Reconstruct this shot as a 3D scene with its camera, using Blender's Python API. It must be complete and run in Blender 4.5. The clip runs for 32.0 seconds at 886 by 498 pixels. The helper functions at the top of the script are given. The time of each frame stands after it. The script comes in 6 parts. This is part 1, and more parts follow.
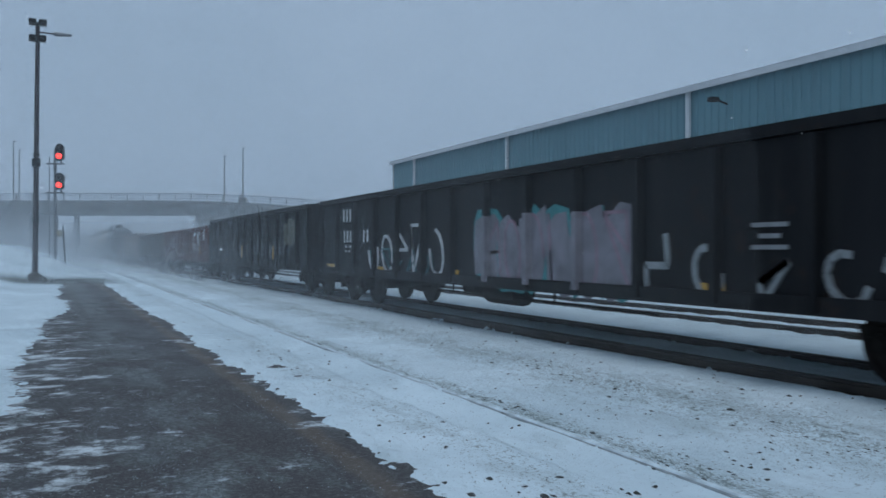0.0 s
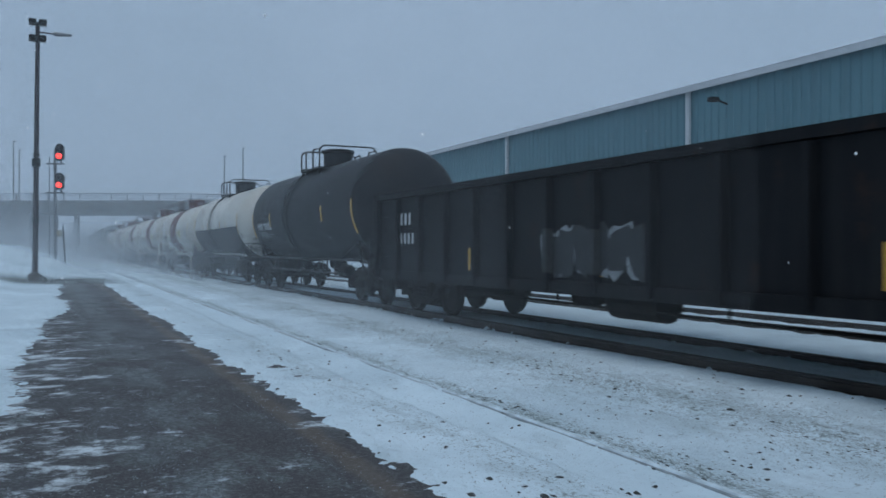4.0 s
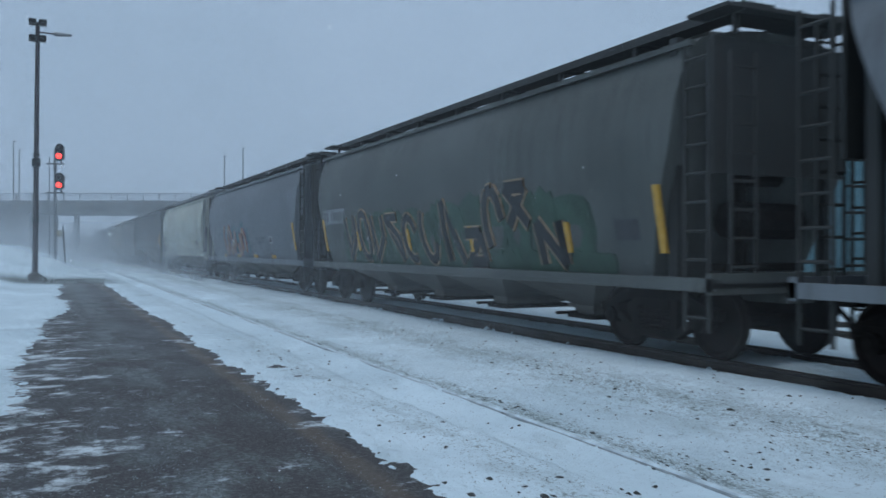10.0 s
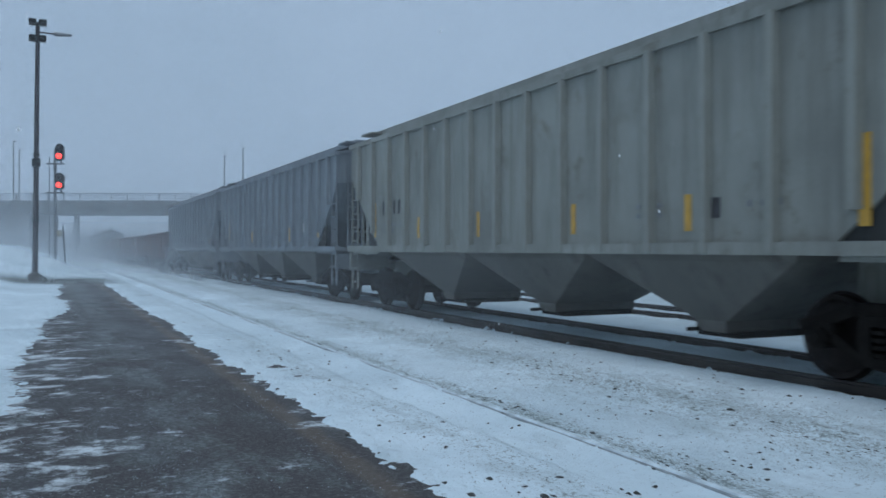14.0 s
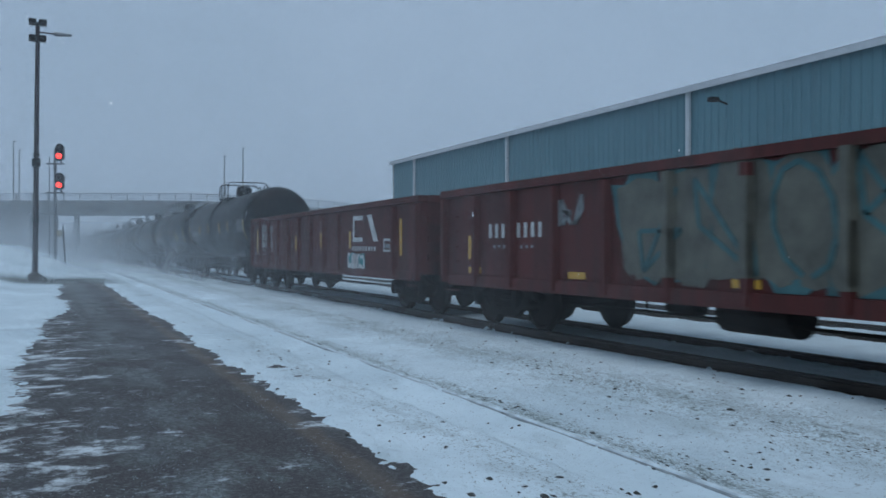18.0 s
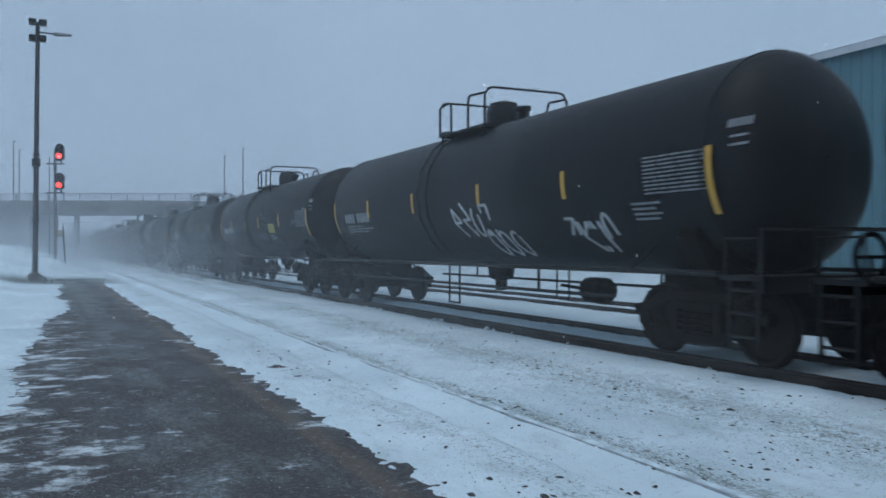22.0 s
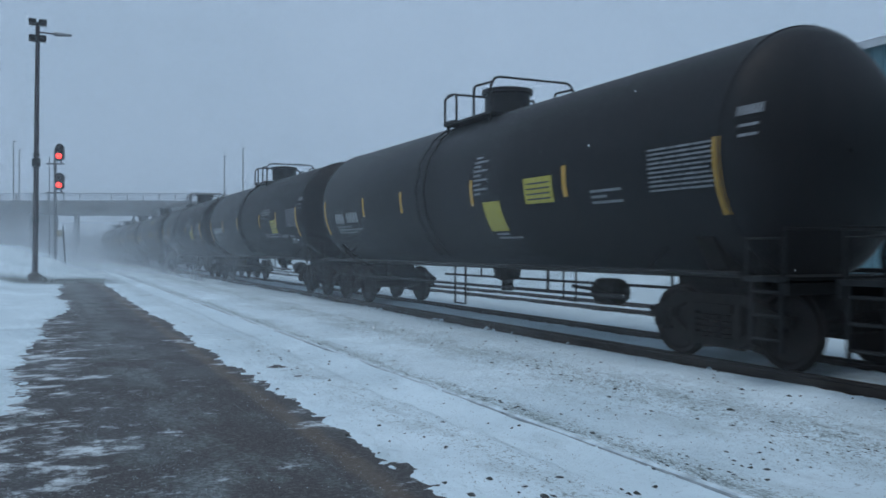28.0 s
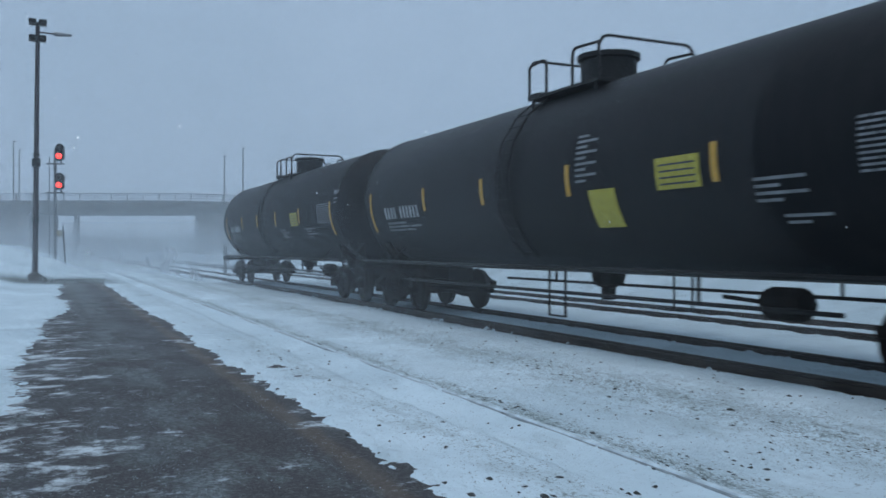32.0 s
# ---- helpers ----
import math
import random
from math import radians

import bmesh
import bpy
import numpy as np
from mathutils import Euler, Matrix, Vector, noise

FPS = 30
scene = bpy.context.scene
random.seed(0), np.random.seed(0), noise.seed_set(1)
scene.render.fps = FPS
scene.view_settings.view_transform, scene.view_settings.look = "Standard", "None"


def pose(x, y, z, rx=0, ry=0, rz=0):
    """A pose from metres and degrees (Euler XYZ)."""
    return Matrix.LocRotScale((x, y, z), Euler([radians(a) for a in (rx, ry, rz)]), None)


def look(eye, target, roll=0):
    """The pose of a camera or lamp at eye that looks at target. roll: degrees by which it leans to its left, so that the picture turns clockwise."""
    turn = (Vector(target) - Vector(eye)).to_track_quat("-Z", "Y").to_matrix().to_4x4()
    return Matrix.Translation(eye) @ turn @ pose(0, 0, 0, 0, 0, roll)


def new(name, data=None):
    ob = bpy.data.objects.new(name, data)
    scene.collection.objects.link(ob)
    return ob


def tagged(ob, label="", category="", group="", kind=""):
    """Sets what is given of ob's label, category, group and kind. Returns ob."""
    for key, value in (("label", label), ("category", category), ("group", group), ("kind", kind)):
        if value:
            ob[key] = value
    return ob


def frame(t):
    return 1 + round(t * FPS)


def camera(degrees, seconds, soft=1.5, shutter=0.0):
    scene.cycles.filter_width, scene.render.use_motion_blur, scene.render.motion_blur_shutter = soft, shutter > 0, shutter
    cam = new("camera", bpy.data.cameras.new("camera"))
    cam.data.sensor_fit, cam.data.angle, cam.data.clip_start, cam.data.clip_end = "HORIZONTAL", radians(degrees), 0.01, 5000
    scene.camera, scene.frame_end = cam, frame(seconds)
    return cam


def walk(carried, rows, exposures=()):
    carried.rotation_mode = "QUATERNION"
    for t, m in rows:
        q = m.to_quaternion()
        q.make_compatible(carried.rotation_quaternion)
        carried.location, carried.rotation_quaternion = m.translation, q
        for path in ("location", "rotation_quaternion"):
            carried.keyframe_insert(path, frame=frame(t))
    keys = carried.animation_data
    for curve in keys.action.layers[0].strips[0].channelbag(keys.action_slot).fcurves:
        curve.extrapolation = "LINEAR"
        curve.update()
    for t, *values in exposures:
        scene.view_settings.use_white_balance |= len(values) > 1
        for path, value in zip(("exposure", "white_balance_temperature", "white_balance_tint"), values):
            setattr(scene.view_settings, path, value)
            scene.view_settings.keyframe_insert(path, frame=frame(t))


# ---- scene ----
# The rails run along +y; x points across the tracks, z = 0 is the top of the rails.
TURN = 25.28
EYE = (0.0, 0.0, 1.385)
cam = camera(55.85, 32.0, soft=1.6, shutter=0.1)
VIEW = pose(*EYE, 90.0, 0, -TURN)
walk(cam, [(0.0, VIEW), (32.0, VIEW)],
     [(0.0, -0.15), (3.0, -0.12), (5.5, -0.26), (8.0, -0.26), (9.2, -0.06), (11.0, 0.02), (12.0, -0.08), (13.0, 0.03), (14.5, 0.0), (17.0, -0.13), (19.0, -0.08), (22.0, 0.0), (25.0, 0.03), (32.0, 0.02)])

TRACK_1, TRACK_2, TRACK_3 = 4.27, 8.4, 12.9
SPEED = 23.01


def place(depth, side, z=0.0):
    """A point by its distance ahead of the camera stand and to the right of it."""
    s, c = math.sin(radians(TURN)), math.cos(radians(TURN))
    return (depth * s + side * c, depth * c - side * s, z)


# ---- light: a thick overcast, blue and dim ----
world = bpy.data.worlds.new("overcast")
scene.world = world
scene.cycles.transparent_max_bounces = 32
world.use_nodes = True
wn, wl = world.node_tree.nodes, world.node_tree.links
wn.clear()
w_out = wn.new("ShaderNodeOutputWorld")
w_bg = wn.new("ShaderNodeBackground")
w_sky = wn.new("ShaderNodeTexSky")
w_sky.sky_type, w_sky.sun_disc = "NISHITA", False
w_sky.sun_elevation, w_sky.sun_rotation, w_sky.dust_density = radians(24), radians(200), 6.0
w_dim = wn.new("ShaderNodeMix")
w_dim.data_type, w_dim.blend_type = "RGBA", "MULTIPLY"
w_dim.inputs[0].default_value = 1.0
w_dim.inputs[7].default_value = (0.05, 0.05, 0.05, 1)
w_tex = wn.new("ShaderNodeTexCoord")
w_noise = wn.new("ShaderNodeTexNoise")
w_noise.inputs["Scale"].default_value, w_noise.inputs["Detail"].default_value = 2.2, 4.0
w_ramp = wn.new("ShaderNodeValToRGB")
w_ramp.color_ramp.elements[0].position, w_ramp.color_ramp.elements[0].color = 0.30, (0.350, 0.485, 0.660, 1)
w_ramp.color_ramp.elements[1].position, w_ramp.color_ramp.elements[1].color = 0.72, (0.421, 0.565, 0.762, 1)
w_mix = wn.new("ShaderNodeMix")
w_mix.data_type = "RGBA"
w_mix.inputs[0].default_value = 0.94
wl.new(w_tex.outputs["Generated"], w_noise.inputs["Vector"])
wl.new(w_noise.outputs["Fac"], w_ramp.inputs["Fac"])
wl.new(w_sky.outputs["Color"], w_dim.inputs[6])
wl.new(w_dim.outputs[2], w_mix.inputs[6])
wl.new(w_ramp.outputs["Color"], w_mix.inputs[7])
wl.new(w_mix.outputs[2], w_bg.inputs["Color"])
wl.new(w_bg.outputs["Background"], w_out.inputs["Surface"])
w_bg.inputs["Strength"].default_value = 1.0

sun = new("sun", bpy.data.lights.new("sun", "SUN"))
sun.data.energy, sun.data.angle, sun.data.color = 0.7, radians(40), (1.0, 0.98, 0.96)
sun.matrix_world = look((0, 0, 50), (8, 14, 0))


# ---- materials ----
def rgb(*c):
    return (c[0], c[1], c[2], 1.0)


class Nodes:
    """A short hand for node materials."""

    def __init__(self, name):
        self.m = bpy.data.materials.new(name)
        self.m.use_nodes = True
        self.t = self.m.node_tree
        self.n = self.t.nodes
        self.b = self.n["Principled BSDF"]
        self.co = self.n.new("ShaderNodeTexCoord")

    def link(self, a, b):
        self.t.links.new(a, b)

    def coords(self, scale=(1, 1, 1), kind="Object", turn=0.0):
        mp = self.n.new("ShaderNodeMapping")
        mp.inputs["Scale"].default_value = scale
        mp.inputs["Rotation"].default_value = (0, 0, turn)
        self.link(self.co.outputs[kind], mp.inputs["Vector"])
        return mp.outputs["Vector"]

    def noise(self, vec, scale, detail=4.0, rough=0.55):
        nz = self.n.new("ShaderNodeTexNoise")
        nz.inputs["Scale"].default_value, nz.inputs["Detail"].default_value, nz.inputs["Roughness"].default_value = scale, detail, rough
        self.link(vec, nz.inputs["Vector"])
        return nz.outputs["Fac"]

    def ramp(self, fac, a, b, ca=(0, 0, 0, 1), cb=(1, 1, 1, 1)):
        r = self.n.new("ShaderNodeValToRGB")
        e = r.color_ramp.elements
        e[0].position, e[0].color, e[1].position, e[1].color = a, ca, b, cb
        self.link(fac, r.inputs["Fac"])
        return r.outputs["Color"]

    def mix(self, fac, a, b):
        x = self.n.new("ShaderNodeMix")
        x.data_type = "RGBA"
        for sock, val in ((x.inputs[0], fac), (x.inputs[6], a), (x.inputs[7], b)):
            if isinstance(val, (int, float)):
                sock.default_value = val
            elif isinstance(val, tuple):
                sock.default_value = val
            else:
                self.link(val, sock)
        return x.outputs[2]

    def math(self, op, a, b=0.0):
        x = self.n.new("ShaderNodeMath")
        x.operation = op
        for sock, val in ((x.inputs[0], a), (x.inputs[1], b)):
            if isinstance(val, (int, float)):
                sock.default_value = val
            else:
                self.link(val, sock)
        return x.outputs[0]

    def bump(self, fac, strength=0.3, distance=0.02):
        bp = self.n.new("ShaderNodeBump")
        bp.inputs["Strength"].default_value, bp.inputs["Distance"].default_value = strength, distance
        self.link(fac, bp.inputs["Height"])
        self.link(bp.outputs["Normal"], self.b.inputs["Normal"])

    def base(self, col):
        if isinstance(col, tuple):
            self.b.inputs["Base Color"].default_value = col
        else:
            self.link(col, self.b.inputs["Base Color"])

    def gloss(self, rough=0.5, metal=0.0, spec=0.5):
        self.b.inputs["Roughness"].default_value = rough
        self.b.inputs["Metallic"].default_value = metal
        self.b.inputs["Specular IOR Level"].default_value = spec
        return self.m


def paint(name, col, rough=0.55, dirt=0.5, rust=0.0, grime=(0.05, 0.047, 0.042), rust_col=(0.10, 0.042, 0.02)):
    """Weathered vehicle paint: broad fading, rain streaks, grime and rust patches."""
    k = Nodes(name)
    broad = k.noise(k.coords((0.35, 0.35, 0.35)), 1.6, 5)
    streak = k.noise(k.coords((2.2, 2.2, 0.16)), 2.4, 5, 0.65)
    fine = k.noise(k.coords(), 22, 4)
    dark = tuple(0.72 * c for c in col) + (1,)
    lite = tuple(min(1, 1.14 * c) for c in col) + (1,)
    c = k.mix(k.ramp(broad, 0.3, 0.7), dark, lite)
    c = k.mix(k.math("MULTIPLY", k.ramp(streak, 0.46, 0.72), dirt), c, grime + (1,))
    c = k.mix(k.math("MULTIPLY", k.ramp(fine, 0.52, 0.75), dirt * 0.35), c, grime + (1,))
    if rust:
        patch = k.noise(k.coords((1, 0.8, 0.7)), 1.9, 7, 0.7)
        c = k.mix(k.math("MULTIPLY", k.ramp(patch, 0.60 - 0.17 * rust, 0.70 - 0.12 * rust), min(1, 0.55 + 0.5 * rust)), c, rust_col + (1,))
    k.base(c)
    k.bump(fine, 0.12, 0.01)
    return k.gloss(rough, 0.0, 0.25)


def plain(name, col, rough=0.6, metal=0.0, var=0.25, scale=14, spec=0.5):
    k = Nodes(name)
    nz = k.noise(k.coords(), scale, 4)
    k.base(k.mix(k.ramp(nz, 0.3, 0.7), tuple((1 - var) * c for c in col) + (1,), tuple(min(1, (1 + var * 0.6) * c) for c in col) + (1,)))
    k.bump(nz, 0.15, 0.01)
    return k.gloss(rough, metal, spec)


BLACK = paint("tank black paint", (0.009, 0.010, 0.012), 0.5, 0.35, grime=(0.022, 0.021, 0.021))
BLACK.node_tree.nodes["Principled BSDF"].inputs["Specular IOR Level"].default_value = 0.18


def sooty_white():
    """White tank paint with rust runs and oily soot thrown up round the bolsters."""
    m = paint("tank white paint", (0.62, 0.61, 0.56), 0.5, 0.3, 0.10, grime=(0.42, 0.38, 0.32), rust_col=(0.30, 0.20, 0.12))
    nt = m.node_tree
    bs = nt.nodes["Principled BSDF"]
    old = bs.inputs["Base Color"].links[0].from_socket
    co, sep = nt.nodes.new("ShaderNodeTexCoord"), nt.nodes.new("ShaderNodeSeparateXYZ")
    nt.links.new(co.outputs["Object"], sep.inputs[0])

    def op(kind, a, b=0.0):
        n = nt.nodes.new("ShaderNodeMath")
        n.operation = kind
        for sock, v in ((n.inputs[0], a), (n.inputs[1], b)):
            if isinstance(v, float):
                sock.default_value = v
            else:
                nt.links.new(v, sock)
        return n.outputs[0]

    def hump(v, c, w):
        return op("MAXIMUM", op("SUBTRACT", 1.0, op("DIVIDE", op("ABSOLUTE", op("SUBTRACT", v, c)), w)), 0.0)

    nz = nt.nodes.new("ShaderNodeTexNoise")
    nz.inputs["Scale"].default_value, nz.inputs["Detail"].default_value = 2.4, 7.0
    nt.links.new(co.outputs["Object"], nz.inputs["Vector"])
    spot = op("MULTIPLY", hump(op("ABSOLUTE", sep.outputs["Y"]), 5.9, 1.1), hump(sep.outputs["Z"], 1.45, 1.1))
    fac = op("ADD", op("MULTIPLY", spot, 0.45), op("MULTIPLY", nz.outputs["Fac"], 0.6))
    ramp = nt.nodes.new("ShaderNodeValToRGB")
    e = ramp.color_ramp.elements
    e[0].position, e[1].position = 0.47, 0.66
    nt.links.new(fac, ramp.inputs[0])
    mx = nt.nodes.new("ShaderNodeMix")
    mx.data_type = "RGBA"
    nt.links.new(op("MULTIPLY", ramp.outputs[0], 0.8), mx.inputs[0])
    nt.links.new(old, mx.inputs[6])
    mx.inputs[7].default_value = (0.06, 0.055, 0.05, 1)
    nt.links.new(mx.outputs[2], bs.inputs["Base Color"])
    return m


WHITE = sooty_white()
MAROON = paint("maroon band paint", (0.115, 0.024, 0.022), 0.5, 0.35, grime=(0.06, 0.03, 0.028))
GON_BLACK = paint("gondola black paint", (0.010, 0.011, 0.013), 0.6, 0.35, 0.1, grime=(0.028, 0.027, 0.026), rust_col=(0.035, 0.02, 0.014))
GON_BLACK.node_tree.nodes["Principled BSDF"].inputs["Specular IOR Level"].default_value = 0.12
GON_RED = paint("gondola oxide red paint", (0.098, 0.024, 0.022), 0.65, 0.75, 0.3, grime=(0.030, 0.018, 0.016), rust_col=(0.045, 0.022, 0.016))
GON_RUST = paint("gondola rusty dark paint", (0.055, 0.040, 0.038), 0.75, 0.5, 0.7)
GON_TAN = paint("gondola faded grey rusty paint", (0.26, 0.225, 0.205), 0.75, 0.5, 0.95, grime=(0.07, 0.055, 0.045), rust_col=(0.090, 0.050, 0.036))
# post paints apart from the body's put the ribs' light and shade into colour
POST_LIT = paint("gondola grey post paint paled as lit", (0.24, 0.22, 0.21), 0.7, 0.3, 0.25, rust_col=(0.105, 0.060, 0.042))
POST_SHADED = paint("dirty post paint with shade in it", (0.055, 0.052, 0.050), 0.7, 0.5, 0.3)
HOP_GREY = paint("hopper mid grey paint", (0.165, 0.185, 0.20), 0.6, 0.35)
HOP_OLIVE = paint("hopper dirty olive grey paint", (0.105, 0.115, 0.110), 0.6, 0.4)
HOP_BLUE = paint("hopper slate blue paint", (0.160, 0.178, 0.195), 0.6, 0.3)
HOP_CREAM = paint("hopper pale cream paint", (0.46, 0.48, 0.42), 0.6, 0.28, 0.12, grime=(0.22, 0.19, 0.15), rust_col=(0.22, 0.11, 0.06))
HOP_DARK = paint("hopper dark taupe grey paint", (0.112, 0.112, 0.106), 0.6, 0.35)
HOP_RIB = paint("hopper ribbed grey paint", (0.17, 0.18, 0.185), 0.6, 0.45, 0.2, rust_col=(0.10, 0.07, 0.06))
HOP_LIGHT = paint("hopper pale grey paint", (0.265, 0.275, 0.250), 0.6, 0.5, 0.1, grime=(0.12, 0.115, 0.095), rust_col=(0.13, 0.11, 0.08))
HOP_LIGHT_B = paint("hopper bluish grey paint", (0.21, 0.24, 0.265), 0.6, 0.3)
HOP_END = paint("hopper dark end paint", (0.046, 0.050, 0.050), 0.7, 0.5)
CHUTE = paint("hopper chute dirty paint", (0.15, 0.145, 0.13), 0.7, 0.6)
GEAR = plain("sooty running gear steel", (0.013, 0.0115, 0.0105), 0.8, 0.0, 0.6, 9, 0.1)
WHEEL = plain("dark wheel steel", (0.016, 0.0125, 0.0115), 0.65, 0.0, 0.5, 8, 0.15)
IRON_WHITE = plain("white painted ironwork", (0.52, 0.52, 0.49), 0.55, 0.0, 0.3)
IRON_BLACK = plain("black painted ironwork", (0.012, 0.013, 0.014), 0.5, 0.0, 0.3, 14, 0.2)
IRON_BROWN = plain("brown painted ironwork", (0.050, 0.022, 0.022), 0.5, 0.1, 0.3)
IRON_GREY = plain("grey painted ironwork", (0.14, 0.155, 0.165), 0.55, 0.1, 0.3)
YELLOW = plain("yellow reflector strip", (0.54, 0.30, 0.035), 0.4, 0.0, 0.2)
SIGN_Y = plain("yellow placard", (0.42, 0.36, 0.045), 0.5, 0.0, 0.2)
INK_W = plain("white stencil paint", (0.50, 0.51, 0.51), 0.6, 0.0, 0.3, 5)
INK_M = plain("dulled white stencil paint", (0.36, 0.37, 0.38), 0.6, 0.0, 0.3, 5)
INK_G = plain("faded grey stencil paint", (0.20, 0.21, 0.22), 0.6, 0.0, 0.3, 5)
INK_K = plain("black stencil paint", (0.045, 0.045, 0.05), 0.6, 0.0, 0.3, 5)
INK_Y = plain("yellow stencil paint", (0.50, 0.34, 0.05), 0.6, 0.0, 0.3, 5)
SPRAY = {
    "pink": plain("spray pink grey", (0.24, 0.15, 0.19), 0.6, 0, 0.4, 3),
    "teal": plain("spray teal", (0.03, 0.20, 0.21), 0.6, 0, 0.35, 3),
    "white": plain("spray white", (0.50, 0.51, 0.52), 0.6, 0, 0.35, 3),
    "green": plain("spray green", (0.10, 0.20, 0.06), 0.6, 0, 0.35, 3),
    "olive": plain("spray dark green", (0.035, 0.075, 0.05), 0.6, 0, 0.35, 3),
    "red": plain("spray red", (0.24, 0.03, 0.04), 0.6, 0, 0.35, 3),
    "violet": plain("spray violet", (0.20, 0.15, 0.30), 0.6, 0, 0.35, 3),
    "black": plain("spray black", (0.018, 0.020, 0.022), 0.6, 0, 0.35, 3),
    "tan": plain("spray tan", (0.32, 0.23, 0.15), 0.6, 0, 0.35, 3),
    "drab": plain("spray drab grey green", (0.105, 0.105, 0.085), 0.6, 0, 0.4, 3),
    "slate": plain("spray slate", (0.10, 0.125, 0.15), 0.6, 0, 0.4, 3),
    "dusk": plain("spray dull teal", (0.04, 0.12, 0.13), 0.6, 0, 0.4, 3),
    "lilac": plain("spray lilac grey", (0.175, 0.165, 0.19), 0.6, 0, 0.35, 3),
    "grey": plain("spray grey", (0.22, 0.24, 0.25), 0.6, 0, 0.35, 3),
}
CONCRETE = plain("weathered concrete", (0.13, 0.13, 0.127), 0.85, 0.0, 0.35, 1.3)
GALV = plain("galvanised steel", (0.16, 0.17, 0.18), 0.5, 0.5, 0.25, 6)
POLE = plain("dark brown painted pole", (0.030, 0.022, 0.027), 0.5, 0.1, 0.3, 5)
TRIM = plain("white metal trim", (0.55, 0.58, 0.60), 0.5, 0.0, 0.15, 3)
ROOF = plain("snowy roof edge", (0.46, 0.49, 0.52), 0.6, 0.0, 0.2, 2)
TWIG = plain("bare twigs", (0.045, 0.042, 0.040), 0.8, 0.0, 0.4, 3)


def snow_material():
    k = Nodes("wind packed snow")
    p = k.coords()
    big = k.noise(p, 0.55, 5)
    mid = k.noise(k.coords((1.0, 0.35, 1)), 3.5, 6, 0.62)
    fine = k.noise(p, 26, 5, 0.7)
    crumbs = k.noise(k.coords((1, 0.7, 1)), 12.0, 8, 0.78)
    c = k.mix(k.ramp(big, 0.35, 0.68), rgb(0.58, 0.71, 0.775), rgb(0.76, 0.90, 0.97))
    c = k.mix(k.math("MULTIPLY", k.ramp(mid, 0.5, 0.75), 0.4), c, rgb(0.49, 0.60, 0.65))
    # dirt thrown up beside the rails
    sep = k.n.new("ShaderNodeSeparateXYZ")
    k.link(k.co.outputs["Object"], sep.inputs[0])

    def band(x0, w):
        d = k.math("DIVIDE", k.math("ABSOLUTE", k.math("SUBTRACT", sep.outputs["X"], x0)), w)
        return k.math("MAXIMUM", k.math("SUBTRACT", 1.0, d), 0.0)

    dirt = k.math("MAXIMUM", k.math("MAXIMUM", band(3.86, 0.42), k.math("MULTIPLY", band(5.5, 1.2), 0.8)), k.math("MULTIPLY", band(2.7, 0.5), 0.5))
    dirt = k.math("MAXIMUM", dirt, k.math("MULTIPLY", band(8.4, 1.0), 0.25))
    # gravel showing where the walkway ends
    gy = k.math("MAXIMUM", k.math("SUBTRACT", 1.0, k.math("DIVIDE", k.math("ABSOLUTE", k.math("SUBTRACT", sep.outputs["Y"], 40.5)), 5.5)), 0.0)
    dirt = k.math("MAXIMUM", dirt, k.math("MULTIPLY", k.math("MULTIPLY", gy, k.math("MINIMUM", k.math("MULTIPLY", band(0.2, 3.2), 2.0), 1.0)), 2.6))
    spots = k.ramp(k.math("ADD", crumbs, k.math("MULTIPLY", dirt, 0.12)), 0.615, 0.69)
    c = k.mix(k.math("MULTIPLY", spots, 0.66), c, rgb(0.115, 0.145, 0.140))
    smear = k.ramp(k.math("ADD", mid, k.math("MULTIPLY", dirt, 0.2)), 0.58, 0.85)
    c = k.mix(k.math("MULTIPLY", smear, 0.38), c, rgb(0.31, 0.385, 0.385))
    speck = k.noise(k.coords((1, 0.8, 1)), 34, 5, 0.8)
    sp = k.ramp(k.math("ADD", speck, k.math("MULTIPLY", dirt, 0.12)), 0.605, 0.66)
    c = k.mix(k.math("MULTIPLY", sp, 0.7), c, rgb(0.13, 0.16, 0.15))
    k.base(c)
    lump = k.noise(k.coords((1.0, 0.8, 1)), 5.5, 4, 0.6)
    k.bump(k.math("ADD", k.math("ADD", k.math("MULTIPLY", crumbs, 1.0), k.math("MULTIPLY", fine, 0.5)), k.math("MULTIPLY", lump, 1.1)), 0.65, 0.05)
    return k.gloss(0.75, 0, 0.3)


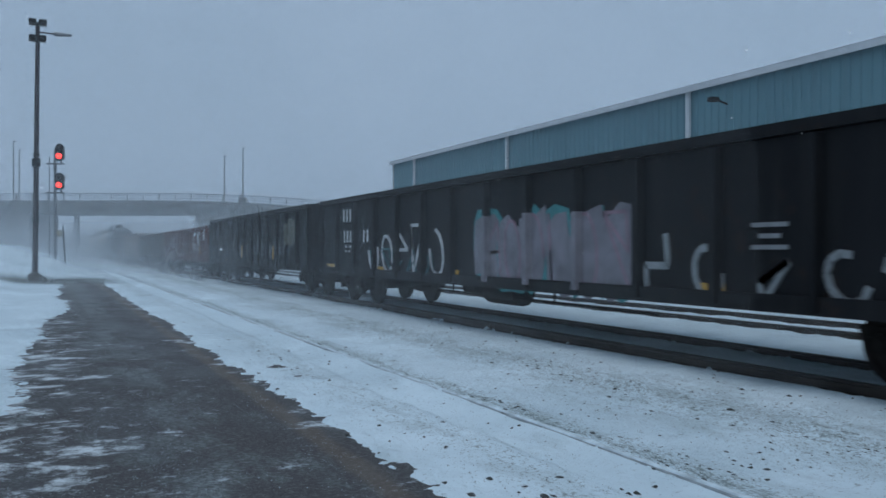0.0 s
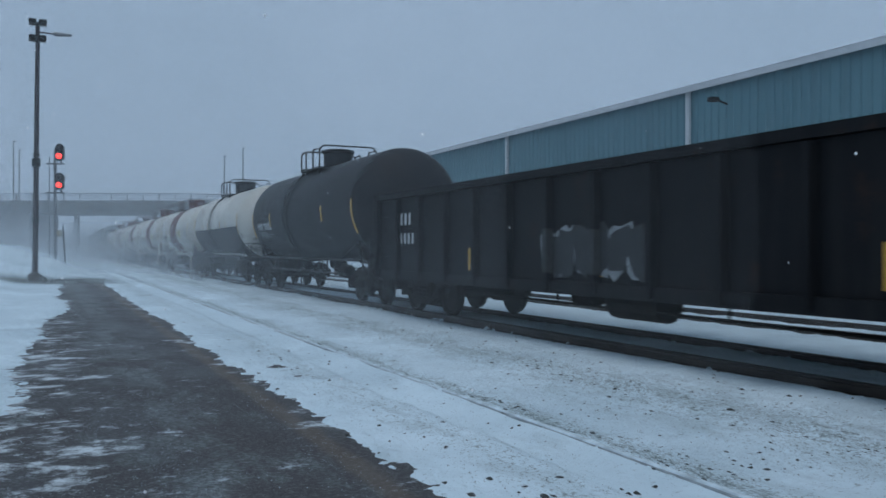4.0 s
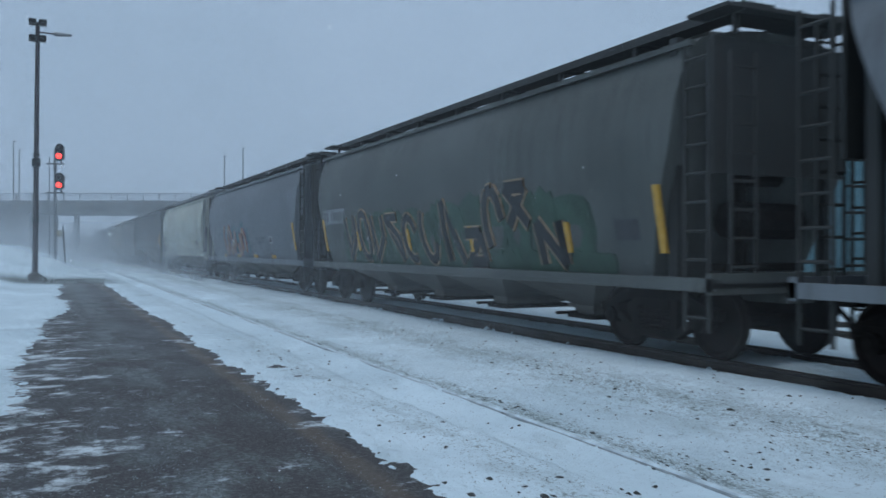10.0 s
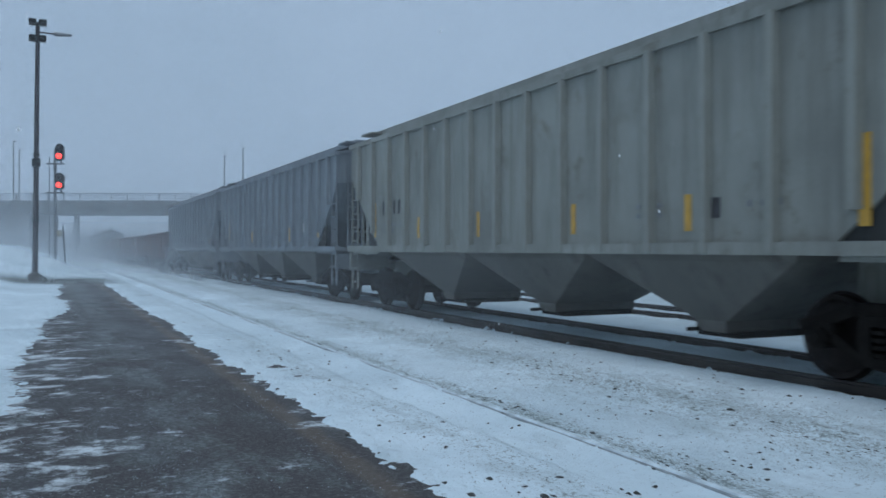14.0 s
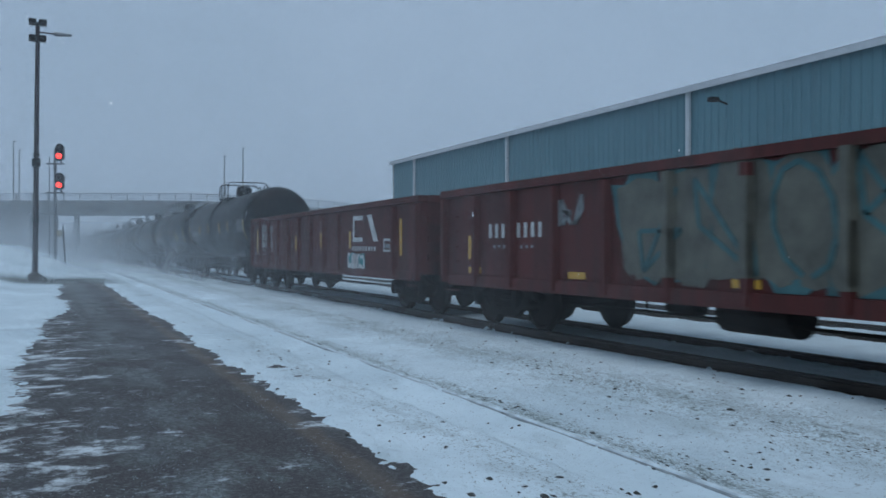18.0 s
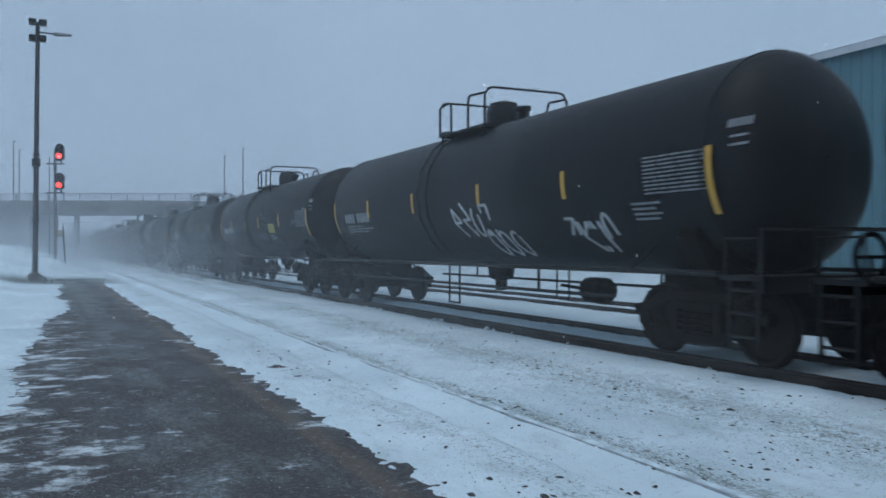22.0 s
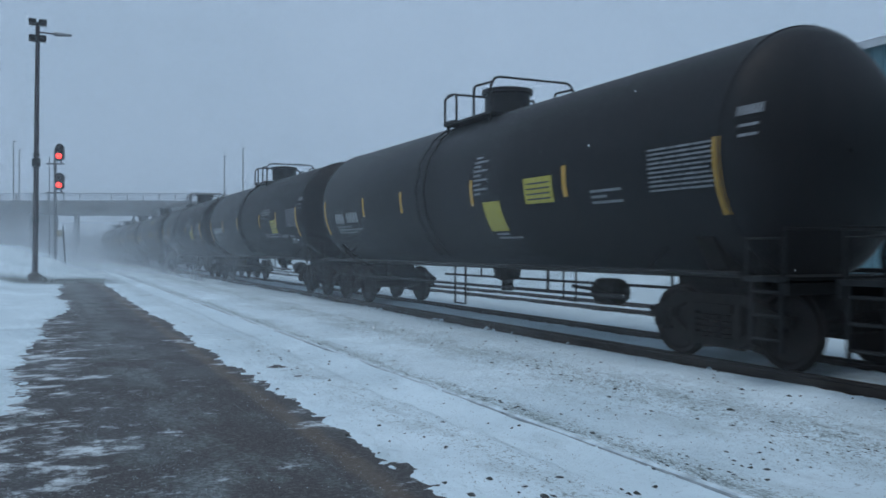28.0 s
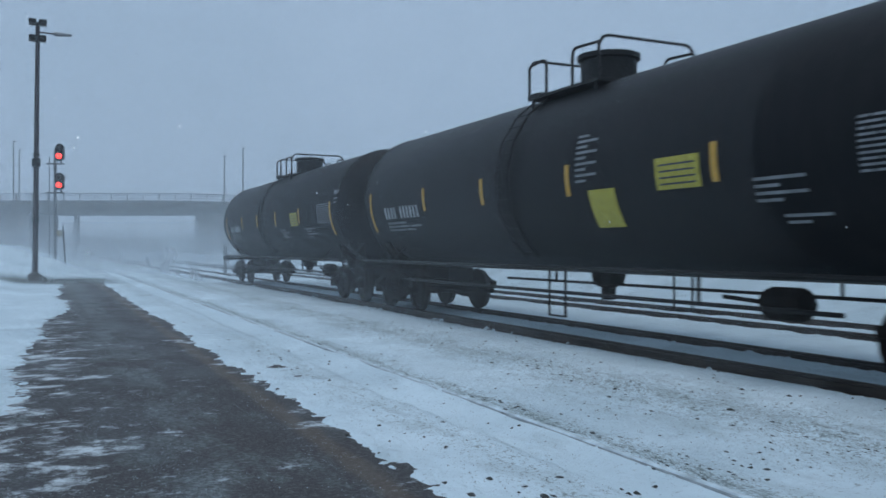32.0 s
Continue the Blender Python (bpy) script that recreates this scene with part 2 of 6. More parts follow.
def asphalt_material():
    k = Nodes("wet frosty asphalt")
    p = k.coords()
    big = k.noise(k.coords((1.0, 0.45, 1)), 1.1, 6, 0.6)
    fine = k.noise(p, 26, 5, 0.78)
    grit = k.noise(p, 58, 4, 0.8)
    c = k.mix(k.ramp(big, 0.35, 0.65), rgb(0.034, 0.032, 0.033), rgb(0.066, 0.063, 0.064))
    c = k.mix(k.math("MULTIPLY", k.ramp(fine, 0.50, 0.60), 0.8), c, rgb(0.138, 0.140, 0.142))
    c = k.mix(k.math("MULTIPLY", k.ramp(grit, 0.50, 0.58), 0.8), c, rgb(0.018, 0.016, 0.015))
    sep = k.n.new("ShaderNodeSeparateXYZ")
    k.link(k.co.outputs["Object"], sep.inputs[0])
    x, y = sep.outputs["X"], sep.outputs["Y"]

    def band(x0, w):
        return k.math("MAXIMUM", k.math("SUBTRACT", 1.0, k.math("DIVIDE", k.math("ABSOLUTE", k.math("SUBTRACT", x, x0)), w)), 0.0)
    # the worn edge line
    worn = k.noise(k.coords((1, 0.4, 1)), 4.5, 7, 0.72)
    line = k.ramp(k.math("ADD", k.math("MULTIPLY", band(1.84, 0.17), 0.5), k.math("MULTIPLY", worn, 0.55)), 0.42, 0.62)
    c = k.mix(k.math("MULTIPLY", line, 0.42), c, rgb(0.150, 0.112, 0.078))
    # granular frost, thicker along a trodden strip and farther along the walkway
    frost = k.noise(k.coords((1.2, 0.5, 1)), 1.7, 9, 0.74)
    far = k.n.new("ShaderNodeMapRange")
    far.inputs[1].default_value, far.inputs[2].default_value = 11.0, 30.0
    k.link(y, far.inputs[0])
    f = k.ramp(k.math("ADD", k.math("ADD", frost, k.math("MULTIPLY", band(0.85, 0.55), 0.13)), k.math("MULTIPLY", far.outputs[0], 0.07)), 0.55, 0.74)
    grain = k.ramp(k.math("ADD", k.math("MULTIPLY", fine, 0.6), k.math("MULTIPLY", grit, 0.4)), 0.45, 0.56)
    c = k.mix(k.math("MULTIPLY", k.math("MULTIPLY", f, k.math("ADD", 0.12, k.math("MULTIPLY", grain, 0.88))), 0.65), c, rgb(0.31, 0.385, 0.39))
    # wind-drifted snow, thickest towards the west edge and thin along the east one
    west = k.ramp(x, 0.0, 1.0, rgb(1, 1, 1), rgb(0, 0, 0))
    drift = k.noise(k.coords((1.0, 1.35, 1), turn=-0.45), 1.6, 11, 0.77)
    d = k.math("ADD", k.math("ADD", drift, k.math("MULTIPLY", west, 0.10)), k.math("MULTIPLY", band(1.95, 0.4), 0.06))
    m = k.ramp(k.math("ADD", d, k.math("MULTIPLY", k.math("SUBTRACT", fine, 0.5), 0.07)), 0.60, 0.69)
    c = k.mix(k.math("MULTIPLY", m, 0.9), c, rgb(0.66, 0.74, 0.78))
    lumps = k.noise(k.coords((1.0, 1.0, 1)), 1.25, 10, 0.8)
    c = k.mix(k.math("MULTIPLY", k.ramp(lumps, 0.665, 0.71), 0.75), c, rgb(0.62, 0.70, 0.74))
    # one joint across the walkway
    wob = k.math("MULTIPLY", k.math("SUBTRACT", worn, 0.5), 0.12)
    off = k.math("ADD", k.math("SUBTRACT", k.math("SUBTRACT", y, 9.85), k.math("MULTIPLY", x, 0.12)), wob)
    joint = k.math("LESS_THAN", k.math("ABSOLUTE", off), 0.010)
    c = k.mix(k.math("MULTIPLY", joint, 0.85), c, rgb(0.008, 0.008, 0.008))
    k.base(c)
    k.bump(k.math("ADD", k.math("ADD", fine, k.math("MULTIPLY", grit, 0.5)), k.math("MULTIPLY", m, 1.2)), 0.45, 0.012)
    rr = k.ramp(big, 0.35, 0.65, rgb(0.5, 0.5, 0.5), rgb(0.78, 0.78, 0.78))
    k.link(rr, k.b.inputs["Roughness"])
    k.b.inputs["Specular IOR Level"].default_value = 0.35
    return k.m


def ballast_material():
    k = Nodes("dark wet ballast")
    v = k.n.new("ShaderNodeTexVoronoi")
    v.inputs["Scale"].default_value = 16
    k.link(k.co.outputs["Object"], v.inputs["Vector"])
    nz = k.noise(k.coords(), 3, 4)
    c = k.mix(k.ramp(nz, 0.3, 0.7), rgb(0.030, 0.030, 0.032), rgb(0.075, 0.076, 0.079))
    c = k.mix(k.ramp(v.outputs["Distance"], 0.1, 0.6), c, rgb(0.032, 0.032, 0.034))
    dust = k.noise(k.coords((1.5, 0.5, 1)), 2.2, 8, 0.75)
    k.base(k.mix(k.math("MULTIPLY", k.ramp(dust, 0.48, 0.66), 0.7), c, rgb(0.40, 0.43, 0.45)))
    k.bump(v.outputs["Distance"], 0.8, 0.04)
    return k.gloss(0.7)


def cladding_material():
    k = Nodes("teal ribbed cladding")
    nz = k.noise(k.coords((1, 0.3, 0.15)), 1.1, 5)
    c = k.mix(k.ramp(nz, 0.3, 0.7), rgb(0.075, 0.185, 0.225), rgb(0.105, 0.235, 0.275))
    st = k.noise(k.coords((1, 2.2, 0.12)), 2.0, 5)
    k.base(k.mix(k.math("MULTIPLY", k.ramp(st, 0.5, 0.75), 0.35), c, rgb(0.06, 0.12, 0.14)))
    return k.gloss(0.5)


def veil_material(name, low, high, knee, puffs=0.0, ends=None):
    """Haze of blown snow put on a flat sheet: mostly clear, thicker towards the ground. ends: along y, where it sets in
    and where it is gone.
    """
    k = Nodes(name)
    k.n.remove(k.b)
    out = k.n["Material Output"]
    clear = k.n.new("ShaderNodeBsdfTransparent")
    lit = k.n.new("ShaderNodeBsdfDiffuse")
    back = k.n.new("ShaderNodeBsdfTranslucent")
    for sh in (lit, back):
        sh.inputs["Color"].default_value = (0.68, 0.72, 0.75, 1)
    half = k.n.new("ShaderNodeMixShader")
    half.inputs[0].default_value = 0.5
    k.link(lit.outputs[0], half.inputs[1])
    k.link(back.outputs[0], half.inputs[2])
    sep = k.n.new("ShaderNodeSeparateXYZ")
    k.link(k.co.outputs["Object"], sep.inputs[0])

    def rise(sock, a, b):
        r = k.n.new("ShaderNodeMapRange")
        r.interpolation_type = "SMOOTHSTEP"
        r.inputs[1].default_value, r.inputs[2].default_value = a, b
        k.link(sock, r.inputs[0])
        return r.outputs[0]

    a = k.math("ADD", high, k.math("MULTIPLY", rise(sep.outputs["Z"], knee, 0.0), low - high))
    if puffs:
        puff = k.ramp(k.noise(k.coords((0.22, 0.22, 0.5)), 1.0, 4, 0.55), 0.38, 0.72)
        a = k.math("ADD", a, k.math("MULTIPLY", k.math("MULTIPLY", puff, rise(sep.outputs["Z"], 3.2, 0.2)), puffs))
    if ends:
        a = k.math("MULTIPLY", a, k.math("MULTIPLY", rise(sep.outputs["Y"], ends[0], ends[1]), rise(sep.outputs["Y"], ends[3], ends[2])))
    ms = k.n.new("ShaderNodeMixShader")
    k.link(a, ms.inputs[0])
    k.link(clear.outputs[0], ms.inputs[1])
    k.link(half.outputs[0], ms.inputs[2])
    k.link(ms.outputs[0], out.inputs["Surface"])
    return k.m


def glow(name, col, power):
    k = Nodes(name)
    k.base(rgb(*col))
    k.b.inputs["Emission Color"].default_value = rgb(*col)
    k.b.inputs["Emission Strength"].default_value = power
    return k.gloss(0.3)


SNOW, ASPHALT, BALLAST, TEAL = snow_material(), asphalt_material(), ballast_material(), cladding_material()
RED_LIGHT = glow("red signal lens", (1.0, 0.034, 0.022), 4.2)
GREEN_TAG = plain("bright green tag", (0.02, 0.45, 0.05), 0.4)


# ---- geometry helpers ----
class Geo:
    """Vertices and faces of one mesh."""

    def __init__(self):
        self.v, self.f = [], []

    def add(self, vs, fs):
        o = len(self.v)
        self.v += [tuple(p) for p in vs]
        self.f += [tuple(i + o for i in q) for q in fs]
        return self

    def box(self, x0, x1, y0, y1, z0, z1):
        vs = [(x, y, z) for z in (z0, z1) for y in (y0, y1) for x in (x0, x1)]
        return self.add(vs, [(0, 2, 3, 1), (4, 5, 7, 6), (0, 1, 5, 4), (2, 6, 7, 3), (0, 4, 6, 2), (1, 3, 7, 5)])

    def cbox(self, c, s):
        return self.box(c[0] - s[0] / 2, c[0] + s[0] / 2, c[1] - s[1] / 2, c[1] + s[1] / 2, c[2] - s[2] / 2, c[2] + s[2] / 2)

    def rod(self, p0, p1, r, n=7, r2=None):
        a, b = Vector(p0), Vector(p1)
        q = (b - a).to_track_quat("Z", "Y")
        r2 = r if r2 is None else r2
        vs = []
        for p, rr in ((a, r), (b, r2)):
            vs += [p + q @ Vector((rr * math.cos(2 * math.pi * i / n), rr * math.sin(2 * math.pi * i / n), 0)) for i in range(n)]
        fs = [(i, (i + 1) % n, n + (i + 1) % n, n + i) for i in range(n)]
        return self.add(vs, fs + [tuple(range(n - 1, -1, -1)), tuple(range(n, 2 * n))])

    def pipe(self, pts, r, n=6):
        """A bent tube through the points, in one piece."""
        p = [Vector(q) for q in pts]
        way = [(b - a).normalized() for a, b in zip(p, p[1:])]
        side = way[0].orthogonal().normalized()
        vs = []
        for i, c in enumerate(p):
            t = (way[max(0, i - 1)] + way[min(i, len(way) - 1)]).normalized()
            if t.length < 0.5:
                t = way[min(i, len(way) - 1)]
            side = (side - t * side.dot(t)).normalized()
            up = t.cross(side)
            vs += [c + r * (math.cos(2 * math.pi * k / n) * side + math.sin(2 * math.pi * k / n) * up) for k in range(n)]
        m = len(p)
        fs = [(j * n + k, j * n + (k + 1) % n, (j + 1) * n + (k + 1) % n, (j + 1) * n + k) for j in range(m - 1) for k in range(n)]
        return self.add(vs, fs + [tuple(range(n - 1, -1, -1)), tuple(range((m - 1) * n, m * n))])

    def lathe(self, prof, axis="Y", at=(0, 0, 0), n=24, caps=True):
        vs = []
        for d, r in prof:
            for i in range(n):
                a = 2 * math.pi * i / n
                u, w = r * math.cos(a), r * math.sin(a)
                p = {"Y": (u, d, w), "Z": (u, w, d), "X": (d, u, w)}[axis]
                vs.append((p[0] + at[0], p[1] + at[1], p[2] + at[2]))
        fs = []
        for j in range(len(prof) - 1):
            for i in range(n):
                k = (i + 1) % n
                fs.append((j * n + i, j * n + k, (j + 1) * n + k, (j + 1) * n + i))
        if caps:
            fs += [tuple(range(n)), tuple(range((len(prof) - 1) * n, len(prof) * n))]
        return self.add(vs, fs)

    def tray(self, hx, hy, z0, z1, t, floor):
        """An open box with thick walls and a floor, in one piece."""
        rings = [(hx, hy, z0), (hx, hy, z1), (hx - t, hy - t, z1), (hx - t, hy - t, floor)]
        vs = [(sx * a, sy * b, c) for a, b, c in rings for sx, sy in ((-1, -1), (1, -1), (1, 1), (-1, 1))]
        fs = [(k + i, k + (i + 1) % 4, k + 4 + (i + 1) % 4, k + 4 + i) for k in (0, 4, 8) for i in range(4)]
        return self.add(vs, fs + [(0, 3, 2, 1), (12, 13, 14, 15)])

    def prism(self, sec, y0, y1, axis="Y"):
        """A closed section drawn along an axis. sec: (x, z) for Y, (y, z) for X, (x, y) for Z."""
        n = len(sec)
        mk = {"Y": lambda s, d: (s[0], d, s[1]), "X": lambda s, d: (d, s[0], s[1]), "Z": lambda s, d: (s[0], s[1], d)}[axis]
        vs = [mk(s, y0) for s in sec] + [mk(s, y1) for s in sec]
        fs = [(i, (i + 1) % n, n + (i + 1) % n, n + i) for i in range(n)]
        return self.add(vs, fs + [tuple(range(n)), tuple(range(n, 2 * n))])

    def patch(self, r, y0, y1, a0, a1, cz, side=-1, lift=0.008, n=6):
        """A thin curved plate on a lying cylinder; angles in degrees above its middle."""
        vs = []
        for rr in (r + lift, r + 0.001):
            for i in range(n + 1):
                a = radians(a0 + (a1 - a0) * i / n)
                for y in (y0, y1):
                    vs.append((side * rr * math.cos(a), y, cz + rr * math.sin(a)))
        m = 2 * (n + 1)
        fs = []
        for i in range(n):
            q = 2 * i
            fs.append((q, q + 1, q + 3, q + 2))
            fs += [(q, q + 2, m + q + 2, m + q), (q + 1, m + q + 1, m + q + 3, q + 3)]
        fs += [(0, m, m + 1, 1), (2 * n, 2 * n + 1, m + 2 * n + 1, m + 2 * n)]
        return self.add(vs, fs)

    def mesh(self, name, mat, smooth=False):
        me = bpy.data.meshes.new(name)
        me.from_pydata(self.v, [], self.f)
        bm = bmesh.new()
        bm.from_mesh(me)
        bmesh.ops.recalc_face_normals(bm, faces=bm.faces)
        bm.to_mesh(me)
        bm.free()
        if mat:
            me.materials.append(mat)
        if smooth:
            me.polygons.foreach_set("use_smooth", [True] * len(me.polygons))
            me.set_sharp_from_angle(angle=radians(38))
        me.update()
        return me


def part(name, g, mat, parent=None, label="", at=(0, 0, 0), smooth=False):
    """One mesh object from a Geo (or a ready mesh), under a thing or a part."""
    me = g if isinstance(g, bpy.types.Mesh) else g.mesh(name, mat, smooth)
    ob = new(name, me)
    ob.location = at
    if parent:
        ob.parent = parent
    if label:
        tagged(ob, label)
    return ob


KEPT = {}


def kept(key, build, mat, smooth=False):
    """A mesh that alike parts share."""
    k = (key, mat.name)
    if k not in KEPT:
        KEPT[k] = build().mesh(key if isinstance(key, str) else key[0], mat, smooth)
    return KEPT[k]


def thing(name, label, category, group="", kind="", at=(0, 0, 0)):
    ob = new(name)
    ob.location = at
    return tagged(ob, label, category, group, kind)


# ---- the ground: one sheet of snow ----
def lattice(x, y, seed):
    """Smooth value noise on arrays, from 0 to 1."""
    xi, yi = np.floor(x).astype(np.int64), np.floor(y).astype(np.int64)
    fx, fy = x - xi, y - yi
    fx, fy = fx * fx * (3 - 2 * fx), fy * fy * (3 - 2 * fy)

    def h(a, b):
        n = (a * 374761393 + b * 668265263 + seed * 1274126177) & 0x7FFFFFFF
        n = ((n ^ (n >> 13)) * 1103515245) & 0x7FFFFFFF
        return ((n ^ (n >> 16)) & 0xFFFF) / 65535.0

    return (h(xi, yi) * (1 - fx) + h(xi + 1, yi) * fx) * (1 - fy) + (h(xi, yi + 1) * (1 - fx) + h(xi + 1, yi + 1) * fx) * fy


def fractal(x, y, seed, octaves=4):
    v, a, t = 0 * x, 1.0, 0.0
    for o in range(octaves):
        v, t = v + a * lattice(x * 2 ** o, y * 2 ** o, seed + o), t + a
        a *= 0.5
    return v / t


def smooth(a, b, x):
    u = np.clip((x - a) / (b - a), 0, 1)
    return u * u * (3 - 2 * u)


def bump(x, x0, w):
    return np.exp(-((x - x0) / w) ** 2)


def snow_height(x, y):
    n1 = fractal(x * 0.6, y * 0.35, 3)
    n2 = fractal(x * 2.3, y * 1.5, 11)
    n3 = fractal(x * 7, y * 5, 23, 3)
    n4 = fractal(x * 9, y * 21, 57, 3)
    z = -0.10 + 0.06 * (n1 - 0.5) + 0.07 * (n2 - 0.5) + 0.045 * (n3 - 0.5)
    # the walkway stays bare, with a ragged edge on both sides
    rag = 0.9 * (fractal(x * 0.5, y * 0.33, 41) - 0.5) + 0.35 * (n2 - 0.5) + 0.55 * (n3 - 0.5)
    east = smooth(1.78, 2.14, x + rag * 0.12 + 0.07 * (n3 - 0.5) + 0.16 * (n4 - 0.5))
    west_line = -0.05 + 0.42 * smooth(5, 12.5, y) + 0.58 * smooth(13, 24, y) - 0.9 * smooth(38, 46, y)
    west = smooth(0.15, -0.85, x - west_line + 0.7 * rag + 0.5 * (n4 - 0.5))
    end = smooth(34, 39, y + 5 * rag)
    cover = np.maximum(np.maximum(east, west), end)
    near_walk = smooth(5, 2.5, np.abs(x - 0.5))
    z = np.where(x < 3.0, z + 0.085 * cover - 0.10 * (1 - cover) * near_walk, z)
    # a bank along the west side
    z += smooth(-0.3, -4.5, x + 0.8 * rag) * (0.42 + 0.5 * (n1 - 0.4)) + smooth(-4, -30, x) * 1.0
    z += (0.55 + 0.5 * (n1 - 0.4)) * smooth(42.5, 49, y + 3 * rag) * smooth(2.2, 0.0, x + 0.8 * rag) + 0.55 * smooth(44, 55, y) * smooth(1.2, -3, x)
    # hollow beside the second track's rails, packed snow between them
    for r, w in ((TRACK_2 - 0.80, 0.13), (TRACK_2 + 0.76, 0.07)):
        z -= 0.085 * bump(x + 0.4 * (n2 - 0.5) + 0.3 * (n3 - 0.5), r, w)
    z += 0.065 * bump(x, TRACK_2, 0.5)
    for r in (TRACK_3 - 0.753, TRACK_3 + 0.753):
        z -= 0.02 * bump(x, r, 0.10)
    b1 = bump(x, TRACK_1 - 0.753, 0.22)
    z = z * (1 - b1) + b1 * (-0.004 + 0.035 * (n2 - 0.5)) + 0.035 * bump(x, TRACK_1 + 0.9, 0.6)
    # the far bank below the shed
    z += 0.75 * smooth(15.0, 17.6, x) + 0.02 * bump(x, 6.0, 0.8)
    return z


def grid_axis(lo, hi, step, grow, far_lo, far_hi):
    a = list(np.arange(lo, hi, step))
    s, v = step, hi
    while v < far_hi:
        a.append(v)
        s *= grow
        v += s
    a.append(far_hi)
    s, v = step, lo
    pre = []
    while v > far_lo:
        s *= grow
        v -= s
        pre.append(max(v, far_lo))
    return np.array(pre[::-1] + a)


def build_ground():
    xs = grid_axis(-3.0, 14.0, 0.085, 1.14, -900, 900)
    xs = np.unique(np.concatenate([xs, np.arange(1.5, 2.4, 0.03), np.arange(-0.7, 0.9, 0.04)]))
    ys = grid_axis(2.0, 26.0, 0.10, 1.022, -300, 1500)
    ys = np.unique(np.concatenate([ys, np.arange(3.5, 13.0, 0.04)]))
    X, Y = np.meshgrid(xs, ys)
    Z = snow_height(X, Y)
    nx, ny = len(xs), len(ys)
    v = np.stack([X.ravel(), Y.ravel(), Z.ravel()], 1)
    i = np.arange(nx * ny).reshape(ny, nx)
    q = np.stack([i[:-1, :-1].ravel(), i[:-1, 1:].ravel(), i[1:, 1:].ravel(), i[1:, :-1].ravel()], 1)
    me = bpy.data.meshes.new("ground")
    me.vertices.add(len(v))
    me.vertices.foreach_set("co", v.ravel())
    me.loops.add(q.size)
    me.loops.foreach_set("vertex_index", q.ravel())
    me.polygons.add(len(q))
    me.polygons.foreach_set("loop_start", np.arange(0, q.size, 4))
    me.polygons.foreach_set("use_smooth", np.ones(len(q), dtype=bool))
    me.update(calc_edges=True)
    me.materials.append(SNOW)
    tagged(new("ground", me), "wind-packed snow with dirt crumbs over a rail yard", "snow", kind="structure")


build_ground()

walkway = part("pavement", Geo().box(-3.2, 2.9, -14, 51, -0.45, -0.045), ASPHALT)
tagged(walkway, "dark frosty asphalt platform walkway with drifted snow streaks", "walkway", kind="structure")


tagged(part("ballast", Geo().box(TRACK_2 - 2.3, TRACK_2 + 2.3, -120, 900, -0.5, -0.15), BALLAST),
       "dark wet ballast showing beside the rails", "ballast", kind="structure")


def build_clods():
    """Lumps of frozen slush and thrown ballast on the snow."""
    rng = np.random.default_rng(12)
    for name, n, dark, label, mat in (("dirt_clods", 5200, 1, "small dark lumps of dirt and ballast on the snow", plain("frozen dirt", (0.038, 0.044, 0.043), 0.8, 0, 0.4, 30)),
                                      ("snow_clods", 3500, 0, "small lumps of frozen snow", SNOW)):
        y = 4 + 40 * rng.random(n) ** 1.6
        lane = rng.choice([2.35, 3.9, 5.2, 6.1, 6.9], n, p=[0.14, 0.32, 0.26, 0.18, 0.1])
        x = lane + rng.normal(0, 0.42, n)
        big = np.zeros(n)
        if dark:
            # stones and dead grass showing where the walkway ends
            k = 900
            x[:k], y[:k], big[:k] = rng.choice([-0.9, 0.1, 1.1], k) + rng.normal(0, 0.35, k), rng.choice([37.6, 39.4, 41.6], k) + rng.normal(0, 0.45, k), 0.05
        z = snow_height(x, y)
        g = Geo()
        for i in range(n):
            r = 0.006 + big[i] * rng.random() + 0.026 * rng.random() ** 5 if dark else 0.012 + 0.035 * rng.random() ** 2.5
            ring = [(x[i] + r * rng.uniform(0.6, 1.4) * math.cos(a), y[i] + r * 1.5 * rng.uniform(0.6, 1.4) * math.sin(a), z[i] - 0.004) for a in (0, 1.26, 2.51, 3.77, 5.03)]
            top = (x[i] + r * rng.uniform(-0.3, 0.3), y[i], z[i] + r * rng.uniform(0.15, 0.5))
            g.add(ring + [top], [(k, (k + 1) % 5, 5) for k in range(5)])
        tagged(part(name, g, mat), label, "clods", kind="stuff")


build_clods()


def build_frost():
    """Crumbs of frost and drifted snow lying on the walkway."""
    rng = np.random.default_rng(31)
    n = 16000
    y = 3.6 + 16 * rng.random(n) ** 1.4
    x = -0.3 + 2.2 * rng.random(n)
    patchy = fractal(x * 1.6, y * 0.8, 71) + 0.16 * bump(x, 0.75, 0.35) + 0.10 * bump(x, -0.1, 0.35)
    keep = patchy + 0.16 * rng.random(n) > 0.62
    x, y = x[keep], y[keep]
    g = Geo()
    for i in range(len(x)):
        r = 0.002 + 0.006 * rng.random() ** 3
        ring = [(x[i] + r * rng.uniform(0.6, 1.4) * math.cos(a), y[i] + r * 1.4 * rng.uniform(0.6, 1.4) * math.sin(a), -0.046) for a in (0, 1.57, 3.14, 4.71)]
        g.add(ring + [(x[i], y[i], -0.045 + r * rng.uniform(0.3, 0.7))], [(k, (k + 1) % 4, 4) for k in range(4)])
    tagged(part("frost_crumbs", g, plain("grey frost", (0.36, 0.43, 0.46), 0.8, 0, 0.4, 20)), "crumbs of frost scattered on the asphalt", "frost", kind="stuff")


build_frost()


